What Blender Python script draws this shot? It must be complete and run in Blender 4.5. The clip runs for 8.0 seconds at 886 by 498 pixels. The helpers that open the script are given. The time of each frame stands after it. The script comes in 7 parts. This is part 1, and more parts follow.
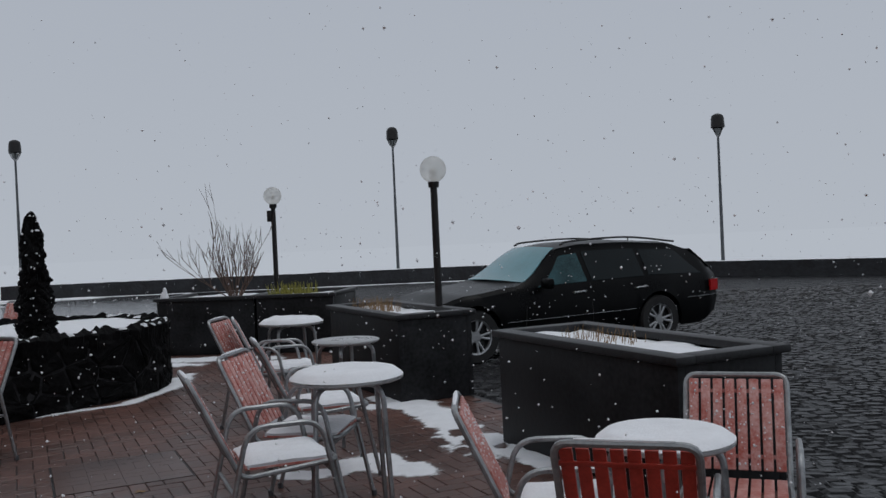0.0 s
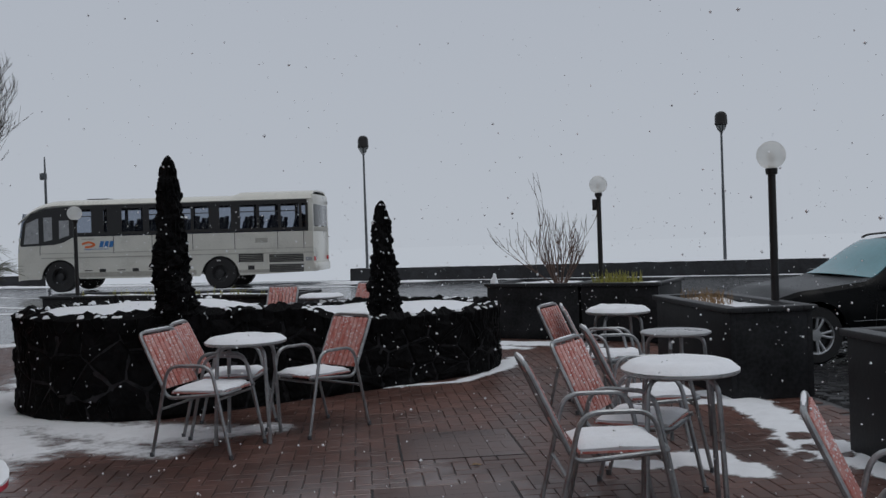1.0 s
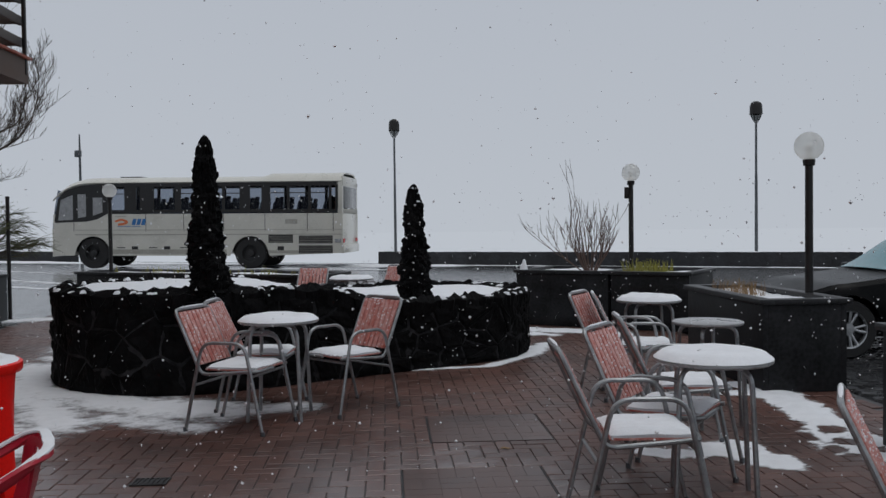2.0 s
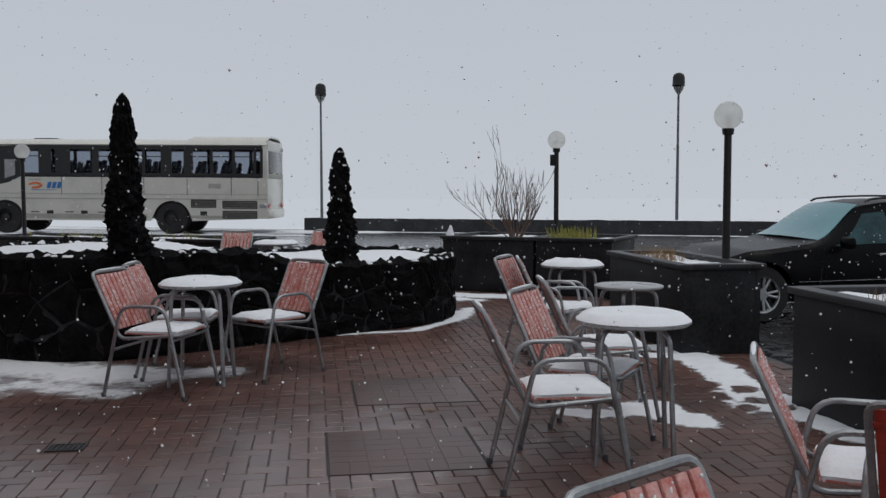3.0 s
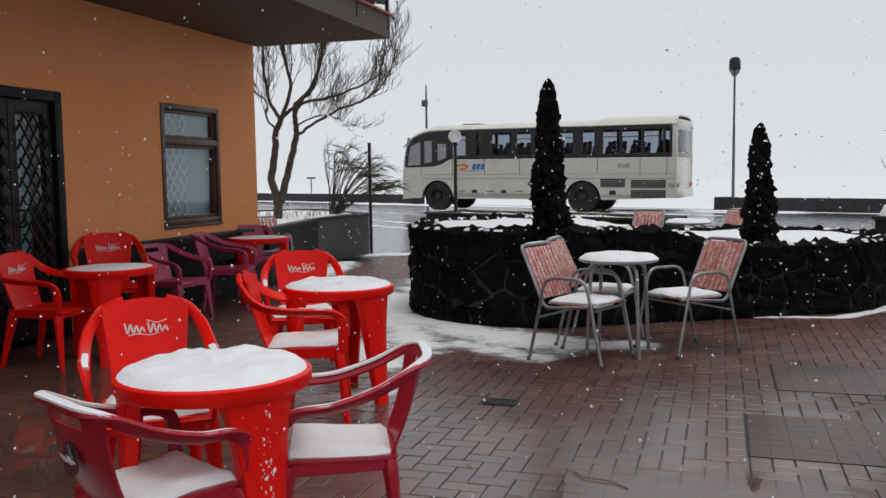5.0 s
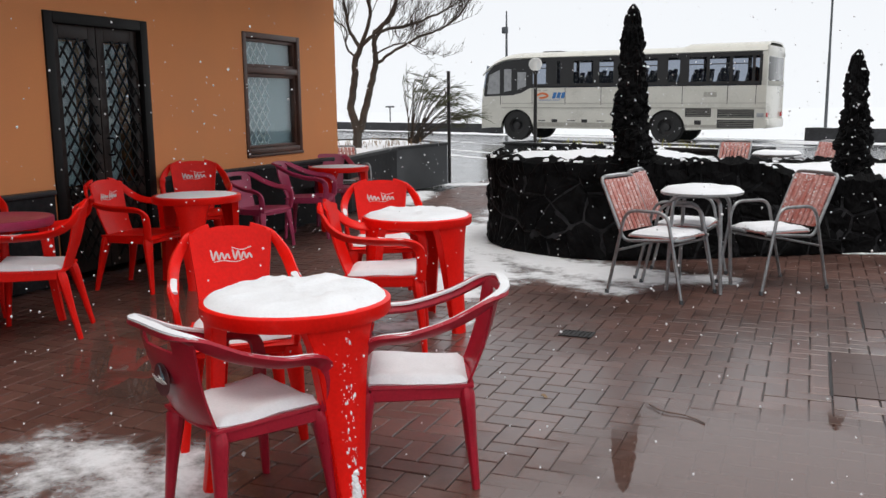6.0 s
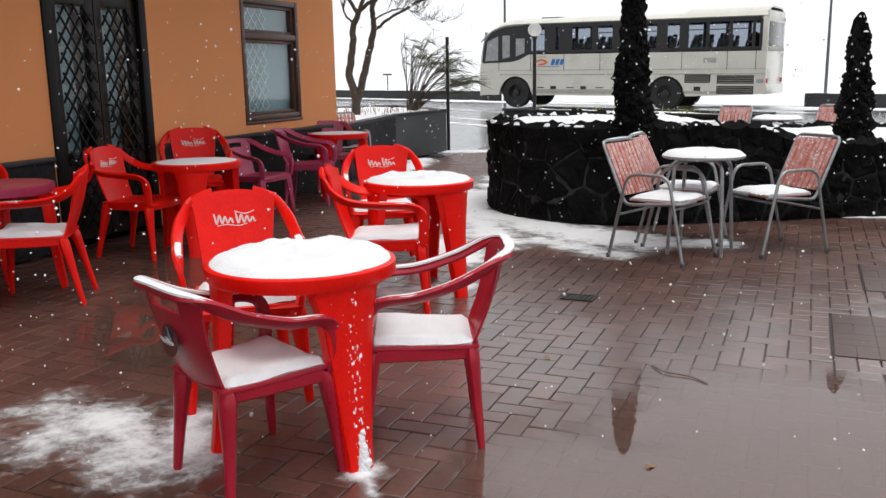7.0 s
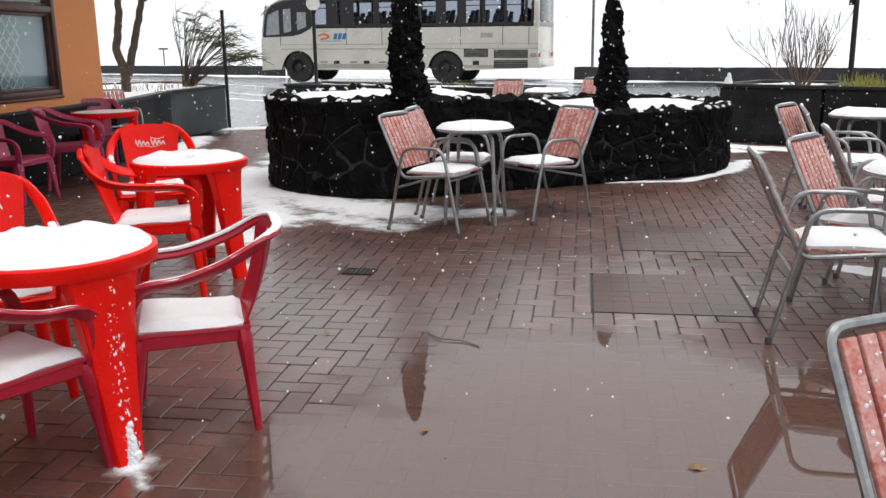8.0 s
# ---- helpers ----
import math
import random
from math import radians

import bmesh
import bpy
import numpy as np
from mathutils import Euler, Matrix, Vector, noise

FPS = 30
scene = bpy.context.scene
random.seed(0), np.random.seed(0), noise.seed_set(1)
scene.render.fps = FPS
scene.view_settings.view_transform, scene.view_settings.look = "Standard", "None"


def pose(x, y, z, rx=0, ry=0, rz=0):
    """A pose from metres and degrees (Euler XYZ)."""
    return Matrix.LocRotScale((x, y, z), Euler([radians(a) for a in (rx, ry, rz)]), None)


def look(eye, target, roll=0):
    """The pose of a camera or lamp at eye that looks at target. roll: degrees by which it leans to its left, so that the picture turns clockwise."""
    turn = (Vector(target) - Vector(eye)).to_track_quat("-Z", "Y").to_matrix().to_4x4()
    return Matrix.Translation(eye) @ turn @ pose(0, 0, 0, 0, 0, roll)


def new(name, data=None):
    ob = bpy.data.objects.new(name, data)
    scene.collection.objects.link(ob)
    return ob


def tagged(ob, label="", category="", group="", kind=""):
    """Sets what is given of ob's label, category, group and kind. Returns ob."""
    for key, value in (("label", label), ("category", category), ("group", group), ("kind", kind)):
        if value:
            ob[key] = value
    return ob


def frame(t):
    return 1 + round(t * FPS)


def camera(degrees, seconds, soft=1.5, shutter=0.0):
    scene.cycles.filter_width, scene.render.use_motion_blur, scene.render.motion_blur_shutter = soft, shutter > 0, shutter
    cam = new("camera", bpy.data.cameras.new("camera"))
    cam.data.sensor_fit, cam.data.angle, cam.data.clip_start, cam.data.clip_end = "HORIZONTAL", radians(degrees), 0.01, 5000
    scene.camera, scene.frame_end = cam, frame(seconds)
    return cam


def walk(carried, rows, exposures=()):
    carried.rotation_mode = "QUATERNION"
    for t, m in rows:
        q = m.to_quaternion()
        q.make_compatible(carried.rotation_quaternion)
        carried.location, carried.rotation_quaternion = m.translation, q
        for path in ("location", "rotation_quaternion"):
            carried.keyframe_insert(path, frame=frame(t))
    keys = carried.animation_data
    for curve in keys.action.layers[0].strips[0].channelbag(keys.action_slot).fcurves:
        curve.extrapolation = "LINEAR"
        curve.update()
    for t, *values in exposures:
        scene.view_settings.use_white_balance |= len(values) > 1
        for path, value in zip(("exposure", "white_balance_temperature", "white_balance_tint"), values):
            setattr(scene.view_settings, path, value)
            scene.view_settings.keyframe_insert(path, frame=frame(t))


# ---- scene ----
cam = camera(52.9, 8.0)
# seconds, place, (yaw, pitch, roll)
PATH = [
    (0.0, (-0.032, 0.017, 1.434), (0.0, -0.72, 2.58)),
    (0.3, (-0.047, 0.013, 1.439), (7.44, -0.48, 2.67)),
    (0.5, (-0.057, 0.011, 1.442), (11.99, -0.4, 2.63)),
    (0.7, (-0.073, -0.003, 1.44), (16.25, -0.41, 2.43)),
    (1.0, (-0.096, -0.024, 1.437), (20.38, -0.64, 1.97)),
    (1.3, (-0.105, -0.06, 1.442), (22.64, -0.7, 1.48)),
    (1.5, (-0.111, -0.084, 1.446), (24.07, -0.83, 1.22)),
    (1.7, (-0.117, -0.073, 1.44), (24.76, -0.74, 0.74)),
    (2.0, (-0.127, -0.057, 1.431), (22.16, -1.56, 0.7)),
    (2.2, (-0.12, -0.046, 1.42), (19.48, -3.61, 1.31)),
    (3.3, (-0.131, -0.043, 1.401), (17.44, -3.63, 0.09)),
    (3.5, (-0.134, -0.091, 1.415), (22.32, -3.03, 0.64)),
    (3.7, (-0.134, -0.117, 1.418), (27.76, -2.62, 0.83)),
    (4.0, (-0.134, -0.156, 1.422), (33.4, -2.46, 0.66)),
    (4.2, (-0.134, -0.161, 1.418), (35.78, -2.41, 0.73)),
    (4.5, (-0.135, -0.169, 1.412), (37.62, -3.14, 0.47)),
    (4.7, (-0.139, -0.18, 1.404), (39.66, -3.71, 0.65)),
    (5.0, (-0.145, -0.197, 1.391), (43.09, -4.79, 0.75)),
    (5.2, (-0.154, -0.206, 1.382), (44.49, -5.49, 0.6)),
    (6.3, (-0.15, -0.194, 1.4), (48.46, -9.87, 0.78)),
    (6.5, (-0.17, -0.222, 1.376), (48.25, -9.98, 0.68)),
    (6.8, (-0.165, -0.22, 1.372), (48.48, -10.8, 0.85)),
    (7.0, (-0.161, -0.219, 1.37), (47.96, -11.24, 0.93)),
    (7.2, (-0.145, -0.207, 1.37), (45.98, -11.91, 1.39)),
    (7.5, (-0.12, -0.19, 1.37), (42.06, -12.56, 1.37)),
    (7.7, (-0.104, -0.181, 1.371), (39.27, -12.8, 1.15)),
    (8.0, (-0.081, -0.167, 1.372), (34.52, -13.03, 0.85)),
]
EXPOSE = [(0.0, -0.82, 6150, 10), (2.2, -0.66, 6250, 10), (3.5, -0.52, 6350, 10), (4.5, -0.36, 6500, 10), (5.2, -0.08, 6600, 10), (6.5, 0.35, 6700, 10), (8.0, 0.47, 6700, 10)]
walk(cam, [(t, pose(*p, 90 + a[1], a[2], a[0])) for t, p, a in PATH], EXPOSE)

# ---- world: snowfall under a closed overcast ----
world = bpy.data.worlds.new("overcast")
scene.world = world
world.use_nodes = True
wn, wl = world.node_tree.nodes, world.node_tree.links
wn.clear()
w_out = wn.new("ShaderNodeOutputWorld")
w_bg = wn.new("ShaderNodeBackground")
w_tc = wn.new("ShaderNodeTexCoord")
w_sep = wn.new("ShaderNodeSeparateXYZ")
w_ramp = wn.new("ShaderNodeValToRGB")
w_noise = wn.new("ShaderNodeTexNoise")
w_noise.inputs["Scale"].default_value = 1.5
w_noise.inputs["Detail"].default_value = 3
w_add = wn.new("ShaderNodeMath")
w_add.operation = "MULTIPLY_ADD"
w_add.inputs[1].default_value = 0.12
wl.new(w_tc.outputs["Generated"], w_sep.inputs[0])
wl.new(w_tc.outputs["Generated"], w_noise.inputs["Vector"])
wl.new(w_noise.outputs["Fac"], w_add.inputs[0])
wl.new(w_sep.outputs["Z"], w_add.inputs[2])
wl.new(w_add.outputs[0], w_ramp.inputs[0])
w_ramp.color_ramp.elements[0].position = 0.02
w_ramp.color_ramp.elements[0].color = (0.84, 0.88, 0.93, 1)
w_ramp.color_ramp.elements[1].position = 0.34
w_ramp.color_ramp.elements[1].color = (0.77, 0.81, 0.875, 1)
zenith = w_ramp.color_ramp.elements.new(0.95)
zenith.color = (0.90, 0.91, 0.93, 1)
wl.new(w_ramp.outputs[0], w_bg.inputs["Color"])
w_bg.inputs["Strength"].default_value = 0.95
wl.new(w_bg.outputs[0], w_out.inputs["Surface"])

sun = new("sun", bpy.data.lights.new("sun", "SUN"))
sun.data.energy, sun.data.angle, sun.data.color = 0.85, radians(25), (1.0, 0.97, 0.93)
sun.matrix_world = look((6, 4, 20), (0, 6, 0))


# ---- materials ----
def mat(name, col, rough=0.6, metal=0.0, vary=0.15, scale=6.0, fine=60.0, bump=0.15, spec=0.5, col2=None, island=False, coat=0.0, dist=0.01, place=False):
    """A surface with two scales of variation in colour, gloss and relief."""
    m = bpy.data.materials.new(name)
    m.use_nodes = True
    n, l = m.node_tree.nodes, m.node_tree.links
    b = n["Principled BSDF"]
    tc = n.new("ShaderNodeTexCoord")
    big, small = n.new("ShaderNodeTexNoise"), n.new("ShaderNodeTexNoise")
    big.inputs["Scale"].default_value, small.inputs["Scale"].default_value = scale, fine
    big.inputs["Detail"].default_value, small.inputs["Detail"].default_value = 5, 3
    where = n.new("ShaderNodeNewGeometry").outputs["Position"] if place else tc.outputs["Object"]
    for t in (big, small):
        l.new(where, t.inputs["Vector"])
    add = n.new("ShaderNodeMath")
    add.operation = "MULTIPLY_ADD"
    add.inputs[1].default_value = 0.6
    l.new(big.outputs["Fac"], add.inputs[0])
    half = n.new("ShaderNodeMath")
    half.operation = "MULTIPLY"
    half.inputs[1].default_value = 0.4
    l.new(small.outputs["Fac"], half.inputs[0])
    l.new(half.outputs[0], add.inputs[2])
    ramp = n.new("ShaderNodeValToRGB")
    c2 = col2 or tuple(min(1, c * (1 + vary) + vary * 0.01) for c in col)
    c1 = tuple(c * (1 - vary) for c in col) if not col2 else col
    ramp.color_ramp.elements[0].position, ramp.color_ramp.elements[1].position = 0.36, 0.64
    ramp.color_ramp.elements[0].color, ramp.color_ramp.elements[1].color = (*c1, 1), (*c2, 1)
    l.new(add.outputs[0], ramp.inputs[0])
    colour = ramp.outputs[0]
    if island:
        hs = n.new("ShaderNodeHueSaturation")
        rnd = n.new("ShaderNodeNewGeometry") if island == "island" else n.new("ShaderNodeObjectInfo")
        mr = n.new("ShaderNodeMapRange")
        mr.inputs["To Min"].default_value, mr.inputs["To Max"].default_value = 0.8, 1.2
        l.new(rnd.outputs["Random Per Island" if island == "island" else "Random"], mr.inputs["Value"])
        l.new(mr.outputs[0], hs.inputs["Value"])
        l.new(colour, hs.inputs["Color"])
        colour = hs.outputs[0]
    l.new(colour, b.inputs["Base Color"])
    b.inputs["Metallic"].default_value = metal
    b.inputs["Specular IOR Level"].default_value = spec
    b.inputs["Coat Weight"].default_value = coat
    mr2 = n.new("ShaderNodeMapRange")
    mr2.inputs["From Min"].default_value, mr2.inputs["From Max"].default_value = 0.3, 0.7
    mr2.inputs["To Min"].default_value, mr2.inputs["To Max"].default_value = max(0.02, rough * 0.75), min(1, rough * 1.25)
    l.new(add.outputs[0], mr2.inputs["Value"])
    l.new(mr2.outputs[0], b.inputs["Roughness"])
    if bump:
        bp = n.new("ShaderNodeBump")
        bp.inputs["Strength"].default_value, bp.inputs["Distance"].default_value = bump, dist
        l.new(add.outputs[0], bp.inputs["Height"])
        l.new(bp.outputs[0], b.inputs["Normal"])
    return m


M = {
    "snow": mat("snow", (0.80, 0.82, 0.85), 0.75, vary=0.05, scale=9, fine=90, bump=0.5, spec=0.2, dist=0.012),
    "paver": mat("paver", (0.094, 0.046, 0.036), 0.42, spec=0.36, vary=0.5, scale=0.9, fine=40, bump=0.35, island="object", dist=0.004, place=True),
    "paver_far": mat("paver_far", (0.094, 0.046, 0.036), 0.42, spec=0.36, vary=0.5, scale=0.9, fine=40, bump=0.35, island="island", dist=0.004, place=True),
    "joint": mat("joint", (0.009, 0.0065, 0.006), 0.35, vary=0.3, bump=0.4),
    "plate": mat("plate", (0.085, 0.048, 0.040), 0.34, spec=0.4, place=True, vary=0.4, scale=1.5, bump=0.15, dist=0.003),
    "asphalt": mat("asphalt", (0.022, 0.023, 0.025), 0.15, vary=0.35, scale=1.3, fine=9, bump=0.6, dist=0.03),
    "setts": mat("setts", (0.009, 0.0095, 0.011), 0.36, vary=0.5, scale=3.0, fine=8.5, bump=1.0, dist=0.32, spec=0.07),
    "sett_stone": mat("sett_stone", (0.010, 0.0105, 0.012), 0.34, vary=0.5, scale=2.0, fine=14, bump=0.9, dist=0.03, spec=0.16, island="island"),
    "lava": mat("lava", (0.0032, 0.0032, 0.0035), 0.7, vary=0.5, scale=5, fine=28, bump=1.0, dist=0.03, spec=0.05),
    "mortar": mat("mortar", (0.007, 0.007, 0.008), 0.85, spec=0.1, scale=2.2, fine=22, bump=0.6, col2=(0.05, 0.05, 0.053)),
    "slab": mat("slab", (0.015, 0.0158, 0.0175), 0.5, vary=0.5, scale=3, fine=30, bump=0.25, spec=0.14),
    "slab_grey": mat("slab_grey", (0.05, 0.054, 0.058), 0.5, vary=0.3, scale=3, fine=30, bump=0.2),
    "coping": mat("coping", (0.020, 0.021, 0.023), 0.45, vary=0.4, scale=5, bump=0.2, spec=0.3),
    "seawall": mat("seawall", (0.022, 0.023, 0.026), 0.8, vary=0.6, scale=2.5, fine=9, bump=1.0, dist=0.05),
    "render": mat("render", (0.75, 0.292, 0.11), 0.85, vary=0.06, scale=1.2, fine=90, bump=0.2, dist=0.004),
    "plaster": mat("plaster", (0.10, 0.072, 0.06), 0.85, vary=0.1, bump=0.15),
    "tile": mat("tile", (0.24, 0.06, 0.035), 0.6, vary=0.3, bump=0.3),
    "wood": mat("wood", (0.075, 0.030, 0.018), 0.4, vary=0.35, scale=4, fine=40, bump=0.2),
    "door_wood": mat("door_wood", (0.018, 0.010, 0.008), 0.45, vary=0.35, scale=4, fine=40, bump=0.2, spec=0.3),
    "rail_wood": mat("rail_wood", (0.07, 0.06, 0.055), 0.7, vary=0.3, bump=0.2),
    "iron": mat("iron", (0.012, 0.011, 0.011), 0.45, metal=0.3, vary=0.3, bump=0.1),
    "pole_grey": mat("pole_grey", (0.10, 0.11, 0.12), 0.5, metal=0.5, vary=0.2, bump=0.1),
    "tube": mat("tube", (0.31, 0.325, 0.335), 0.42, metal=0.75, vary=0.25, scale=12, bump=0.1),
    "slat": mat("slat", (0.40, 0.085, 0.06), 0.4, vary=0.2, scale=18, fine=90, bump=0.15, col2=(0.60, 0.36, 0.33)),
    "slat_red": mat("slat_red", (0.40, 0.04, 0.025), 0.4, vary=0.2, scale=18, fine=90, bump=0.15),
    "tabletop": mat("tabletop", (0.30, 0.31, 0.32), 0.3, vary=0.15, bump=0.1),
    "red": mat("red", (0.80, 0.009, 0.005), 0.36, vary=0.10, scale=5, fine=80, bump=0.05, spec=0.2),
    "red_dark": mat("red_dark", (0.37, 0.010, 0.028), 0.34, vary=0.15, scale=5, fine=80, bump=0.05, spec=0.35),
    "plum": mat("plum", (0.40, 0.042, 0.11), 0.35, vary=0.15, scale=5, fine=80, bump=0.05),
    "blind": mat("blind", (0.36, 0.43, 0.45), 0.7, vary=0.12, scale=2.5, fine=30, bump=0.05),
    "lattice_white": mat("lattice_white", (0.75, 0.78, 0.78), 0.5, vary=0.1, bump=0.05),
    "door_iron": mat("door_iron", (0.006, 0.0055, 0.0055), 0.5, vary=0.3, bump=0.1, spec=0.2),
    "white": mat("white", (0.82, 0.82, 0.80), 0.5, vary=0.05, bump=0.05),
    "badge": mat("badge", (0.10, 0.03, 0.035), 0.4, vary=0.2, bump=0.05),
    "badge_blue": mat("badge_blue", (0.12, 0.25, 0.33), 0.4, vary=0.2, bump=0.05),
    "bus_paint": mat("bus_paint", (0.60, 0.59, 0.53), 0.3, vary=0.07, scale=1.2, fine=20, bump=0.03, coat=0.4),
    "bus_dirt": mat("bus_dirt", (0.36, 0.35, 0.31), 0.55, vary=0.2, scale=2, fine=20, bump=0.05),
    "rear_glass": mat("rear_glass", (0.09, 0.095, 0.095), 0.12, vary=0.2, scale=2, bump=0.0, spec=0.5),
    "black": mat("black", (0.012, 0.012, 0.013), 0.5, vary=0.2, bump=0.05),
    "rubber": mat("rubber", (0.009, 0.009, 0.0095), 0.7, vary=0.3, bump=0.2),
    "car_paint": mat("car_paint", (0.003, 0.0035, 0.004), 0.32, vary=0.3, scale=2, fine=60, bump=0.0, spec=0.08),
    "alloy": mat("alloy", (0.42, 0.43, 0.44), 0.35, metal=0.8, vary=0.15, bump=0.05),
    "chrome": mat("chrome", (0.6, 0.61, 0.62), 0.2, metal=1.0, vary=0.1, bump=0.0),
    "tail_red": mat("tail_red", (0.45, 0.01, 0.012), 0.15, vary=0.1, bump=0.0),
    "orange": mat("orange", (0.70, 0.16, 0.04), 0.4, vary=0.1, bump=0.0),
    "blue": mat("blue", (0.03, 0.16, 0.42), 0.4, vary=0.1, bump=0.0),
    "seat_cloth": mat("seat_cloth", (0.03, 0.04, 0.07), 0.9, vary=0.2, bump=0.1),
    "bark": mat("bark", (0.055, 0.043, 0.033), 0.85, vary=0.45, scale=9, fine=50, bump=0.6),
    "twig": mat("twig", (0.10, 0.06, 0.045), 0.8, vary=0.3, bump=0.2),
    "needle": mat("needle", (0.075, 0.085, 0.04), 0.8, vary=0.4, bump=0.2),
    "leaf": mat("leaf", (0.22, 0.21, 0.03), 0.6, vary=0.35, scale=14, bump=0.1),
    "dry": mat("dry", (0.24, 0.15, 0.07), 0.85, vary=0.35, bump=0.1),
    "soil": mat("soil", (0.03, 0.022, 0.017), 0.9, vary=0.4, bump=0.8),
}


def glass(name, col, rough=0.03, alpha=0.25):
    m = bpy.data.materials.new(name)
    m.use_nodes = True
    n, l = m.node_tree.nodes, m.node_tree.links
    n.remove(n["Principled BSDF"])
    mix, tr, gl, lw, pw, ma = (n.new("ShaderNode" + k) for k in ("MixShader", "BsdfTransparent", "BsdfGlossy", "LayerWeight", "Math", "Math"))
    tr.inputs["Color"].default_value = (*col, 1)
    gl.inputs["Roughness"].default_value = rough
    r0 = (alpha / (1 + alpha)) ** 2
    lw.inputs["Blend"].default_value = 0.5
    pw.operation, ma.operation = "POWER", "MULTIPLY_ADD"
    pw.inputs[1].default_value = 5.0
    ma.inputs[1].default_value, ma.inputs[2].default_value = 1 - r0, r0
    l.new(lw.outputs["Facing"], pw.inputs[0])
    l.new(pw.outputs[0], ma.inputs[0])
    l.new(ma.outputs[0], mix.inputs[0])
    l.new(tr.outputs[0], mix.inputs[1])
    l.new(gl.outputs[0], mix.inputs[2])
    l.new(mix.outputs[0], n["Material Output"].inputs["Surface"])
    return m


M["bus_glass"] = glass("bus_glass", (0.52, 0.55, 0.60), 0.02, 0.12)
M["window_glass"] = glass("window_glass", (0.92, 0.97, 0.98), 0.03, 0.3)
M["globe"] = glass("globe", (0.97, 0.97, 0.96), 0.08, 0.1)
gn, gk = M["globe"].node_tree.nodes, M["globe"].node_tree.links
g_mix, g_tl = gn.new("ShaderNodeMixShader"), gn.new("ShaderNodeBsdfTranslucent")
g_tl.inputs["Color"].default_value = (0.85, 0.85, 0.83, 1)
g_mix.inputs[0].default_value = 0.5
g_from = gn["Material Output"].inputs["Surface"].links[0].from_socket
gk.new(g_from, g_mix.inputs[1])
gk.new(g_tl.outputs[0], g_mix.inputs[2])
gk.new(g_mix.outputs[0], gn["Material Output"].inputs["Surface"])
M["lens"] = glass("lens", (0.35, 0.36, 0.36), 0.1, 0.3)
M["water"] = glass("water", (0.93, 0.90, 0.88), 0.02, 0.56)

wn2, wk2 = M["water"].node_tree.nodes, M["water"].node_tree.links
m_mix, m_df = wn2.new("ShaderNodeMixShader"), wn2.new("ShaderNodeBsdfDiffuse")
m_df.inputs["Color"].default_value = (0.135, 0.075, 0.060, 1)
m_mix.inputs[0].default_value = 0.72
m_in = wn2["Mix Shader"].inputs[1]
m_tr = m_in.links[0].from_socket
wk2.new(m_tr, m_mix.inputs[1])
wk2.new(m_df.outputs[0], m_mix.inputs[2])
wk2.new(m_mix.outputs[0], m_in)

w_out2 = wn2["Material Output"]
w_body = w_out2.inputs["Surface"].links[0].from_socket
w_at, w_map, w_fade, w_clear = (wn2.new("ShaderNode" + k) for k in ("Attribute", "MapRange", "MixShader", "BsdfTransparent"))
w_at.attribute_name = "depth"
w_map.interpolation_type = "SMOOTHSTEP"
w_map.inputs["From Max"].default_value = 0.5
wk2.new(w_at.outputs["Fac"], w_map.inputs["Value"])
wk2.new(w_map.outputs[0], w_fade.inputs[0])
wk2.new(w_clear.outputs[0], w_fade.inputs[1])
wk2.new(w_body, w_fade.inputs[2])
wk2.new(w_fade.outputs[0], w_out2.inputs["Surface"])


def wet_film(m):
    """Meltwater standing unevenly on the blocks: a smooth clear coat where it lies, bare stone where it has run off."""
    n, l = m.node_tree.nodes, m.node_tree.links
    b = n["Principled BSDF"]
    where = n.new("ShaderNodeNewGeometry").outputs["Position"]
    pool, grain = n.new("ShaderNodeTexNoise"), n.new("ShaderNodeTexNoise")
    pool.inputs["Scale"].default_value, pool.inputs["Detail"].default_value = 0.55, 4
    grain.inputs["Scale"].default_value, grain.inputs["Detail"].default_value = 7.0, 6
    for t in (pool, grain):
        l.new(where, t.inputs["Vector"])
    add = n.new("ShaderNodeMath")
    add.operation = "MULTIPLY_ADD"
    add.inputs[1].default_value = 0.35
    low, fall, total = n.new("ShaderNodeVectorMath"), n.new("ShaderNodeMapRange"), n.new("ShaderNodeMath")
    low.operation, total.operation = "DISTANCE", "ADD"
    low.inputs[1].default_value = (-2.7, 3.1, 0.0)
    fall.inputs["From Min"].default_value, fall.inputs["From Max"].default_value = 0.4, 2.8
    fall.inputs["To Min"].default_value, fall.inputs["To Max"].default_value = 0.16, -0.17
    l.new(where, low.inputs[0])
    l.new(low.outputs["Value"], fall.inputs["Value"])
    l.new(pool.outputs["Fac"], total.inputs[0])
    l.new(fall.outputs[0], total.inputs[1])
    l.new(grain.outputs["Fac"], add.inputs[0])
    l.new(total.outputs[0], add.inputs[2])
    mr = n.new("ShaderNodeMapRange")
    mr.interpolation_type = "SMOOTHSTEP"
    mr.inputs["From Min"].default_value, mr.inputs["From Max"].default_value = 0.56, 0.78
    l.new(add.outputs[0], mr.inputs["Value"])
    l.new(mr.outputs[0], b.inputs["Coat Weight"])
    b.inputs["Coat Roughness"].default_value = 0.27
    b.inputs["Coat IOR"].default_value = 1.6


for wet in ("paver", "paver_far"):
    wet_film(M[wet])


# ---- mesh helpers ----
def mesh_from(bm, name, material, smooth=True):
    bmesh.ops.recalc_face_normals(bm, faces=bm.faces)
    me = bpy.data.meshes.new(name)
    bm.to_mesh(me)
    bm.free()
    if smooth:
        me.shade_smooth()
        me.set_sharp_from_angle(angle=radians(35))
    me.materials.append(M[material])
    return me


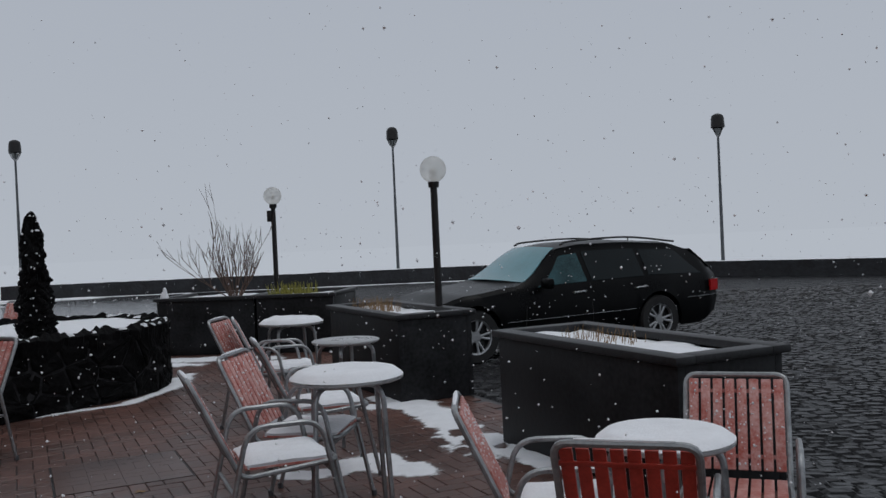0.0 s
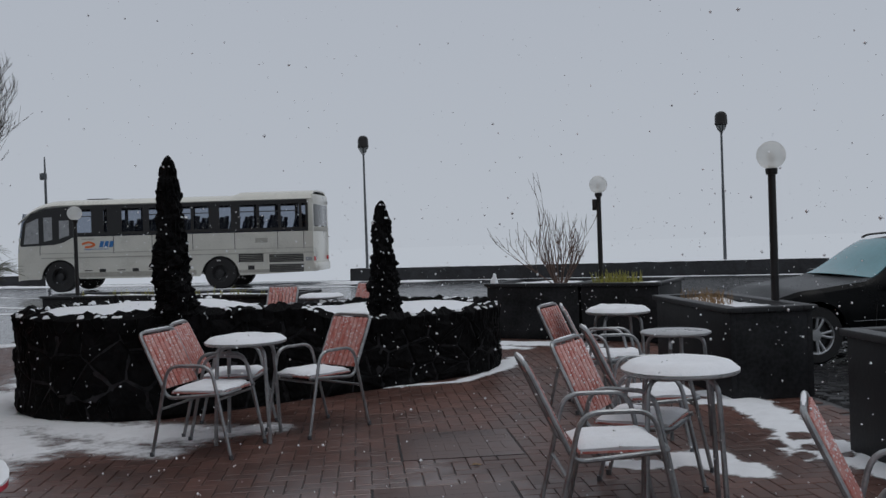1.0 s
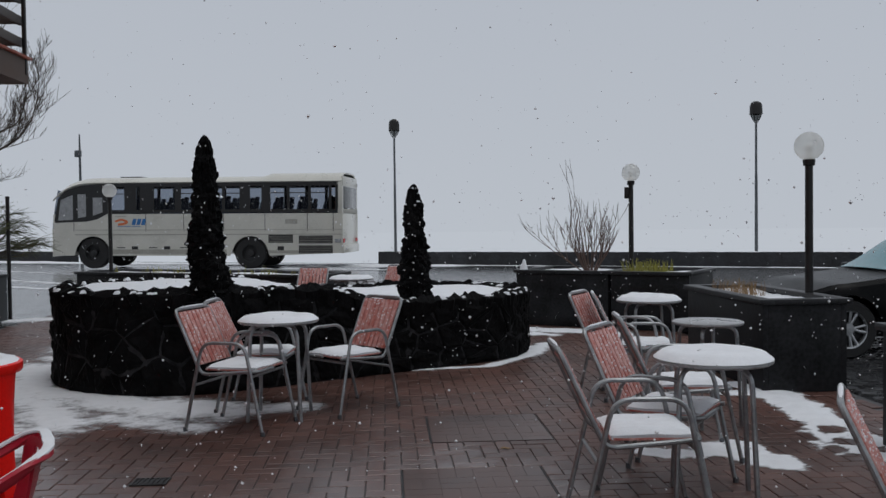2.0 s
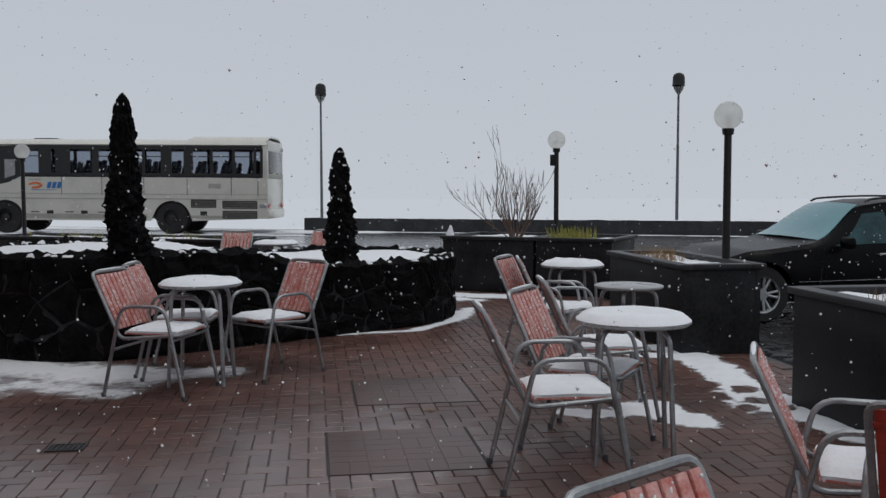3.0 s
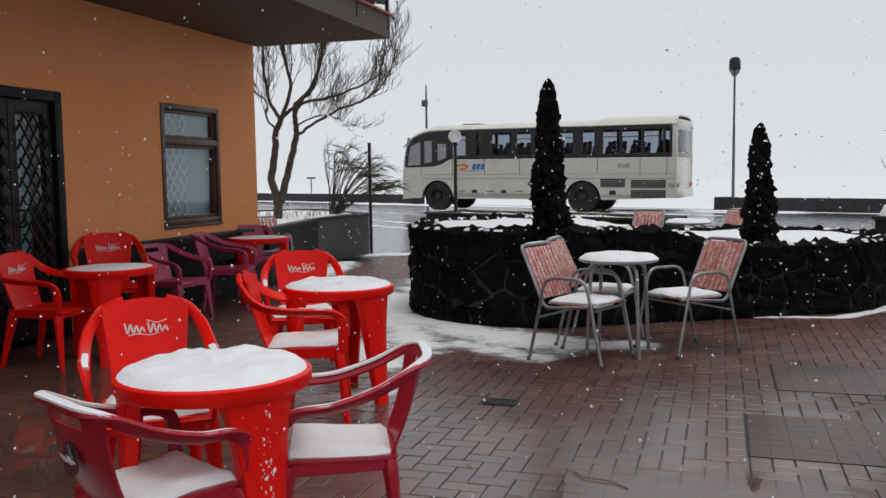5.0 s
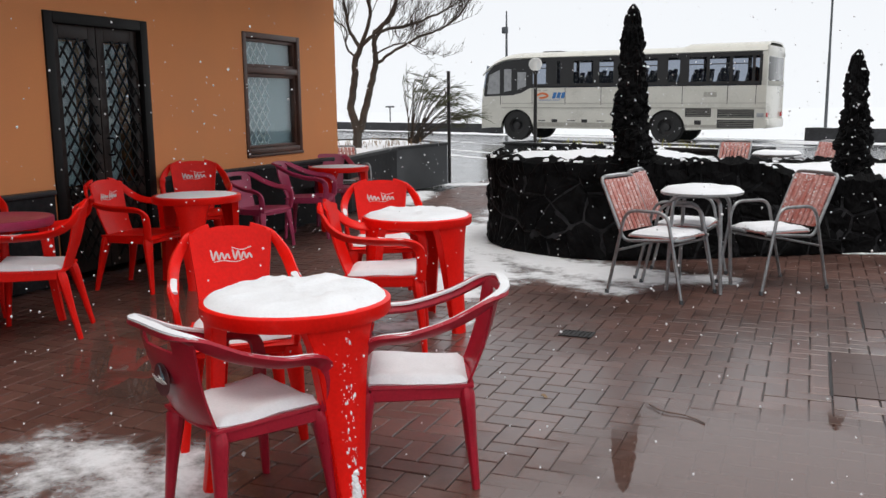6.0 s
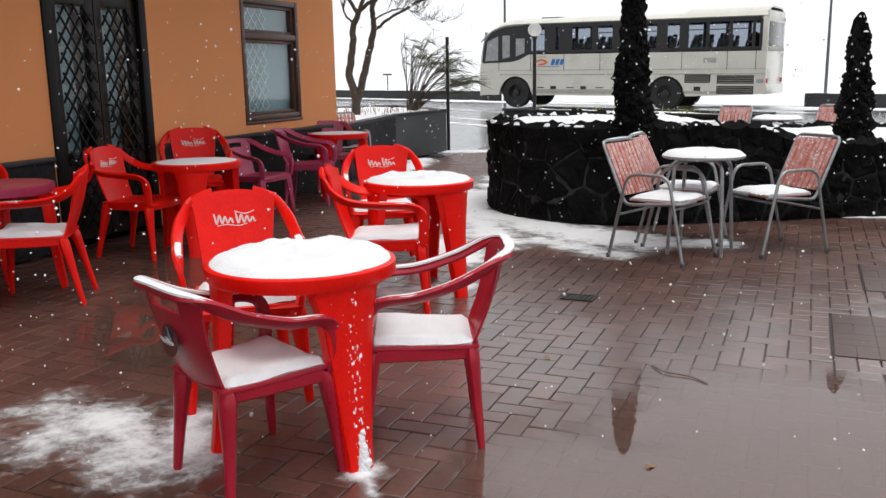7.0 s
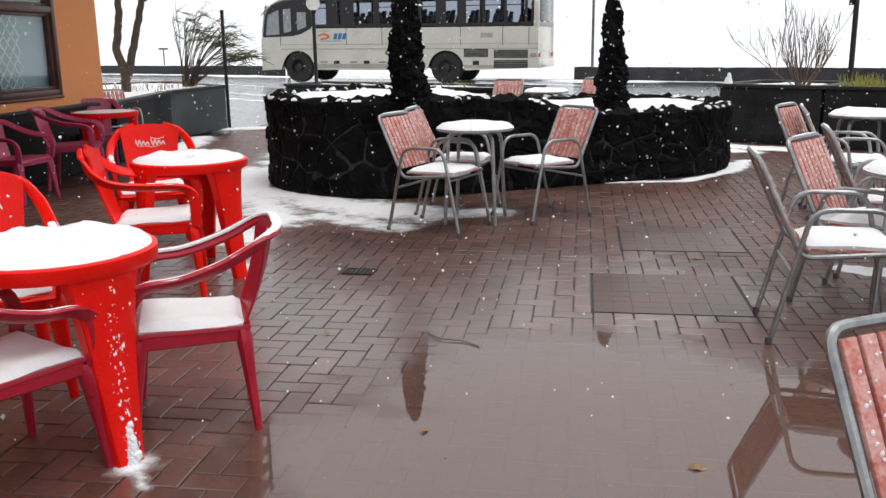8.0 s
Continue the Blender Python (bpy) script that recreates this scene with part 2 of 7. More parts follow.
def part(name, bm, material, parent=None, label="", smooth=True, m=None):
    """Links a bmesh as one mesh object under its thing."""
    ob = new(name, mesh_from(bm, name, material, smooth))
    ob.parent = parent
    if m is not None:
        ob.matrix_basis = m
    if label:
        ob["label"] = label
    return ob


def thing(name, m, label, category, group="", kind=""):
    ob = new(name)
    ob.matrix_basis = m
    ob.empty_display_size = 0.2
    return tagged(ob, label, category, group, kind)


def solid(name, bm, material, label, category, group="", kind="", m=None, smooth=True):
    ob = part(name, bm, material, None, "", smooth, m)
    return tagged(ob, label, category, group, kind)


def box(bm, size, at=(0, 0, 0), turn=None, bevel=0.0):
    m = Matrix.Translation(at) @ (turn or Matrix.Identity(4)) @ Matrix.Diagonal((*size, 1))
    geo = bmesh.ops.create_cube(bm, size=1, matrix=m)
    if bevel:
        edges = list({e for v in geo["verts"] for e in v.link_edges})
        bmesh.ops.bevel(bm, geom=edges, offset=bevel, segments=2, affect="EDGES", profile=0.5)
    return bm


def B(*boxes, bevel=0.0):
    bm = bmesh.new()
    for size, at in boxes:
        box(bm, size, at, bevel=bevel)
    return bm


def spline(pts, steps=6):
    """A smooth line through the points."""
    p = [Vector(q) for q in pts]
    p = [2 * p[0] - p[1]] + p + [2 * p[-1] - p[-2]]
    out = []
    for i in range(1, len(p) - 2):
        for k in range(steps):
            t = k / steps
            a, b, c, d = p[i - 1:i + 3]
            out.append(0.5 * (2 * b + (c - a) * t + (2 * a - 5 * b + 4 * c - d) * t * t + (3 * b - a - 3 * c + d) * t ** 3))
    return out + [p[-2]]


def fillet(pts, r, steps=4):
    """A line with its corners rounded."""
    p = [Vector(q) for q in pts]
    out = [p[0]]
    for a, b, c in zip(p, p[1:], p[2:]):
        u, v = (a - b), (c - b)
        k = min(r, u.length * 0.45, v.length * 0.45)
        s, e = b + u.normalized() * k, b + v.normalized() * k
        for i in range(steps + 1):
            t = i / steps
            out.append(s * (1 - t) ** 2 + b * 2 * t * (1 - t) + e * t * t)
    return out + [p[-1]]


def sweep(bm, pts, half, up=(0, 0, 1), seg=8, square=False, closed=False):
    """A bar along pts. half: a radius, or a list of them, or of (width, height) halves."""
    pts = [Vector(p) for p in pts]
    rings = []
    n = len(pts)
    ref = Vector(up)
    for i, p in enumerate(pts):
        if closed:
            d = pts[(i + 1) % n] - pts[i - 1]
        else:
            d = pts[min(i + 1, n - 1)] - pts[max(i - 1, 0)]
        d.normalize()
        side = d.cross(ref)
        if side.length < 0.05:
            side = d.cross(Vector((0.3, 1, 0.1)))
        side.normalize()
        top = side.cross(d)
        h = half[i] if isinstance(half, list) else half
        w, t = h if isinstance(h, tuple) else (h, h)
        ring = []
        for k in range(seg):
            a = 2 * math.pi * (k + 0.5) / seg
            c, s = math.cos(a), math.sin(a)
            if square:
                c, s = (math.copysign(abs(c) ** 0.35, c), math.copysign(abs(s) ** 0.35, s))
            ring.append(bm.verts.new(p + side * (c * w) + top * (s * t)))
        rings.append(ring)
    pairs = list(zip(rings, rings[1:])) + ([(rings[-1], rings[0])] if closed else [])
    for r, q in pairs:
        for k in range(seg):
            bm.faces.new((r[k], r[(k + 1) % seg], q[(k + 1) % seg], q[k]))
    if not closed:
        bm.faces.new(rings[0][::-1])
        bm.faces.new(rings[-1])
    return bm


def lathe(bm, profile, seg=32, at=(0, 0, 0)):
    rings = []
    for r, z in profile:
        if r < 1e-5:
            rings.append([bm.verts.new((at[0], at[1], at[2] + z))])
        else:
            rings.append([bm.verts.new((at[0] + r * math.cos(2 * math.pi * k / seg), at[1] + r * math.sin(2 * math.pi * k / seg), at[2] + z)) for k in range(seg)])
    for a, b in zip(rings, rings[1:]):
        for k in range(seg):
            j = (k + 1) % seg
            if len(a) == 1 and len(b) > 1:
                bm.faces.new((a[0], b[k], b[j]))
            elif len(b) == 1 and len(a) > 1:
                bm.faces.new((a[k], a[j], b[0]))
            elif len(a) > 1:
                bm.faces.new((a[k], a[j], b[j], b[k]))
    return bm


def surf(bm, f, nu, nv, thick):
    """A shell: f(u, v) over 0..1, given thickness along its normals."""
    P = [[Vector(f(i / nu, j / nv)) for j in range(nv + 1)] for i in range(nu + 1)]
    front, back = [], []
    for i in range(nu + 1):
        rf, rb = [], []
        for j in range(nv + 1):
            du = P[min(i + 1, nu)][j] - P[max(i - 1, 0)][j]
            dv = P[i][min(j + 1, nv)] - P[i][max(j - 1, 0)]
            nrm = du.cross(dv).normalized() * thick / 2
            rf.append(bm.verts.new(P[i][j] + nrm))
            rb.append(bm.verts.new(P[i][j] - nrm))
        front.append(rf)
        back.append(rb)
    for i in range(nu):
        for j in range(nv):
            bm.faces.new((front[i][j], front[i + 1][j], front[i + 1][j + 1], front[i][j + 1]))
            bm.faces.new((back[i][j], back[i][j + 1], back[i + 1][j + 1], back[i + 1][j]))
    for i in range(nu):
        bm.faces.new((front[i][0], back[i][0], back[i + 1][0], front[i + 1][0]))
        bm.faces.new((front[i + 1][nv], back[i + 1][nv], back[i][nv], front[i][nv]))
    for j in range(nv):
        bm.faces.new((front[0][j + 1], back[0][j + 1], back[0][j], front[0][j]))
        bm.faces.new((front[nu][j], back[nu][j], back[nu][j + 1], front[nu][j + 1]))
    return bm


def blob(bm, at, rx, ry, h, seed=0, rough=0.12, n=28, rings=5, edge=1.0, lump=0.25):
    """A low heap of snow with an uneven edge."""
    prev = None
    for j in range(rings + 1):
        f = 1 - j / rings
        ring = []
        for k in range(n):
            a = 2 * math.pi * k / n
            w = 1 + rough * 2 * noise.noise((math.cos(a) * 1.7 + seed * 3.1, math.sin(a) * 1.7, seed)) + rough * noise.noise((math.cos(a) * 5 + seed, math.sin(a) * 5, seed * 2))
            x, y = rx * f * w * math.cos(a), ry * f * w * math.sin(a)
            z = h * (1 - f ** (3 * edge)) * (1 + lump * 2 * noise.noise((x * 9 + seed, y * 9, seed)))
            ring.append(bm.verts.new((at[0] + x, at[1] + y, at[2] + (z if j else -0.004))))
            if f == 0:
                break
        if prev:
            for k in range(n):
                if len(ring) == 1:
                    bm.faces.new((prev[k], prev[(k + 1) % n], ring[0]))
                else:
                    bm.faces.new((prev[k], prev[(k + 1) % n], ring[(k + 1) % n], ring[k]))
        prev = ring
    return bm


def at_turn(x, y, turn=0, z=0.0):
    return pose(x, y, z, 0, 0, turn)


# Plan axes: the building's front, the planters and the paving all run along U; N points from the building to the patio.
U, NRM, P0, TURN = Vector((-0.434, 0.9, 0)), Vector((0.9, 0.434, 0)), Vector((-7.76, 2.71, 0)), 115.75
SITE = pose(P0.x, P0.y, 0, 0, 0, TURN)  # local x along U, local y into the building


# ---- ground, road, sea wall, glowing fog backdrop ----
def ground_z(x, y):
    beyond = max(y - 30.3, 0.59 * (x - 1.5) + 0.806 * (y - 30.3)) - 1.0
    return -0.03 - min(60.0, max(0.0, beyond) * 0.5)


def ease(t):
    t = min(1.0, max(0.0, t))
    return t * t * (3 - 2 * t)


def park_dip(x, y, edge=9.55):
    """The car park lies lower than the patio and rises again towards the sea wall."""
    n = (x - P0.x) * NRM.x + (y - P0.y) * NRM.y
    return 0.11 * ease((n - edge) / 1.0) * (1 - ease((y - 14.5) / 7.0))


def ground_sheet():
    xs = [-3000, -800, -250, -120, -80, -60, -48, -40, -30, -20, -12, -6, -4, *range(-3, 21), 26, 34, 50, 90, 250, 800, 3000]
    ys = [-3000, -800, -200, -60, -30, -20, -14, -8, *range(-4, 30), 30, 31, 32, 34, 38, 50, 80, 130, 250, 800, 3000]
    bm = bmesh.new()
    v = [[bm.verts.new((x, y, ground_z(x, y) - 1.6 * park_dip(x, y, 9.0))) for y in ys] for x in xs]
    for i in range(len(xs) - 1):
        for j in range(len(ys) - 1):
            bm.faces.new((v[i][j], v[i + 1][j], v[i + 1][j + 1], v[i][j + 1]))
    return solid("ground", bm, "asphalt", "wet dark asphalt road with thin meltwater", "road", kind="structure", smooth=False)


ground_sheet()

# Haze painted as glow: an emissive ring in the colour of the horizon sky.
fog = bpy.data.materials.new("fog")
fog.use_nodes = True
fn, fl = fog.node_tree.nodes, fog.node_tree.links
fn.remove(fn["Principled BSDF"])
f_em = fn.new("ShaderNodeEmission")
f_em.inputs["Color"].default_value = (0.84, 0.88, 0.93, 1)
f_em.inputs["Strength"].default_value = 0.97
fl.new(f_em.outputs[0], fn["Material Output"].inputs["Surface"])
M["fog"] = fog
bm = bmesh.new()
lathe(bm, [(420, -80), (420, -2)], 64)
solid("backdrop", bm, "fog", "pale glowing backdrop standing in for fog, hiding the sea beyond the wall", "fog", kind="structure")


def rough_wall(name, a, b, height, thick, seed):
    """A stretch of rubble wall with an uneven top and snow on it."""
    a, b = Vector((*a, 0)), Vector((*b, 0))
    n = max(4, int((b - a).length / 0.35))
    side = (b - a).normalized().cross(Vector((0, 0, 1)))
    bm, sn = bmesh.new(), bmesh.new()
    sect, snow = [], []
    for i in range(n + 1):
        p = a.lerp(b, i / n)
        h = height + 0.02 * noise.noise((i * 0.6, seed, 0)) + 0.014 * noise.noise((i * 2.3, seed, 4))
        w = thick / 2 + 0.03 * noise.noise((i * 0.9, seed, 2))
        ring = [p - side * w + Vector((0, 0, -0.3)), p - side * w * 0.97 + Vector((0, 0, h * 0.5)), p - side * w * 0.9 + Vector((0, 0, h)), p + side * w * 0.9 + Vector((0, 0, h)), p + side * w + Vector((0, 0, -0.3))]
        sect.append([bm.verts.new(q) for q in ring])
        k = max(0.0, 0.022 + 0.05 * noise.noise((i * 0.35, seed, 9)))
        snow.append([sn.verts.new(q) for q in (p - side * w * 0.8 + Vector((0, 0, h - 0.006)), p - side * w * 0.5 + Vector((0, 0, h + k)), p + side * w * 0.6 + Vector((0, 0, h + k)), p + side * w * 0.85 + Vector((0, 0, h - 0.006)))])
    for mesh, s in ((bm, sect), (sn, snow)):
        for r, q in zip(s, s[1:]):
            for k in range(len(r) - 1):
                mesh.faces.new((r[k], r[k + 1], q[k + 1], q[k]))
        mesh.faces.new(s[0])
        mesh.faces.new(s[-1][::-1])
    wall = solid(name, bm, "seawall", "low black lava stone sea wall with snow along its top", "wall", kind="structure", smooth=False)
    part("snow_cover", sn, "snow", wall, "thin line of snow")


# the darker, uneven square where the car stands: a bed with setts laid in wavering rows
PARK = [Vector(p) for p in ((-1.4, 10.6), (2.9, 1.5), (30, -12), (30, 8.6), (2.0, 29.2), (-6.0, 29.0), (-3.6, 15.0))]


def in_park(x, y):
    inside = False
    for p, q in zip(PARK, PARK[1:] + PARK[:1]):
        if (p.y > y) != (q.y > y) and x < (q.x - p.x) * (y - p.y) / (q.y - p.y) + p.x:
            inside = not inside
    return inside


def car_park():
    step, x0, y0 = 0.4, -6.0, -12.0
    verts, faces, idx = [], [], {}
    for i in range(90):
        for j in range(104):
            if not in_park(x0 + (i + 0.5) * step, y0 + (j + 0.5) * step):
                continue
            f = []
            for k in ((i, j), (i + 1, j), (i + 1, j + 1), (i, j + 1)):
                if k not in idx:
                    idx[k] = len(verts)
                    x, y = x0 + k[0] * step, y0 + k[1] * step
                    verts.append((x, y, -0.024 - park_dip(x, y)))
                f.append(idx[k])
            faces.append(f)
    me = bpy.data.meshes.new("pavement")
    me.from_pydata(verts, [], faces)
    me.materials.append(M["setts"])
    park = tagged(new("pavement", me), "dark uneven wet paving of the car park", "paving", kind="structure")
    rnd = random.Random(19)
    verts, faces = [], []
    y = 1.0
    row = 0
    while y < 20.0:
        deep = 0.10 * (1 + 0.02 * y)
        x = -2.0 + rnd.uniform(0, 0.1)
        while x < 13.0:
            w = rnd.uniform(0.11, 0.20)
            cx, cy = x + w / 2, y + 0.05 * math.sin(x * 0.9 + row * 0.05) + 0.02 * noise.noise((x * 2, y, 3))
            x += w
            if not in_park(cx, cy) or (cx - P0.x) * NRM.x + (cy - P0.y) * NRM.y < 9.55:
                continue
            z = -0.018 - park_dip(cx, cy) + rnd.uniform(0.0, 0.012) + 0.012 * noise.noise((cx * 1.2, cy * 1.2, 8))
            tx, ty = rnd.gauss(0, 0.05), rnd.gauss(0, 0.075)
            a, b = w * 0.47, deep * 0.45
            o = len(verts)
            for k, (e, dz) in enumerate(((1.0, -0.022), (0.72, 0.0))):
                for sx, sy in ((-1, -1), (1, -1), (1, 1), (-1, 1)):
                    px, py = sx * a * e, sy * b * e
                    verts.append((cx + px + rnd.uniform(-0.006, 0.006), cy + py, z + dz + px * tx + py * ty))
            faces.append((o + 4, o + 5, o + 6, o + 7))
            faces.extend((o + k, o + (k + 1) % 4, o + 4 + (k + 1) % 4, o + 4 + k) for k in range(4))
        y += deep
        row += 1
    me = bpy.data.meshes.new("setts")
    me.from_pydata(verts, [], faces)
    me.materials.append(M["sett_stone"])
    ob = new("setts", me)
    ob.parent = park
    tagged(ob, "wet black stone setts in wavering rows", kind="stuff")


car_park()
rough_wall("wall_sea_north", (-15.05, 30.3), (1.5, 30.3), 0.44, 0.45, 1)
rough_wall("wall_sea_west", (-75, 31.2), (-31.0, 31.2), 0.42, 0.45, 2)
rough_wall("wall_sea_east", (1.7, 30.2), (34.0, 6.6), 0.41, 0.45, 3)

# ---- patio ----
bm = bmesh.new()
box(bm, (22.0, 9.5, 0.25), (-2.1, -4.75, -0.125 - 0.009))
solid("patio", bm, "joint", "red-brown paved patio, wet, with patches of snow", "paving", kind="structure", m=SITE)
patio = bpy.data.objects["patio"]


# ---- building ----
def building():
    t = 0.35
    z1, top = 3.02, 6.2
    hi = 3.3
    # front wall pieces round the door and the window; local y = 0 is the outer face
    def wall(name, size, at, material="render", label=""):
        bm = bmesh.new()
        box(bm, size, at)
        return solid(name, bm, material, label or "orange rendered wall of the cafe", "wall", kind="structure", m=SITE, smooth=False)

    d0, d1, dh = -0.52, 0.66, 2.16
    w0, w1, s0, s1 = 2.13, 3.26, 0.88, 2.18
    end, start = 4.12, -9.0
    bm = bmesh.new()
    for x0, x1, za, zb in ((start, d0, 0, z1), (d1, w0, 0, z1), (w1, end, 0, z1), (d0, d1, dh, z1), (w0, w1, 0, s0), (w0, w1, s1, z1)):
        box(bm, (x1 - x0, t, zb - za), ((x0 + x1) / 2, t / 2, (za + zb) / 2))
    solid("wall_front", bm, "render", "orange rendered front wall of the cafe", "wall", kind="structure", m=SITE, smooth=False)
    wall("wall_end", (t, 6.0 - t, z1), (end - t / 2, 3.0 + t / 2, z1 / 2))
    wall("wall_back", (end - start, t, z1), ((end + start) / 2, 6.2, z1 / 2))
    wall("wall_far_end", (t, 6.0 - t, z1), (start + t / 2, 3.0 + t / 2, z1 / 2))
    wall("wall_upper", (end - start, 6.2, top - hi), ((end + start) / 2, 3.15, (top + hi) / 2))
    bm = bmesh.new()
    box(bm, (end - start + 0.12, 1.78, 0.26), ((end + start) / 2 + 0.06, -0.89, z1 + 0.13))
    solid("balcony", bm, "plaster", "grey plastered balcony slab over the patio", "balcony", kind="structure", m=SITE, smooth=False)
    bm = bmesh.new()
    box(bm, (end - start, 6.3, 0.26), ((end + start) / 2, 3.16, z1 + 0.13))
    solid("ceiling", bm, "plaster", "plastered ceiling of the cafe", "ceiling", kind="structure", m=SITE, smooth=False)
    bm = bmesh.new()
    box(bm, (end - start - 0.7, 5.6, 0.1), ((end + start) / 2, 3.2, -0.04))
    solid("floor", bm, "plaster", "dim tiled floor inside the cafe", "floor", kind="structure", m=SITE, smooth=False)
    # red tile edge of the balcony floor
    tl = thing("balcony_edge", SITE, "row of worn red clay edging tiles on the balcony", "tile edge", kind="structure")
    base = bmesh.new()
    box(base, (0.29, 0.16, 0.03), (0, 0, 0), bevel=0.004)
    me = mesh_from(base, "edge_tile", "tile")
    for k in range(26):
        ob = new("edge_tile", me)
        ob.parent = tl
        ob.matrix_basis = pose(end + 0.0 - k * 0.3, -1.74, z1 + 0.275)
    for k in range(6):
        ob = new("edge_tile", me)
        ob.parent = tl
        ob.matrix_basis = pose(end + 0.08, -1.5 + k * 0.3, z1 + 0.277, 0, 0, 90)
    # dado
    for n, (x0, x1) in enumerate(((start, d0 - 0.06), (d1 + 0.06, end + 0.02))):
        bm = bmesh.new()
        box(bm, (x1 - x0, 0.05, 0.72), ((x0 + x1) / 2, -0.025, 0.36))
        ob = solid("dado", bm, "slab", "dark stone dado along the foot of the wall", "dado", kind="structure", m=SITE, smooth=False)
        bm = bmesh.new()
        box(bm, (x1 - x0, 0.075, 0.04), ((x0 + x1) / 2, -0.037, 0.74), bevel=0.006)
        part("cap", bm, "coping", ob)
    return dict(end=end, z1=z1, d=(d0, d1, dh), w=(w0, w1, s0, s1))


BL = building()


def balcony_rail():
    z = BL["z1"] + 0.29
    rail = thing("balcony_railing", SITE, "weathered wooden balcony railing on black iron posts", "railing")
    e = BL["end"] + 0.06
    for x, y in ((e, -1.72), (e, -0.9), (e, -0.1), (e - 0.95, -1.72), (e - 2.1, -1.72), (e - 3.2, -1.72), (e - 4.3, -1.72)):
        bm = bmesh.new()
        box(bm, (0.04, 0.04, 1.15), (x, y - 0.05 if y < -1.6 else y, z + 0.38), bevel=0.004)
        part("post", bm, "iron", rail)
    for k in range(4):
        h = z + 0.16 + k * 0.235
        bm = bmesh.new()
        box(bm, (7.6, 0.035, 0.10), (e - 3.76, -1.715, h), bevel=0.006)
        part("plank", bm, "rail_wood", rail)
        bm = bmesh.new()
        box(bm, (0.035, 1.72, 0.10), (e - 0.035, -0.85, h), bevel=0.006)
        part("plank", bm, "rail_wood", rail)


balcony_rail()


def lattice(bm, x0, x1, z0, z1, y, step, r, rise=1.5):
    """Crossed bars filling a rectangle, clipped to it."""
    w, h = x1 - x0, z1 - z0
    for s in (1, -1):
        k = -h / rise
        while k < w + h / rise:
            pts = []
            for z in (z0, z1):
                x = (x0 + k + (z - z0) / rise) if s > 0 else (x1 - k - (z - z0) / rise)
                pts.append(Vector((x, y + s * r, z)))
            a, b = pts
            lo, hi = 0.0, 1.0
            dx = b.x - a.x
            ts = sorted(((x0 - a.x) / dx, (x1 - a.x) / dx))
            lo, hi = max(lo, ts[0]), min(hi, ts[1])
            if hi - lo > 0.03:
                sweep(bm, [a.lerp(b, lo), a.lerp(b, hi)], (r, r), seg=4)
            k += step
    return bm


def door():
    d0, d1, h = BL["d"]
    dr = thing("door_1", SITE, "closed black double door with diamond iron grilles over glass", "door", kind="structure")
    y = 0.0
    part("door_frame", B(((0.09, 0.16, h), (d0 + 0.045, y + 0.06, h / 2)), ((0.09, 0.16, h), (d1 - 0.045, y + 0.06, h / 2)), ((d1 - d0 - 0.18, 0.16, 0.09), ((d0 + d1) / 2, y + 0.06, h - 0.045)), bevel=0.008), "door_iron", dr)
    mid = (d0 + d1) / 2
    for a, b in ((d0 + 0.095, mid - 0.004), (mid + 0.004, d1 - 0.095)):
        leaf = part("door_leaf", B(((0.085, 0.06, h - 0.12), (a + 0.0425, y + 0.06, h / 2 - 0.03)), ((0.085, 0.06, h - 0.12), (b - 0.0425, y + 0.06, h / 2 - 0.03)), ((b - a - 0.17, 0.06, 0.12), ((a + b) / 2, y + 0.06, h - 0.15)), ((b - a - 0.17, 0.05, 0.62), ((a + b) / 2, y + 0.06, 0.34)), ((b - a - 0.17, 0.07, 0.09), ((a + b) / 2, y + 0.055, 0.70)), bevel=0.006), "door_wood", dr, "near-black timber leaf")
        bm = bmesh.new()
        lattice(bm, a + 0.06, b - 0.06, 0.12, h - 0.2, y - 0.005, 0.105, 0.009)
        part("grille", bm, "door_iron", leaf, "black iron diamond grille")
        part("pane", B(((b - a - 0.17, 0.008, h - 0.21 - 0.745), ((a + b) / 2, y + 0.06, (h - 0.21 + 0.745) / 2))), "window_glass", leaf, smooth=False).visible_shadow = False
        part("curtain", B(((b - a - 0.17, 0.02, h - 0.21 - 0.745), ((a + b) / 2, y + 0.22, (h - 0.21 + 0.745) / 2))), "blind", leaf, "grey blind behind the glass", smooth=False)
    part("door_handle", sweep(bmesh.new(), fillet([(mid + 0.05, y + 0.02, 1.0), (mid + 0.05, y - 0.05, 1.0), (mid + 0.05, y - 0.05, 1.14), (mid + 0.05, y + 0.02, 1.14)], 0.02), 0.009), "door_iron", dr)


door()


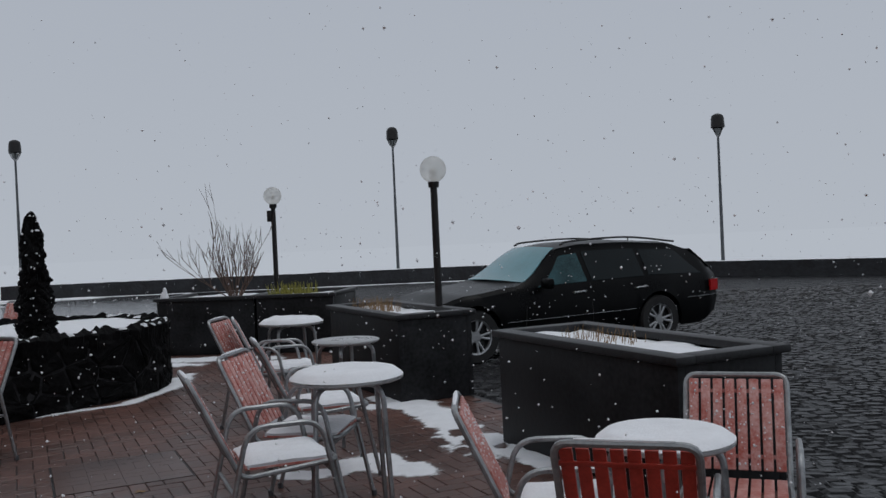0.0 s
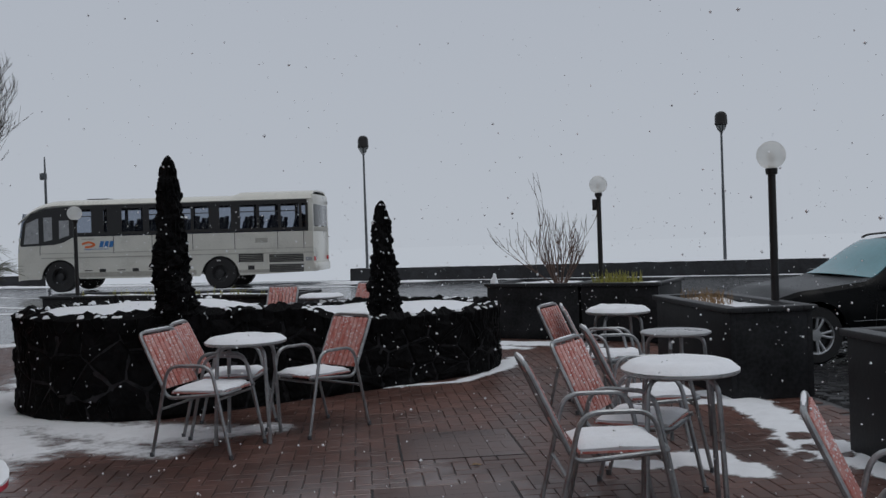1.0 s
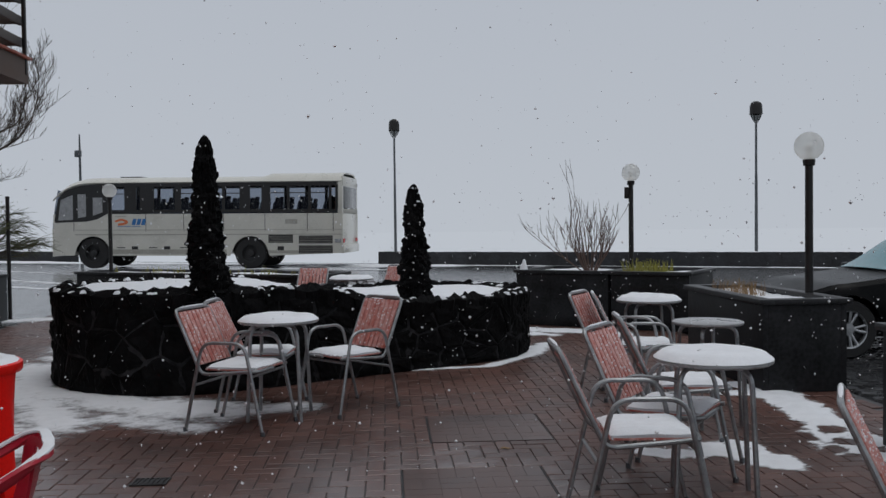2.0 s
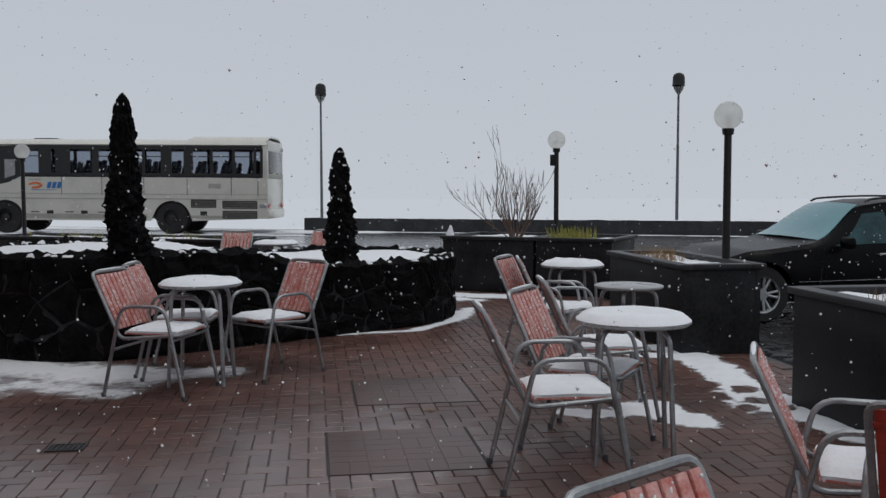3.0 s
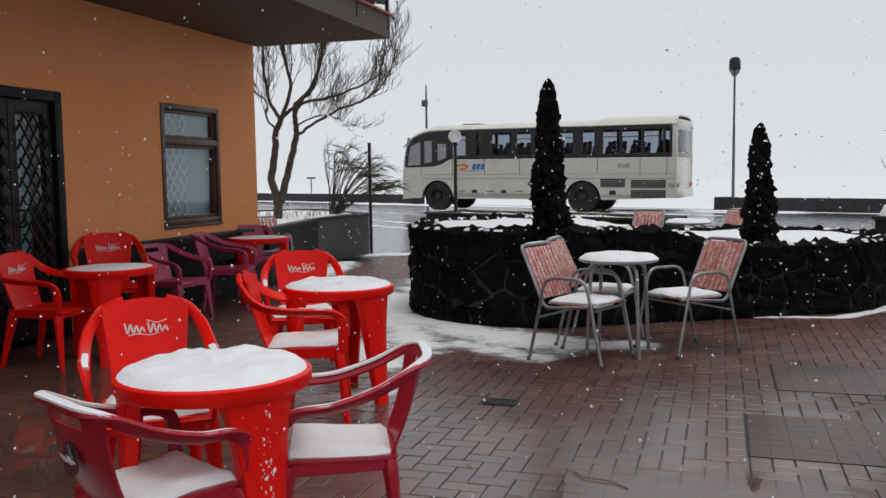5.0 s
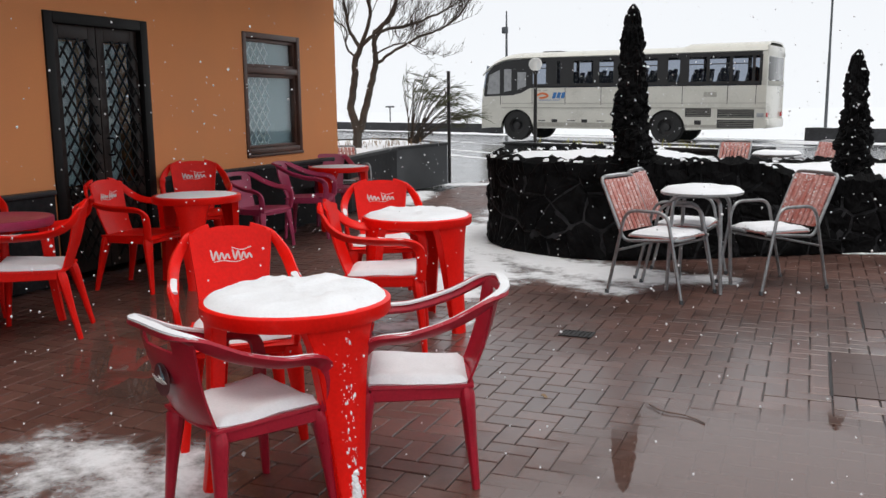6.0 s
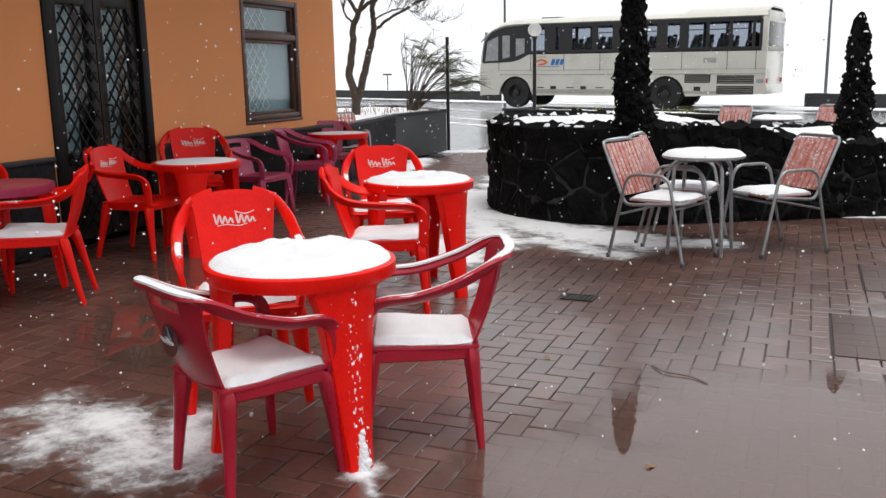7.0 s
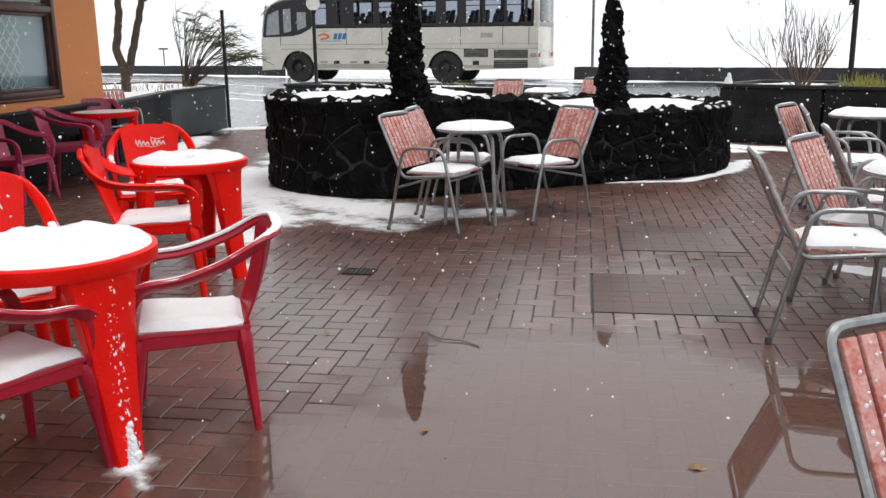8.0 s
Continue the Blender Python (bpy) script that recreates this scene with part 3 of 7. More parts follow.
def window():
    w0, w1, s0, s1 = BL["w"]
    win = thing("window_1", SITE, "brown wooden window with a transom, grille and blind behind the glass", "window", kind="structure")
    f = 0.062
    cx = (w0 + w1) / 2
    tz = s1 - 0.40
    part("window_frame", B(((f, 0.12, s1 - s0), (w0 + f / 2, 0.047, (s0 + s1) / 2)), ((f, 0.12, s1 - s0), (w1 - f / 2, 0.047, (s0 + s1) / 2)), ((w1 - w0 - 2 * f, 0.12, f), (cx, 0.047, s1 - f / 2)), ((w1 - w0 - 2 * f, 0.12, f), (cx, 0.047, s0 + f / 2)), ((w1 - w0 - 2 * f, 0.115, 0.07), (cx, 0.047, tz)), bevel=0.008), "wood", win)
    for za, zb in ((s0 + f, tz - 0.035), (tz + 0.035, s1 - f)):
        g = 0.035
        sash = part("sash", B(((g, 0.05, zb - za), (w0 + f + g / 2, 0.05, (za + zb) / 2)), ((g, 0.05, zb - za), (w1 - f - g / 2, 0.05, (za + zb) / 2)), ((w1 - w0 - 2 * f - 2 * g, 0.05, g), (cx, 0.05, zb - g / 2)), ((w1 - w0 - 2 * f - 2 * g, 0.05, g), (cx, 0.05, za + g / 2)), bevel=0.004), "wood", win)
        part("pane", B(((w1 - w0 - 2 * f - 2 * g, 0.006, zb - za - 2 * g), (cx, 0.05, (za + zb) / 2))), "window_glass", sash, smooth=False).visible_shadow = False
    part("window_sill", B(((w1 - w0, 0.05, 0.03), (cx, 0.0, s0 - 0.016)), bevel=0.006), "wood", win)
    bm = bmesh.new()
    lattice(bm, w0 + f, cx + 0.02, s0 + f, s1 - f, 0.085, 0.13, 0.008, 1.2)
    part("grille", bm, "lattice_white", win, "pale diamond grille inside the glass")
    blind = part("blind", B(((w1 - w0 - 0.01, 0.012, s1 - s0 - 0.01), (cx, 0.125, (s0 + s1) / 2))), "blind", win, "blue-grey roller blind", smooth=False)


window()


# ---- planters ----
def prism(bm, ring, z0, z1):
    lo = [bm.verts.new((p[0], p[1], z0)) for p in ring]
    hi = [bm.verts.new((p[0], p[1], z1)) for p in ring]
    n = len(ring)
    bm.faces.new(lo[::-1])
    bm.faces.new(hi)
    for k in range(n):
        bm.faces.new((lo[k], lo[(k + 1) % n], hi[(k + 1) % n], hi[k]))
    return bm


def fill(bm, ring, z, seed, amp=0.03, grid=0.09):
    """An uneven snow or soil bed inside a convex ring."""
    xs, ys = [p[0] for p in ring], [p[1] for p in ring]
    n = len(ring)
    c = Vector((sum(xs) / n, sum(ys) / n))
    steps, rays = 9, 64
    last = None
    for j in range(steps + 1):
        row = []
        for k in range(rays):
            s = k / rays * n
            a, b = Vector(ring[int(s) % n][:2]), Vector(ring[(int(s) + 1) % n][:2])
            p = c.lerp(a.lerp(b, s % 1), j / steps)
            h = amp * (noise.noise((p.x * 2.2, p.y * 2.2, seed)) + 0.5 * noise.noise((p.x * 7, p.y * 7, seed)))
            row.append(bm.verts.new((p.x, p.y, z + h)))
            if j == 0:
                break
        if last:
            for k in range(rays):
                i = (k + 1) % rays
                if len(last) == 1:
                    bm.faces.new((last[0], row[k], row[i]))
                else:
                    bm.faces.new((last[k], row[k], row[i], last[i]))
        last = row
    return bm


def slab_planter(m, lx, ly, h, wide, label, seed, material="slab", group="slab planters"):
    """A box of dark stone slabs with a wide coping and a snowy bed."""
    pl = thing("planter", m, label, "planter", group)
    t = 0.05
    for name, size, at in (("panel", (lx, t, h), (lx / 2, t / 2, h / 2)), ("panel", (lx, t, h), (lx / 2, ly - t / 2, h / 2)), ("panel", (t, ly - 2 * t, h), (t / 2, ly / 2, h / 2)), ("panel", (t, ly - 2 * t, h), (lx - t / 2, ly / 2, h / 2))):
        part(name, B((size, at), bevel=0.004), material, pl)
    o, c = 0.035, 0.045
    for size, at in (((lx + 2 * o, wide, c), (lx / 2, wide / 2 - o, h + c / 2)), ((lx + 2 * o, wide, c), (lx / 2, ly - wide / 2 + o, h + c / 2)), ((wide, ly - 2 * wide + 2 * o, c), (wide / 2 - o, ly / 2, h + c / 2)), ((wide, ly - 2 * wide + 2 * o, c), (lx - wide / 2 + o, ly / 2, h + c / 2))):
        part("coping", B((size, at), bevel=0.006), "coping", pl, "worn stone coping")
    r = wide - o - 0.01
    bm = bmesh.new()
    fill(bm, [(r, r), (lx - r, r), (lx - r, ly - r), (r, ly - r)], h - 0.005, seed, 0.035)
    part("bed", bm, "snow", pl, "snow-covered soil")
    return pl


def stalks(parent, n, x0, x1, y0, y1, z, h, material, seed, lean=0.25, r=0.004, name="stalk"):
    rnd = random.Random(seed)
    bm = bmesh.new()
    for _ in range(n):
        p = Vector((rnd.uniform(x0, x1), rnd.uniform(y0, y1), z))
        k = h * rnd.uniform(0.4, 1.1)
        d = Vector((rnd.uniform(-lean, lean), rnd.uniform(-lean, lean), 1)) * k
        sweep(bm, [p, p + d * 0.5, p + d + Vector((rnd.uniform(-0.3, 0.3), rnd.uniform(-0.3, 0.3), -0.05)) * k * 0.4], [r, r * 0.8, r * 0.3], seg=4)
    ob = part(name, bm, material, parent)
    ob["kind"] = "stuff"
    return ob


DIAG = 115.75
# two slab planters in one line with the building's front


def edge_planter(x, y, seed, label):
    # local x runs back along U, local y away from the patio: mirror by starting at the far corner
    o = Vector((x, y, 0)) - NRM * 0.0
    m = pose(o.x + U.x * 1.84, o.y + U.y * 1.84, 0, 0, 0, DIAG - 180)
    return slab_planter(m, 1.84, 0.72, 0.735, 0.13, label, seed)


pB = edge_planter(-0.46, 7.76, 4, "dark stone slab planter with dry grass in snow")
pC = edge_planter(1.12, 4.51, 3, "dark stone slab planter with snow and dry stalks")
stalks(pC, 70, 0.45, 1.05, 0.2, 0.5, 0.73, 0.10, "dry", 5, 0.3, 0.0025)
stalks(pB, 160, 0.25, 0.95, 0.15, 0.45, 0.73, 0.13, "dry", 6, 0.35, 0.003)


# planters further along, beside the road
pA1 = slab_planter(pose(-3.95, 12.08, 0, 0, 0, -7.6), 1.36, 1.3, 0.735, 0.1, "dark stone slab planter with a bare shrub", 7)
pA2 = slab_planter(pose(-2.56, 11.89, 0, 0, 0, -7.6), 1.05, 1.3, 0.735, 0.1, "dark stone slab planter with yellow-green bulb leaves", 8)
stalks(pA2, 130, 0.10, 0.62, 0.2, 0.85, 0.73, 0.19, "leaf", 9, 0.25, 0.008, "bulb_leaf")
pE = slab_planter(pose(-12.3, 12.3, 0, 0, 0, -2), 5.0, 1.1, 0.62, 0.1, "long low dark planter with snow beside the road", 10)
stalks(pE, 60, 0.5, 4.6, 0.2, 0.9, 0.62, 0.14, "leaf", 12, 0.3, 0.008, "bulb_leaf")


def corner_planter():
    """The planter that fills the corner at the end of the building."""
    ring = [(-9.62, 6.62), (-11.25, 8.75), (-11.87, 10.4), (-14.4, 11.4), (-15.4, 9.2), (-12.6, 5.2)]
    pl = thing("planter", pose(0, 0, 0), "grey stone slab planter with a bare tree beside the building", "planter", "slab planters")
    n = len(ring)
    c = Vector((sum(p[0] for p in ring) / n, sum(p[1] for p in ring) / n))
    for k in range(n):
        a, b = Vector(ring[k]), Vector(ring[(k + 1) % n])
        d = (b - a).normalized()
        inn = Vector((-d.y, d.x))
        if inn.dot(c - a) < 0:
            inn = -inn
        part("panel", prism(bmesh.new(), [a, b, b + inn * 0.08, a + inn * 0.08], 0, 0.685), "slab" if k != 1 else "slab_grey", pl, smooth=False)
        part("coping", prism(bmesh.new(), [a - inn * 0.03 - d * 0.02, b - inn * 0.03 + d * 0.02, b + inn * 0.12 - d * 0.1, a + inn * 0.12 + d * 0.1], 0.685, 0.73), "coping", pl, "worn stone coping", smooth=False)
    bm = bmesh.new()
    fill(bm, [c.lerp(Vector(p), 0.955) for p in ring], 0.70, 21, 0.04)
    part("bed", bm, "snow", pl, "snow-covered soil")
    stalks(pl, 80, -13.6, -11.6, 8.6, 10.2, 0.69, 0.16, "dry", 22, 0.3, 0.006)
    return pl


corner_planter()
bm = bmesh.new()
sweep(bm, [(-11.93, 10.5, 0), (-11.93, 10.5, 1.95)], 0.03, seg=10)
lathe(bm, [(0.0, 1.97), (0.034, 1.965), (0.034, 1.94)], 10, (-11.93, 10.5, 0))
solid("gate_post", bm, "iron", "slim black iron post beside the planter", "post")

# ---- lava stone planter: two joined rings ----
CA, RA, CB, RB = Vector((-5.75, 7.18)), 1.29, Vector((-4.2, 9.3)), 1.2


def hull(t, off=0.0):
    """A point of the outline round both circles; t runs 0..1."""
    ax = CB - CA
    L = ax.length
    ra, rb = RA + off, RB + off
    base = math.atan2(ax.y, ax.x)
    tilt = math.acos((ra - rb) / L)
    arcA, arcB = (2 * math.pi - 2 * tilt) * ra, 2 * tilt * rb
    flat = math.sqrt(L * L - (ra - rb) ** 2)
    total = arcA + arcB + 2 * flat
    s = (t % 1.0) * total
    if s < arcA:
        a = base + tilt + s / ra
        return CA + Vector((math.cos(a), math.sin(a))) * ra
    s -= arcA
    p1 = CA + Vector((math.cos(base - tilt), math.sin(base - tilt))) * ra
    p2 = CB + Vector((math.cos(base - tilt), math.sin(base - tilt))) * rb
    if s < flat:
        return p1.lerp(p2, s / flat)
    s -= flat
    if s < arcB:
        a = base - tilt + s / rb
        return CB + Vector((math.cos(a), math.sin(a))) * rb
    s -= arcB
    p3 = CB + Vector((math.cos(base + tilt), math.sin(base + tilt))) * rb
    p4 = CA + Vector((math.cos(base + tilt), math.sin(base + tilt))) * ra
    return p3.lerp(p4, s / flat)


def rim_height(p):
    ax = (CB - CA)
    s = (p - CA).dot(ax) / ax.length_squared
    k = min(1.0, max(0.0, (s - 0.28) / 0.3))
    return 0.86 - 0.19 * k * k * (3 - 2 * k)


def lava_planter():
    pl = thing("stone_planter", pose(0, 0, 0), "curved black lava stone planter with snow on its bed", "planter")
    n = 360
    bm, rim, bed, snow = bmesh.new(), bmesh.new(), bmesh.new(), bmesh.new()
    core, cap = [], []
    for k in range(n):
        o, i = hull(k / n, -0.004), hull(k / n, -0.2)
        h = rim_height(hull(k / n))
        core.append([bm.verts.new((*o, 0)), bm.verts.new((*o, h - 0.06)), bm.verts.new((*i, h - 0.06)), bm.verts.new((*i, 0.2))])
        j = lambda s: 0.05 * noise.noise((k * 0.14, s, 1)) + 0.05 * noise.noise((k * 0.45, s, 5)) + 0.03 * noise.noise((k * 1.3, s, 7))
        o2, o3, i2 = hull(k / n, 0.022 + j(1)), hull(k / n, 0.012 + 0.6 * j(2)), hull(k / n, -0.17 + j(3))
        m2 = o2.lerp(i2, 0.45)
        cap.append([rim.verts.new((*o3, h - 0.12 + j(4))), rim.verts.new((*o2, h + j(6) * 0.6)), rim.verts.new((*m2, h + 0.045 + j(7))), rim.verts.new((*i2, h + j(8))), rim.verts.new((*i2, h - 0.12))])
    for mesh, s in ((bm, core), (rim, cap)):
        for k in range(n):
            a, b = s[k], s[(k + 1) % n]
            for q in range(len(a) - 1):
                mesh.faces.new((a[q], a[q + 1], b[q + 1], b[q]))
    part("core", bm, "mortar", pl, "dark mortar between the stones")
    part("rim", rim, "lava", pl, "rough black lava rim", smooth=False)
    for f, name, mesh, material, dz in ((-0.13, "bed", bed, "soil", -0.03), (-0.15, "snow_cover", snow, "snow", 0.005)):
        ring = [hull(k / 40, f) for k in range(40)]
        c = CA.lerp(CB, 0.5)
        last = None
        for j in range(9):
            row = []
            for p in ring:
                q = c.lerp(p, j / 8)
                h = rim_height(q) + dz + (0.05 * noise.noise((q.x * 1.8, q.y * 1.8, 2)) + 0.05 * noise.noise((q.x * 6, q.y * 6, 3))) * (1 if name == "bed" else 0.5)
                row.append(mesh.verts.new((*q, h)))
                if j == 0:
                    break
            if last:
                for k in range(40):
                    i = (k + 1) % 40
                    mesh.faces.new((last[0], row[k], row[i]) if len(last) == 1 else (last[k], row[k], row[i], last[i]))
            last = row
        part(name, mesh, material, pl, "broken snow cover" if name != "bed" else "")
    rnd = random.Random(31)
    fl = bmesh.new()
    for _ in range(170):
        t = rnd.random()
        q = hull(t, rnd.uniform(-0.14, 0.0))
        blob(fl, (q.x, q.y, rim_height(q) + 0.015), rnd.uniform(0.015, 0.06), rnd.uniform(0.015, 0.045), rnd.uniform(0.012, 0.03), rnd.random() * 9, 0.3, 11, 3)
    part("snow_fleck", fl, "snow", pl, "clots of snow on the rim")["kind"] = "stuff"
    # facing stones: irregular cells round scattered centres, each one stone of its own
    rnd = random.Random(11)
    total = sum((hull((k + 1) / 400) - hull(k / 400)).length for k in range(400))
    tall = 0.80
    cols, rows = int(total / 0.27), 3
    seeds = [((c + 0.5 * (r % 2) + rnd.uniform(-0.42, 0.42)) * total / cols, (r + 0.5 + rnd.uniform(-0.4, 0.4)) * tall / rows) for r in range(rows) for c in range(cols)]
    for sx, sz in seeds:
        poly = [(sx - 0.5, 0.0), (sx + 0.5, 0.0), (sx + 0.5, tall), (sx - 0.5, tall)]
        for ox, oz in seeds:
            ox += total * round((sx - ox) / total)
            dx, dz = ox - sx, oz - sz
            if (dx == 0 and dz == 0) or dx * dx + dz * dz > 1.0:
                continue
            lim = (ox * ox + oz * oz - sx * sx - sz * sz) / 2
            cut = []
            for (px, pz), (qx, qz) in zip(poly, poly[1:] + poly[:1]):
                a, b = px * dx + pz * dz - lim, qx * dx + qz * dz - lim
                if a <= 0:
                    cut.append((px, pz))
                if a * b < 0:
                    cut.append((px + (qx - px) * a / (a - b), pz + (qz - pz) * a / (a - b)))
            poly = cut
        if len(poly) < 3:
            continue
        line = []
        for (px, pz), (qx, qz) in zip(poly, poly[1:] + poly[:1]):
            for k in range(3):
                line.append((px + (qx - px) * k / 3, pz + (qz - pz) * k / 3))
        mx, mz = sum(p[0] for p in line) / len(line), sum(p[1] for p in line) / len(line)
        bulge = rnd.uniform(0.004, 0.02)
        gap = rnd.uniform(0.004, 0.016)
        bm = bmesh.new()
        rings = []
        for inset, off in ((gap, -0.03), (gap + 0.004, bulge * 0.35), (gap + 0.03, bulge * 0.9), (gap + 0.075, bulge * 1.15)):
            ring = []
            for px, pz in line:
                d = math.hypot(px - mx, pz - mz)
                f = max(0.25, 1 - (inset + 0.012 * noise.noise((px * 9, pz * 9, 2))) / max(d, 0.01))
                ux, uz = mx + (px - mx) * f, mz + (pz - mz) * f
                p = hull(ux / total, off + (0.026 * noise.noise((ux * 9, uz * 9, 6)) + 0.014 * noise.noise((ux * 27, uz * 27, 3)) if off > 0 else 0))
                ring.append(bm.verts.new((*p, uz / tall * (rim_height(hull(ux / total)) - 0.05))))
            rings.append(ring)
        n = len(line)
        for x, y in zip(rings, rings[1:]):
            for k in range(n):
                bm.faces.new((x[k], x[(k + 1) % n], y[(k + 1) % n], y[k]))
        top = bm.verts.new((*hull(mx / total, bulge * 1.2), mz / tall * (rim_height(hull(mx / total)) - 0.05)))
        for k in range(n):
            bm.faces.new((rings[-1][k], rings[-1][(k + 1) % n], top))
        part("stone", bm, "lava", pl, smooth=False)
    return pl


lava_planter()


SPIRE = ((0.0, 1.0), (0.1, 1.0), (0.28, 0.93), (0.45, 0.86), (0.56, 0.72), (0.66, 0.63), (0.82, 0.54), (0.91, 0.40), (0.965, 0.29), (0.99, 0.16), (1.0, 0.05))


def pinnacle(x, y, z0, z1, r, seed, lean):
    """A rough spire of black lava, flecked with snow."""
    pl = thing("lava_spire", pose(x, y, z0), "rough black lava rock spire flecked with snow, standing on the planter", "rock spire", "lava spires")
    bm = bmesh.new()
    rows, seg = 96, 40
    h = z1 - z0
    grid = []
    for i in range(rows + 1):
        t = i / rows
        for (a, p), (b, q) in zip(SPIRE, SPIRE[1:]):
            if a <= t <= b:
                rr = r * (p + (q - p) * (t - a) / (b - a))
        row = []
        for k in range(seg):
            a = 2 * math.pi * k / seg
            c, s = math.cos(a), math.sin(a)
            z = t * h
            lump = 0.30 * noise.noise((c * 1.1, s * 1.1, z * 4 + seed)) + 0.42 * abs(noise.noise((c * 2.6, s * 2.6, z * 9 + seed))) + 0.30 * noise.noise((c * 5, s * 5, z * 21 + seed)) + 0.16 * noise.noise((c * 10, s * 10, z * 47 + seed))
            d = 0.93 + lump
            row.append(bm.verts.new((rr * d * c + lean * h * t * t, rr * d * s, z + 0.012 * noise.noise((c * 6, s * 6, z * 20)) * (i > 0))))
        grid.append(row)
    for a, b in zip(grid, grid[1:]):
        for k in range(seg):
            bm.faces.new((a[k], a[(k + 1) % seg], b[(k + 1) % seg], b[k]))
    bm.faces.new(grid[-1])
    bm.faces.new(grid[0][::-1])
    # wet snow caught on the ledges
    rnd = random.Random(seed)
    sn = bmesh.new()
    for _ in range(110):
        i, k = rnd.randrange(3, rows - 2), rnd.randrange(seg)
        v, up = grid[i][k].co, grid[i + 2][k].co
        axis = Vector((lean * v.z * v.z / h, 0))
        if (up.xy - axis).length < (v.xy - axis).length - 0.008:
            w = rnd.uniform(0.003, 0.009) * (2.2 if rnd.random() < 0.12 else 1)
            blob(sn, ((v.x - axis.x) * 0.97 + axis.x, v.y * 0.97, v.z), w * rnd.uniform(0.8, 1.6), w, 0.012, rnd.random() * 9, 0.4, 7, 2)
    part("rock", bm, "lava", pl, smooth=False)
    part("snow_fleck", sn, "snow", pl, "flecks of snow")["kind"] = "stuff"


pinnacle(-4.93, 6.32, 0.62, 2.23, 0.165, 3.0, -0.008)
pinnacle(-3.86, 8.32, 0.5, 1.85, 0.155, 8.0, 0.0)


# ---- lamps ----
def globe_lamp(x, y, z0, top, box_on=False):
    lm = thing("globe_lamp", pose(x, y, z0), "black post lamp with a clear glass globe", "lamp", "globe lamps")
    h = top - z0
    R = 0.128
    bm = bmesh.new()
    lathe(bm, [(0.0, 0), (0.055, 0), (0.055, 0.02), (0.036, 0.04), (0.034, h - 2 * R - 0.05), (0.05, h - 2 * R - 0.045), (0.055, h - 2 * R + 0.005), (0.03, h - 2 * R + 0.02), (0, h - 2 * R + 0.02)], 16)
    part("post", bm, "iron", lm, "black iron post")
    bm = bmesh.new()
    bmesh.ops.create_uvsphere(bm, u_segments=28, v_segments=18, radius=R, matrix=Matrix.Translation((0, 0, h - R)))
    part("globe", bm, "globe", lm, "clear glass globe").visible_shadow = False
    bm = bmesh.new()
    lathe(bm, [(0.0, 0.0), (0.03, 0.0), (0.03, 0.045), (0.02, 0.05), (0.033, 0.09), (0.033, 0.115), (0.0, 0.14)], 14, (0, 0, h - 2 * R + 0.015))
    part("bulb", bm, "white", lm, "white bulb and holder")
    if box_on:
        part("switch_box", B(((0.06, 0.05, 0.16), (-0.06, 0, h - 2 * R - 0.16)), bevel=0.006), "iron", lm)


globe_lamp(-0.10, 8.62, 0.72, 2.225)
globe_lamp(-2.44, 12.75, 0.72, 2.27, True)
globe_lamp(-11.95, 12.78, 0.60, 2.26)


def street_lamp(x, y, top):
    lm = thing("street_lamp", pose(x, y, 0), "tall slim grey street lamp with a dark domed lantern", "lamp", "street lamps")
    bm = bmesh.new()
    lathe(bm, [(0, -0.05), (0.09, -0.05), (0.09, 0.25), (0.055, 0.3), (0.045, top * 0.55), (0.04, top * 0.55 + 0.02), (0.035, top - 0.72), (0.05, top - 0.7), (0.0, top - 0.7)], 14)
    part("pole", bm, "pole_grey", lm)
    for k in range(4):
        a = math.pi / 2 * k + 0.4
        c, s = math.cos(a), math.sin(a)
        part("bracket", sweep(bmesh.new(), spline([(0.03 * c, 0.03 * s, top - 0.71), (0.12 * c, 0.12 * s, top - 0.58), (0.19 * c, 0.19 * s, top - 0.42)]), 0.012, seg=6), "iron", lm)
    part("lens", lathe(bmesh.new(), [(0.03, top - 0.68), (0.10, top - 0.58), (0.18, top - 0.42)], 18), "lens", lm, "clear conical lens")
    part("hood", lathe(bmesh.new(), [(0.0, top), (0.08, top - 0.01), (0.16, top - 0.06), (0.195, top - 0.15), (0.205, top - 0.41), (0.21, top - 0.43), (0.19, top - 0.43), (0.0, top - 0.40)], 20), "iron", lm, "dark domed hood")


street_lamp(-14.45, 30.35, 5.42)
street_lamp(-1.63, 30.85, 5.34)
street_lamp(8.45, 27.1, 4.83)
bm = bmesh.new()
lathe(bm, [(0, -0.05), (0.07, -0.05), (0.05, 4.6), (0.03, 5.6), (0, 5.6)], 10, (-29.7, 30.3, 0))
box(bm, (0.25, 0.2, 0.3), (-29.8, 30.3, 4.75), bevel=0.03)
solid("signal_mast", bm, "pole_grey", "thin grey mast with a small box, behind the bus", "mast")
bm = bmesh.new()
lathe(bm, [(0, -3), (0.04, -3), (0.035, 1.25), (0, 1.25)], 8, (-42.5, 33.5, 0))
box(bm, (0.5, 0.3, 0.1), (-42.5, 33.5, 1.28), bevel=0.02)
solid("floodlight", bm, "pole_grey", "small grey floodlight on a pole past the wall", "lamp")


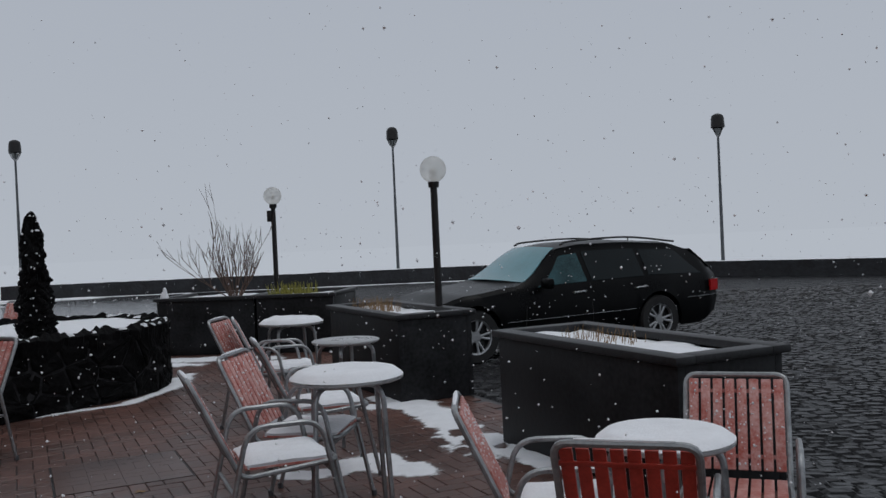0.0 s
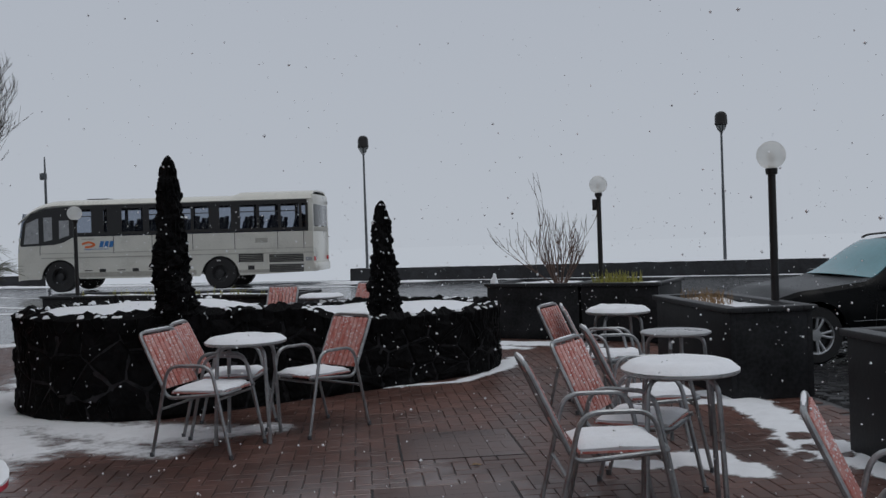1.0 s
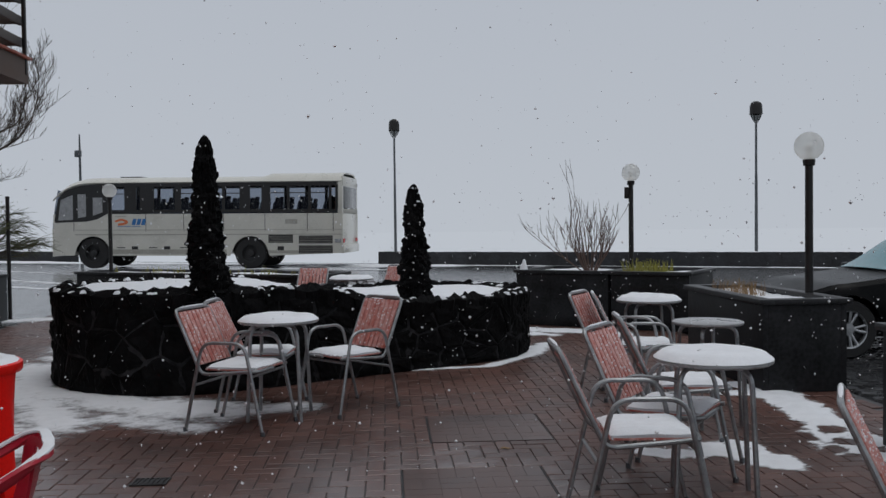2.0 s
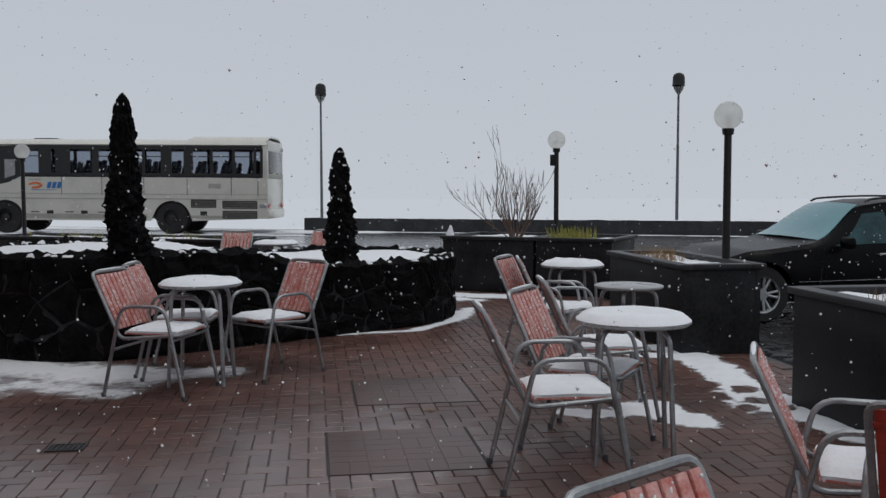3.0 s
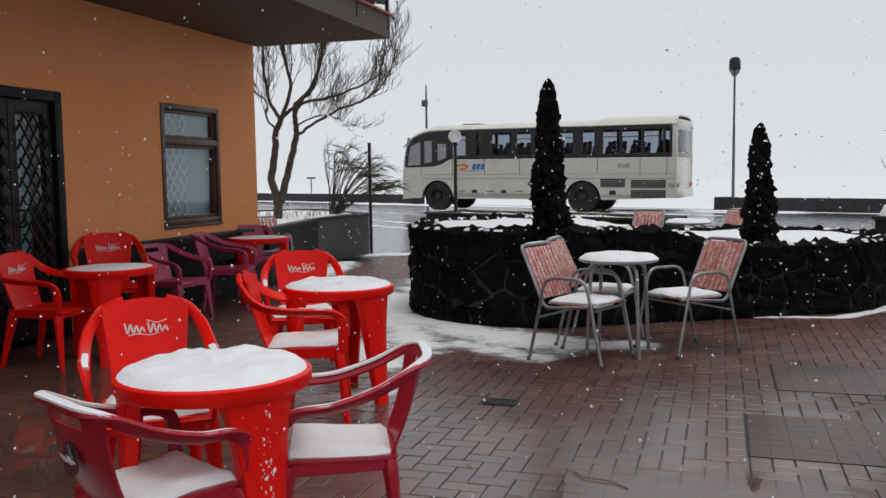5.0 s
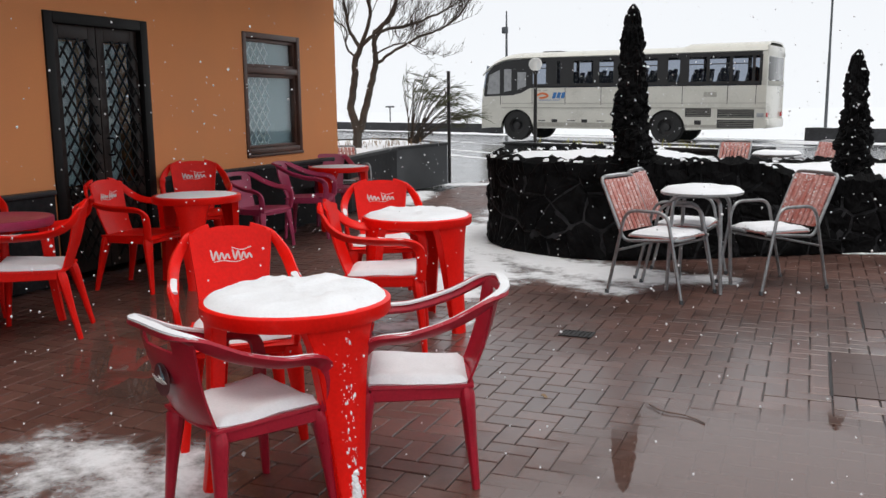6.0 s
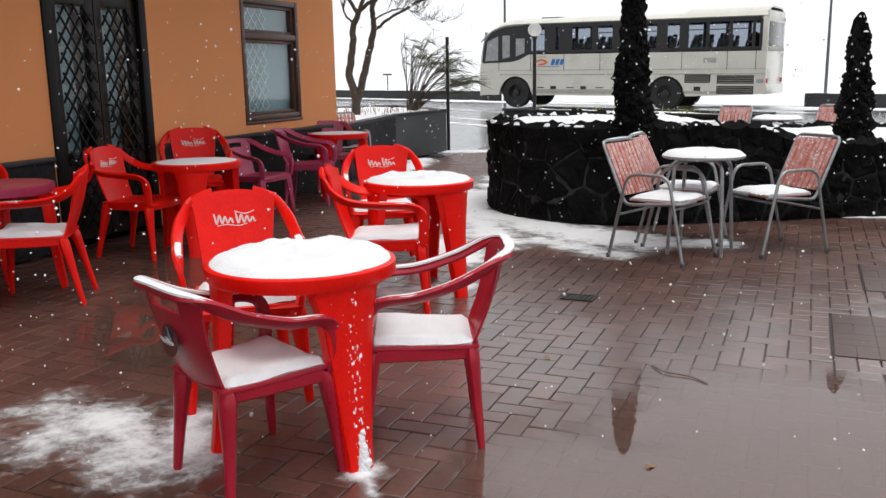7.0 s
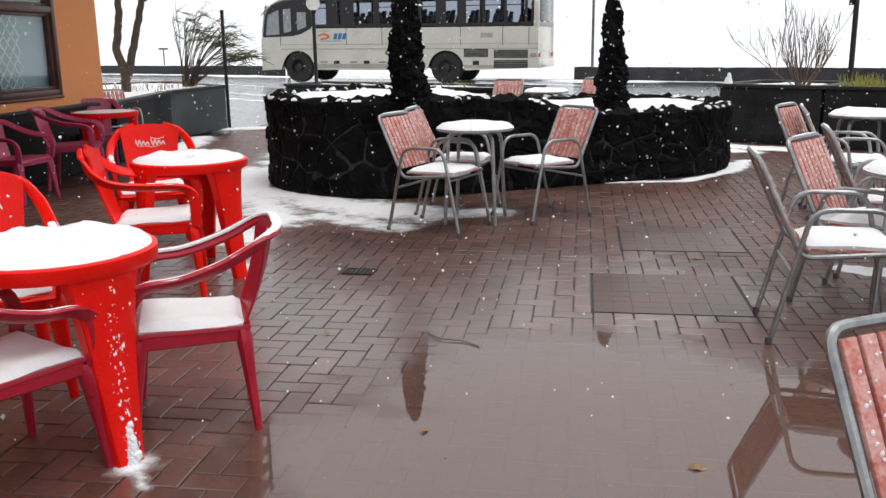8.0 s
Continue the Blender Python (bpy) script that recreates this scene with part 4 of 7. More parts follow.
# ---- slatted metal chairs and round tables ----
def metal_chair(m, label, group, seed=0, snow=True, slats="slat"):
    """Tubular armchair: two bent side frames, a seat-and-back loop with slats; front is local +y."""
    ch = thing("slatted_chair", m, label, "chair", group)
    r = 0.0125
    for s in (-1, 1):
        x = 0.25 * s
        path = fillet([(x, 0.29, 0), (x, 0.16, 0.63), (x, -0.17, 0.63), (x * 0.98, -0.32, 0)], 0.09, 5)
        part("side_frame", sweep(bmesh.new(), path, r, up=(1, 0, 0)), "tube", ch, "grey bent steel tube")
        part("foot", lathe(bmesh.new(), [(0, 0), (0.016, 0), (0.016, 0.03), (0, 0.03)], 8, (x, 0.29, 0)), "pole_grey", ch)
        part("foot", lathe(bmesh.new(), [(0, 0), (0.016, 0), (0.016, 0.03), (0, 0.03)], 8, (x * 0.98, -0.32, 0)), "pole_grey", ch)
    w = 0.215
    sy, ty, tz = -0.20, -0.41, 0.85
    loop = fillet([(-w, 0.24, 0.435), (-w, sy, 0.40), (-w, ty, tz), (w, ty, tz), (w, sy, 0.40), (w, 0.24, 0.435), (-w, 0.24, 0.435)], 0.05, 4)
    part("seat_frame", sweep(bmesh.new(), loop[:-1] + [Vector((0, 0.24, 0.435))], r, up=(0.2, 1, 0.3)), "tube", ch, "grey steel tube frame")
    part("stretcher", sweep(bmesh.new(), [(-0.245, 0.2, 0.4), (0.245, 0.2, 0.4)], 0.009), "tube", ch)
    part("stretcher", sweep(bmesh.new(), [(-0.245, -0.235, 0.33), (0.245, -0.235, 0.33)], 0.009), "tube", ch)
    n = 8
    d = Vector((0, ty - sy, tz - 0.40)).normalized()
    tilt = Matrix.Rotation(math.atan2(ty - sy, tz - 0.40) * -1, 4, "X")
    for k in range(n):
        x = -w + 0.035 + k * (2 * w - 0.07) / (n - 1)
        c = Vector((x, sy, 0.40)) + d * 0.275 + Vector((0, 0.012, 0))
        bm = bmesh.new()
        box(bm, (0.041, 0.014, 0.405), c, tilt, bevel=0.004)
        part("back_slat", bm, slats, ch)
    for h in (0.13, 0.42):
        c = Vector((0, sy, 0.40)) + d * h + Vector((0, 0.0, 0))
        bm = bmesh.new()
        box(bm, (2 * w - 0.01, 0.008, 0.017), c, tilt, bevel=0.002)
        part("back_rail", bm, slats, ch)
    rnd = random.Random(seed * 7 + 1)
    bm = bmesh.new()
    for k in range(110 if snow or seed in (10, 12) else 30):
        x = -w + 0.035 + rnd.randrange(n) * (2 * w - 0.07) / (n - 1) + rnd.uniform(-0.016, 0.016)
        c = Vector((x, sy, 0.40)) + d * (0.08 + 0.39 * rnd.random() ** 0.75) + Vector((0, 0.021, 0))
        q = rnd.uniform(0.002, 0.0065)
        bmesh.ops.create_icosphere(bm, subdivisions=1, radius=q, matrix=Matrix.Translation(c) @ Matrix.Diagonal((1, 0.6, rnd.uniform(0.7, 1.6), 1)))
    part("snow_fleck", bm, "snow", ch, "clots of wet snow")["kind"] = "stuff"
    for k in range(n):
        x = -w + 0.035 + k * (2 * w - 0.07) / (n - 1)
        part("seat_slat", B(((0.041, 0.40, 0.012), (x, 0.02, 0.436)), bevel=0.003), slats, ch)
    if snow:
        bm = bmesh.new()

        def top(u, v):
            x, y = (u - 0.5) * 0.40, -0.17 + v * 0.385
            e = min(u, 1 - u, v, 1 - v)
            h = 0.006 + 0.022 * min(1, e / 0.12) ** 0.6 + 0.010 * noise.noise((x * 9, y * 7, seed)) + 0.004 * math.cos(x * 2 * math.pi / 0.0515)
            return (x, y, 0.438 + h)

        surf(bm, top, 24, 16, 0.02)
        part("snow", bm, "snow", ch, "pad of fresh snow on the seat")
        part("snow_edge", sweep(bmesh.new(), [(x, ty, tz + 0.013) for x in (-0.15, -0.05, 0.05, 0.15)], [(0.004, 0.003), (0.01, 0.006), (0.01, 0.006), (0.004, 0.003)], seg=6), "snow", ch)
    return ch


def round_table(x, y, h, R, turn, label, snow=0.03, seed=1, lumps=0.1):
    tb = thing("round_table", at_turn(x, y, turn), label, "table", "round metal tables")
    part("tabletop", lathe(bmesh.new(), [(0, h - 0.022), (R - 0.012, h - 0.022), (R, h - 0.014), (R, h - 0.004), (R - 0.006, h), (0, h)], 48), "tabletop", tb, "round grey tabletop")
    for k in range(4):
        a = math.pi / 4 + math.pi / 2 * k
        c, s = math.cos(a), math.sin(a)
        path = fillet([(0.04 * c, 0.04 * s, h - 0.036), (R * 0.80 * c, R * 0.80 * s, h - 0.036), (R * 0.93 * c, R * 0.93 * s, 0.0)], 0.09, 5)
        part("leg", sweep(bmesh.new(), path, 0.014), "tube", tb, "bent steel tube leg")
    if snow:
        bm = bmesh.new()
        rows, seg = 8, 48
        prev = None
        for j in range(rows + 1):
            f = 1 - j / rows
            row = []
            for k in range(seg):
                a = 2 * math.pi * k / seg
                rr = R * f * (1.0 + (0.012 * noise.noise((math.cos(a) * 3, math.sin(a) * 3, seed)) if j < 2 else 0))
                z = 0.0 if j == 0 else snow * min(1, 0.55 + 0.45 * (j / 2)) + snow * lumps * 2.5 * noise.noise((rr * math.cos(a) * 7, rr * math.sin(a) * 7, seed)) * min(1, j / 2)
                row.append(bm.verts.new((rr * math.cos(a), rr * math.sin(a), h + 0.001 + z)))
                if j == rows:
                    break
            if prev:
                for k in range(seg):
                    i = (k + 1) % seg
                    bm.faces.new((prev[k], prev[i], row[0]) if j == rows else (prev[k], prev[i], row[i], row[k]))
            prev = row
        part("snow", bm, "snow", tb, "round cushion of fresh snow")
    return tb


MC = "faded red slatted metal armchair, snowy seat"
GL, GR, GF = "chairs beside the lava planter", "chairs along the slab planters", "chairs at the near table"
metal_chair(at_turn(-3.875, 5.295, -85), MC + ", beside the lava planter", GL, 1)
metal_chair(at_turn(-4.12, 5.935, -70), MC + ", close to the lava planter", GL, 2)
metal_chair(at_turn(-3.46, 6.09, 159), MC + ", facing the snowy table", GL, 3)
round_table(-3.80, 5.66, 0.735, 0.30, 20, "round metal table under a cushion of snow, by the lava planter", 0.035, 2)

metal_chair(at_turn(-0.87, 4.24, -68), MC + ", beside a snowy table", GR, 4)
metal_chair(at_turn(-0.81, 4.83, -99), MC + ", turned from the others", GR, 5)
metal_chair(at_turn(-0.83, 5.6, -72), MC + ", tucked between tables", GR, 6)
metal_chair(at_turn(-1.50, 7.25, -97), MC + ", near the far planter", GR, 7)
metal_chair(at_turn(-1.36, 7.3, -75), MC + ", beside the far table", GR, 8)
round_table(-0.57, 4.68, 0.735, 0.298, 10, "round metal table under a thick cushion of snow", 0.04, 3, 0.05)
round_table(-0.77, 6.46, 0.73, 0.245, 40, "bare round grey metal table beside the planter", 0)
round_table(-1.47, 8.25, 0.72, 0.295, 25, "round metal table with lumpy snow, before the planter", 0.04, 5, 0.3)

round_table(0.73, 3.2, 0.685, 0.245, 30, "small round metal table under snow", 0.03, 6, 0.05)
metal_chair(at_turn(0.58, 2.93, -18) @ Matrix.Scale(0.965, 4), "red slatted metal armchair pushed under a snowy table", GF, 9, True, "slat_red")
metal_chair(at_turn(1.05, 3.43, 160) @ Matrix.Scale(0.94, 4), "faded red slatted metal armchair, wet, facing a small table", GF, 10, False)
metal_chair(at_turn(0.38, 3.36, -92) @ Matrix.Scale(0.96, 4), MC + ", beside the slab planter", GF, 11)
metal_chair(at_turn(0.044, 1.54, -123) @ Matrix.Scale(0.975, 4), "pink-red slatted metal armchair, wet", GF, 12, False)

# beyond the lava planter, and at the end of the building
metal_chair(at_turn(-6.55, 10.6, -170), MC + ", behind the lava planter", "chairs behind the lava planter", 13)
metal_chair(at_turn(-5.68, 11.25, 165), MC + ", behind the lava planter", "chairs behind the lava planter", 14)
round_table(-6.0, 10.95, 0.70, 0.31, 5, "round snow-covered table behind the lava planter", 0.04, 7)
metal_chair(at_turn(-9.75, 6.72, -110), "faded slatted metal armchair against the corner planter", "chairs by the wall", 15, False)


# ---- moulded plastic chairs and tables ----
def script_mark(parent, m, w, material="white", name="mark"):
    """A flowing white mark, drawn as plain waves."""
    bm = bmesh.new()
    for x0, x1, high in ((-0.5, -0.03, 0.13), (0.02, 0.5, 0.13)):
        wave, widths = [], []
        for i in range(33):
            f = i / 32
            wave.append((w * (x0 + (x1 - x0) * f), 0, w * (high * (1 - 0.62 * f) * math.cos(f * 7 * math.pi) - 0.05 * f + 0.02)))
            widths.append((w * (0.020 + 0.014 * abs(math.sin(f * 7 * math.pi))), 0.0014))
        sweep(bm, wave, widths, up=(0, 1, 0), seg=4)
    sweep(bm, spline([(-0.42 * w, 0, -0.15 * w), (-0.2 * w, 0, -0.12 * w), (0.1 * w, 0, -0.16 * w), (0.3 * w, 0, -0.11 * w)], 4), (w * 0.014, 0.0012), up=(0, 1, 0), seg=4)
    sweep(bm, spline([(0.0 * w, 0, 0.2 * w), (0.25 * w, 0, 0.13 * w), (0.47 * w, 0, 0.2 * w)], 4), (w * 0.014, 0.0012), up=(0, 1, 0), seg=4)
    part(name, bm, material, parent, "white flowing wavy mark", m=m)


def plastic_chair(m, label, group, material="red", tub=False, mark="", snow=True, seed=0):
    """Moulded armchair; front is local +y. tub: the arms run on from the top of the back."""
    ch = thing("plastic_chair", m, label, "chair", group)
    bm = bmesh.new()

    def seat(u, v):
        x = (u - 0.5) * (0.50 - 0.09 * (1 - v))
        y = -0.21 + 0.46 * v
        dip = -0.025 * (1 - (2 * u - 1) ** 2) * (1 - abs(2 * v - 1) ** 3)
        lip = -0.035 * max(0, (v - 0.88) / 0.12) ** 2
        return (x, y, 0.425 + dip + lip + 0.015 * v)

    surf(bm, seat, 14, 14, 0.012)
    part("seat", bm, material, ch)
    top = 0.80 if tub else 0.84
    wt = 0.25 if tub else 0.20

    def back(u, v):
        s = 2 * u - 1
        wid = (0.155 + (wt - 0.155) * v) if not tub else (0.17 + 0.06 * v)
        x = s * wid
        zt = top - (0.03 if not tub else 0.015) * s * s
        z = 0.41 + (zt - 0.41) * v
        y = -0.20 - 0.13 * v + 0.045 * s * s * (0.4 + 0.6 * v) - 0.015 * math.sin(math.pi * v)
        return (x, y, z)

    bm = bmesh.new()
    if tub:
        # slot for the hand near the top
        surf(bm, lambda u, v: back(u, v * 0.80), 14, 10, 0.01)
        surf(bm, lambda u, v: back(u, 0.92 + v * 0.08), 14, 2, 0.012)
        surf(bm, lambda u, v: back(u * 0.25, 0.80 + v * 0.12), 4, 2, 0.01)
        surf(bm, lambda u, v: back(0.75 + u * 0.25, 0.80 + v * 0.12), 4, 2, 0.01)
    else:
        surf(bm, back, 14, 14, 0.011)
    part("backrest", bm, material, ch)
    for s in (-1, 1):
        if tub:
            path = spline([(0.0, -0.345, top), (s * 0.15, -0.335, top - 0.005), (s * 0.235, -0.27, top - 0.03), (s * 0.265, -0.13, top - 0.10), (s * 0.275, 0.03, top - 0.15), (s * 0.275, 0.16, top - 0.165), (s * 0.27, 0.225, top - 0.20), (s * 0.265, 0.245, top - 0.27), (s * 0.25, 0.235, 0.42)], 5)
        else:
            path = spline([(s * 0.10, -0.34, top - 0.0), (s * 0.19, -0.325, top - 0.035), (s * 0.255, -0.27, top - 0.12), (s * 0.275, -0.17, 0.665), (s * 0.275, 0.0, 0.645), (s * 0.275, 0.15, 0.64), (s * 0.27, 0.22, 0.61), (s * 0.262, 0.24, 0.54), (s * 0.25, 0.235, 0.42)], 5)
        n = len(path)
        half = [(0.010 + 0.018 * min(1, i / n * 4), 0.011) if i < n * 0.75 else (0.028, 0.014) for i in range(n)]
        part("armrest", sweep(bmesh.new(), path, half, up=(-s * 0.9, -0.25, 1.0), seg=8, square=True), material, ch)
        if snow:
            mid = [p + Vector((0, 0, 0.016)) for p in path[int(n * (0.0 if tub else 0.5)):int(n * 0.72)]]
            part("snow_edge", sweep(bmesh.new(), mid, [((0.021 + 0.008 * noise.noise((i * 0.4, seed, s))), 0.009) for i in range(len(mid))], up=(0, 0, 1), seg=6), "snow", ch)
        widths = (0.034, 0.045, 0.045, 0.042, 0.039, 0.036, 0.033, 0.030, 0.028, 0.026, 0.024, 0.022, 0.020)
        leg = spline([(s * 0.222, 0.212, 0.418), (s * 0.236, 0.226, 0.30), (s * 0.248, 0.24, 0.16), (s * 0.262, 0.254, 0.0)], 4)
        part("leg", sweep(bmesh.new(), leg, [(k, 0.62 * k + 0.004) for k in widths], up=(0, 1, 0), seg=10), material, ch)
        back_y = -0.215 if tub else -0.275
        leg = spline([(s * 0.172, -0.178, 0.418), (s * 0.186, -0.178 + (back_y + 0.178) * 0.3, 0.30), (s * 0.201, -0.178 + (back_y + 0.178) * 0.62, 0.16), (s * 0.215, back_y, 0.0)], 4)
        part("leg", sweep(bmesh.new(), leg, [(k * 1.08, 0.62 * k + 0.004) for k in widths], up=(0, 1, 0), seg=10), material, ch)
    bm = bmesh.new()
    for s in (-1, 1):
        sweep(bm, spline([(s * 0.19, -0.2, 0.40), (s * 0.215, 0.0, 0.402), (s * 0.238, 0.2, 0.405)], 4), (0.007, 0.028), seg=6, square=True)
    sweep(bm, spline([(-0.235, 0.225, 0.402), (0, 0.245, 0.402), (0.235, 0.225, 0.402)], 4), (0.007, 0.028), seg=6, square=True)
    part("apron", bm, material, ch)
    if mark:
        tilt = math.degrees(math.atan2(0.13, 0.40))
        if mark == "front":
            script_mark(ch, pose(0, -0.270, 0.712, tilt - 2, 0, 180), 0.20)
        else:
            disc = bmesh.new()
            lathe(disc, [(0, 0), (0.062, 0), (0.062, 0.003), (0, 0.003)], 28)
            part("badge", disc, "badge", ch, "dark round badge", m=pose(0, -0.302, 0.60, 90 + tilt * -1 + 36 - 18, 0, 0))
            bt = bmesh.new()
            lathe(bt, [(0, -0.055), (0.018, -0.055), (0.02, -0.01), (0.014, 0.015), (0.008, 0.03), (0.008, 0.055), (0, 0.055)], 12)
            part("badge_figure", bt, "badge_blue", ch, "blue bottle shape", m=pose(0.01, -0.305, 0.61, tilt, 20, 0) @ Matrix.Diagonal((1, 0.15, 1, 1)))
            script_mark(ch, pose(0, -0.312, 0.60, tilt, 0, 0), 0.10)
    if snow:
        bm = bmesh.new()

        def topsnow(u, v):
            a, b, c = seat(0.05 + 0.9 * u, 0.06 + 0.9 * v)
            e = min(u, 1 - u, v, 1 - v)
            return (a, b, c + 0.006 + 0.032 * min(1, e / 0.1) ** 0.6 + 0.008 * noise.noise((a * 8, b * 8, seed)))

        surf(bm, topsnow, 16, 16, 0.016)
        part("snow", bm, "snow", ch, "pad of fresh snow on the seat")
    return ch


def leg_radius(R, v):
    """How far a table leg stands from the middle, from the rim (0) to the floor (1)."""
    return R - 0.03 - 0.02 * v + 0.055 * v * v


def plastic_table(x, y, turn, label, snow=0.0, seed=0, material="red", R=0.345, h=0.71, top_mat=None):
    tb = thing("plastic_table", at_turn(x, y, turn), label, "table", "plastic tables")
    part("tabletop", lathe(bmesh.new(), [(0, h - 0.012), (R - 0.02, h - 0.012), (R - 0.02, h - 0.05), (R - 0.006, h - 0.055), (R, h - 0.045), (R, h - 0.006), (R - 0.008, h), (R - 0.03, h + 0.001), (R - 0.04, h - 0.003), (0, h - 0.003)], 56), top_mat or material, tb)
    for k in range(3):
        a = math.pi / 4 + 2 * math.pi / 3 * k
        bm = bmesh.new()

        def leg(u, v, a=a):
            w = 0.90 - 0.66 * v ** 0.6
            ang = a + (u - 0.5) * w
            r = leg_radius(R, v) + 0.012 * math.cos((u - 0.5) * math.pi)
            return (r * math.cos(ang), r * math.sin(ang), (h - 0.03) * (1 - v))

        surf(bm, leg, 8, 8, 0.012)
        for q in (0.0, 1.0):
            surf(bm, lambda u, v, q=q: tuple(Vector(leg(q, v)) + Vector((-math.cos(a), -math.sin(a), 0)) * 0.05 * u * (1 - 0.4 * v)), 2, 8, 0.010)
        part("leg", bm, material, tb)
    if snow:
        bm = bmesh.new()
        rows, seg = 12, 56
        prev = None
        for j in range(rows + 1):
            f = 1 - j / rows
            row = []
            for k in range(seg):
                a = 2 * math.pi * k / seg
                rr = (R - 0.012) * f
                q = (rr * math.cos(a), rr * math.sin(a))
                g = min(1, 0.35 + j * 0.25) if j else 0
                z = g * snow * (1 + 0.5 * noise.noise((q[0] * 9, q[1] * 9, seed)) + 0.35 * noise.noise((q[0] * 22, q[1] * 22, seed)))
                row.append(bm.verts.new((*q, h - 0.004 + z)))
                if j == rows:
                    break
            if prev:
                for k in range(seg):
                    i = (k + 1) % seg
                    bm.faces.new((prev[k], prev[i], row[0]) if j == rows else (prev[k], prev[i], row[i], row[k]))
            prev = row
        part("snow", bm, "snow", tb, "lumpy cushion of fresh snow")
    return tb


def leg_flecks(table, a, R, h, seed):
    """Clots of snow blown against one table leg."""
    rnd = random.Random(seed)
    bm = bmesh.new()
    for _ in range(150):
        v = rnd.random() ** 0.7
        ang = a + rnd.gauss(0, 0.17) * (0.50 - 0.27 * v ** 0.7)
        r = leg_radius(R, v) + 0.018
        k = 0.0012 + 0.0045 * rnd.random() ** 2
        bmesh.ops.create_icosphere(bm, subdivisions=1, radius=k, matrix=Matrix.Translation((r * math.cos(ang), r * math.sin(ang), (h - 0.06) * (1 - v))) @ Matrix.Diagonal((0.6, rnd.uniform(0.6, 1.3), rnd.uniform(0.8, 2.4), 1)))
    for i in range(16):
        v = 0.8 + 0.2 * i / 15
        r = leg_radius(R, v) + 0.014
        bmesh.ops.create_icosphere(bm, subdivisions=1, radius=0.012 + 0.014 * (i / 15), matrix=Matrix.Translation((r * math.cos(a), r * math.sin(a) + rnd.uniform(-0.01, 0.01), (h - 0.03) * (1 - v) + 0.008)))
    part("snow_fleck", bm, "snow", table, "clots of wet snow")["kind"] = "stuff"


RT = "round bright red plastic table"
near_table = plastic_table(-2.88, 1.52, -47, RT + " under a lumpy cushion of snow", 0.035, 1)
leg_flecks(near_table, math.pi / 4, 0.345, 0.71, 3)
plastic_table(-4.42, 3.40, -37, RT + " under snow", 0.03, 2)
plastic_table(-6.72, 3.05, 40, RT + " dusted with snow near the door", 0.008, 3)
plastic_table(-8.55, 5.72, 10, RT + " dusted with snow by the wall", 0.006, 4)
plastic_table(-6.30, 1.45, 30, "round plum plastic table beside the door", 0.0, 5, "red", top_mat="plum")

GC1, GC2, GC3 = "chairs round the snowy red table", "chairs round the second red table", "chairs along the cafe wall"
RC = "bright red plastic armchair with white mark"
plastic_chair(at_turn(-3.56, 1.645, -116) @ Matrix.Diagonal((0.93, 0.95, 1.02, 1)), RC + ", facing a snowy table", GC1, "red", False, "front", True, 1)
plastic_chair(at_turn(-2.815, 1.235, 0) @ Matrix.Scale(0.89, 4), "dark red plastic armchair with a round badge and snow", GC1, "red_dark", True, "back", True, 2)
plastic_chair(at_turn(-2.66, 1.925, 140) @ Matrix.Scale(0.91, 4), "dark red plastic armchair with a pad of snow", GC1, "red_dark", True, "", True, 3)
plastic_chair(at_turn(-4.25, 2.98, -42), "bright red plastic armchair, side to the table, with snow", GC2, "red", False, "", True, 4)
plastic_chair(at_turn(-5.18, 3.72, -125), RC + " at a snowy table", GC2, "red", False, "front", True, 5)
plastic_chair(at_turn(-6.9, 2.65, -58), RC + " beside the door", GC3, "red", False, "front", False, 6)
plastic_chair(at_turn(-7.68, 3.52, -114) @ Matrix.Diagonal((1.05, 1, 1.07, 1)), RC + " against the wall", GC3, "red", False, "front", False, 7)
plastic_chair(at_turn(-7.97, 4.33, -68) @ Matrix.Scale(0.92, 4), "plum plastic armchair against the cafe wall", GC3, "plum", True, "", False, 8)
plastic_chair(at_turn(-8.28, 5.12, -45), "plum plastic armchair beside a red table", GC3, "plum", True, "", False, 9)
plastic_chair(at_turn(-9.0, 5.95, -110), "plum plastic armchair by the wall", GC3, "plum", True, "", False, 10)
plastic_chair(at_turn(-5.92, 1.55, 150), "bright red plastic armchair with snow on the seat", GC3, "red", False, "", True, 11)
plastic_chair(at_turn(-6.85, 1.36, -110), "bright red plastic armchair behind a plum table", GC3, "red", False, "", False, 12)


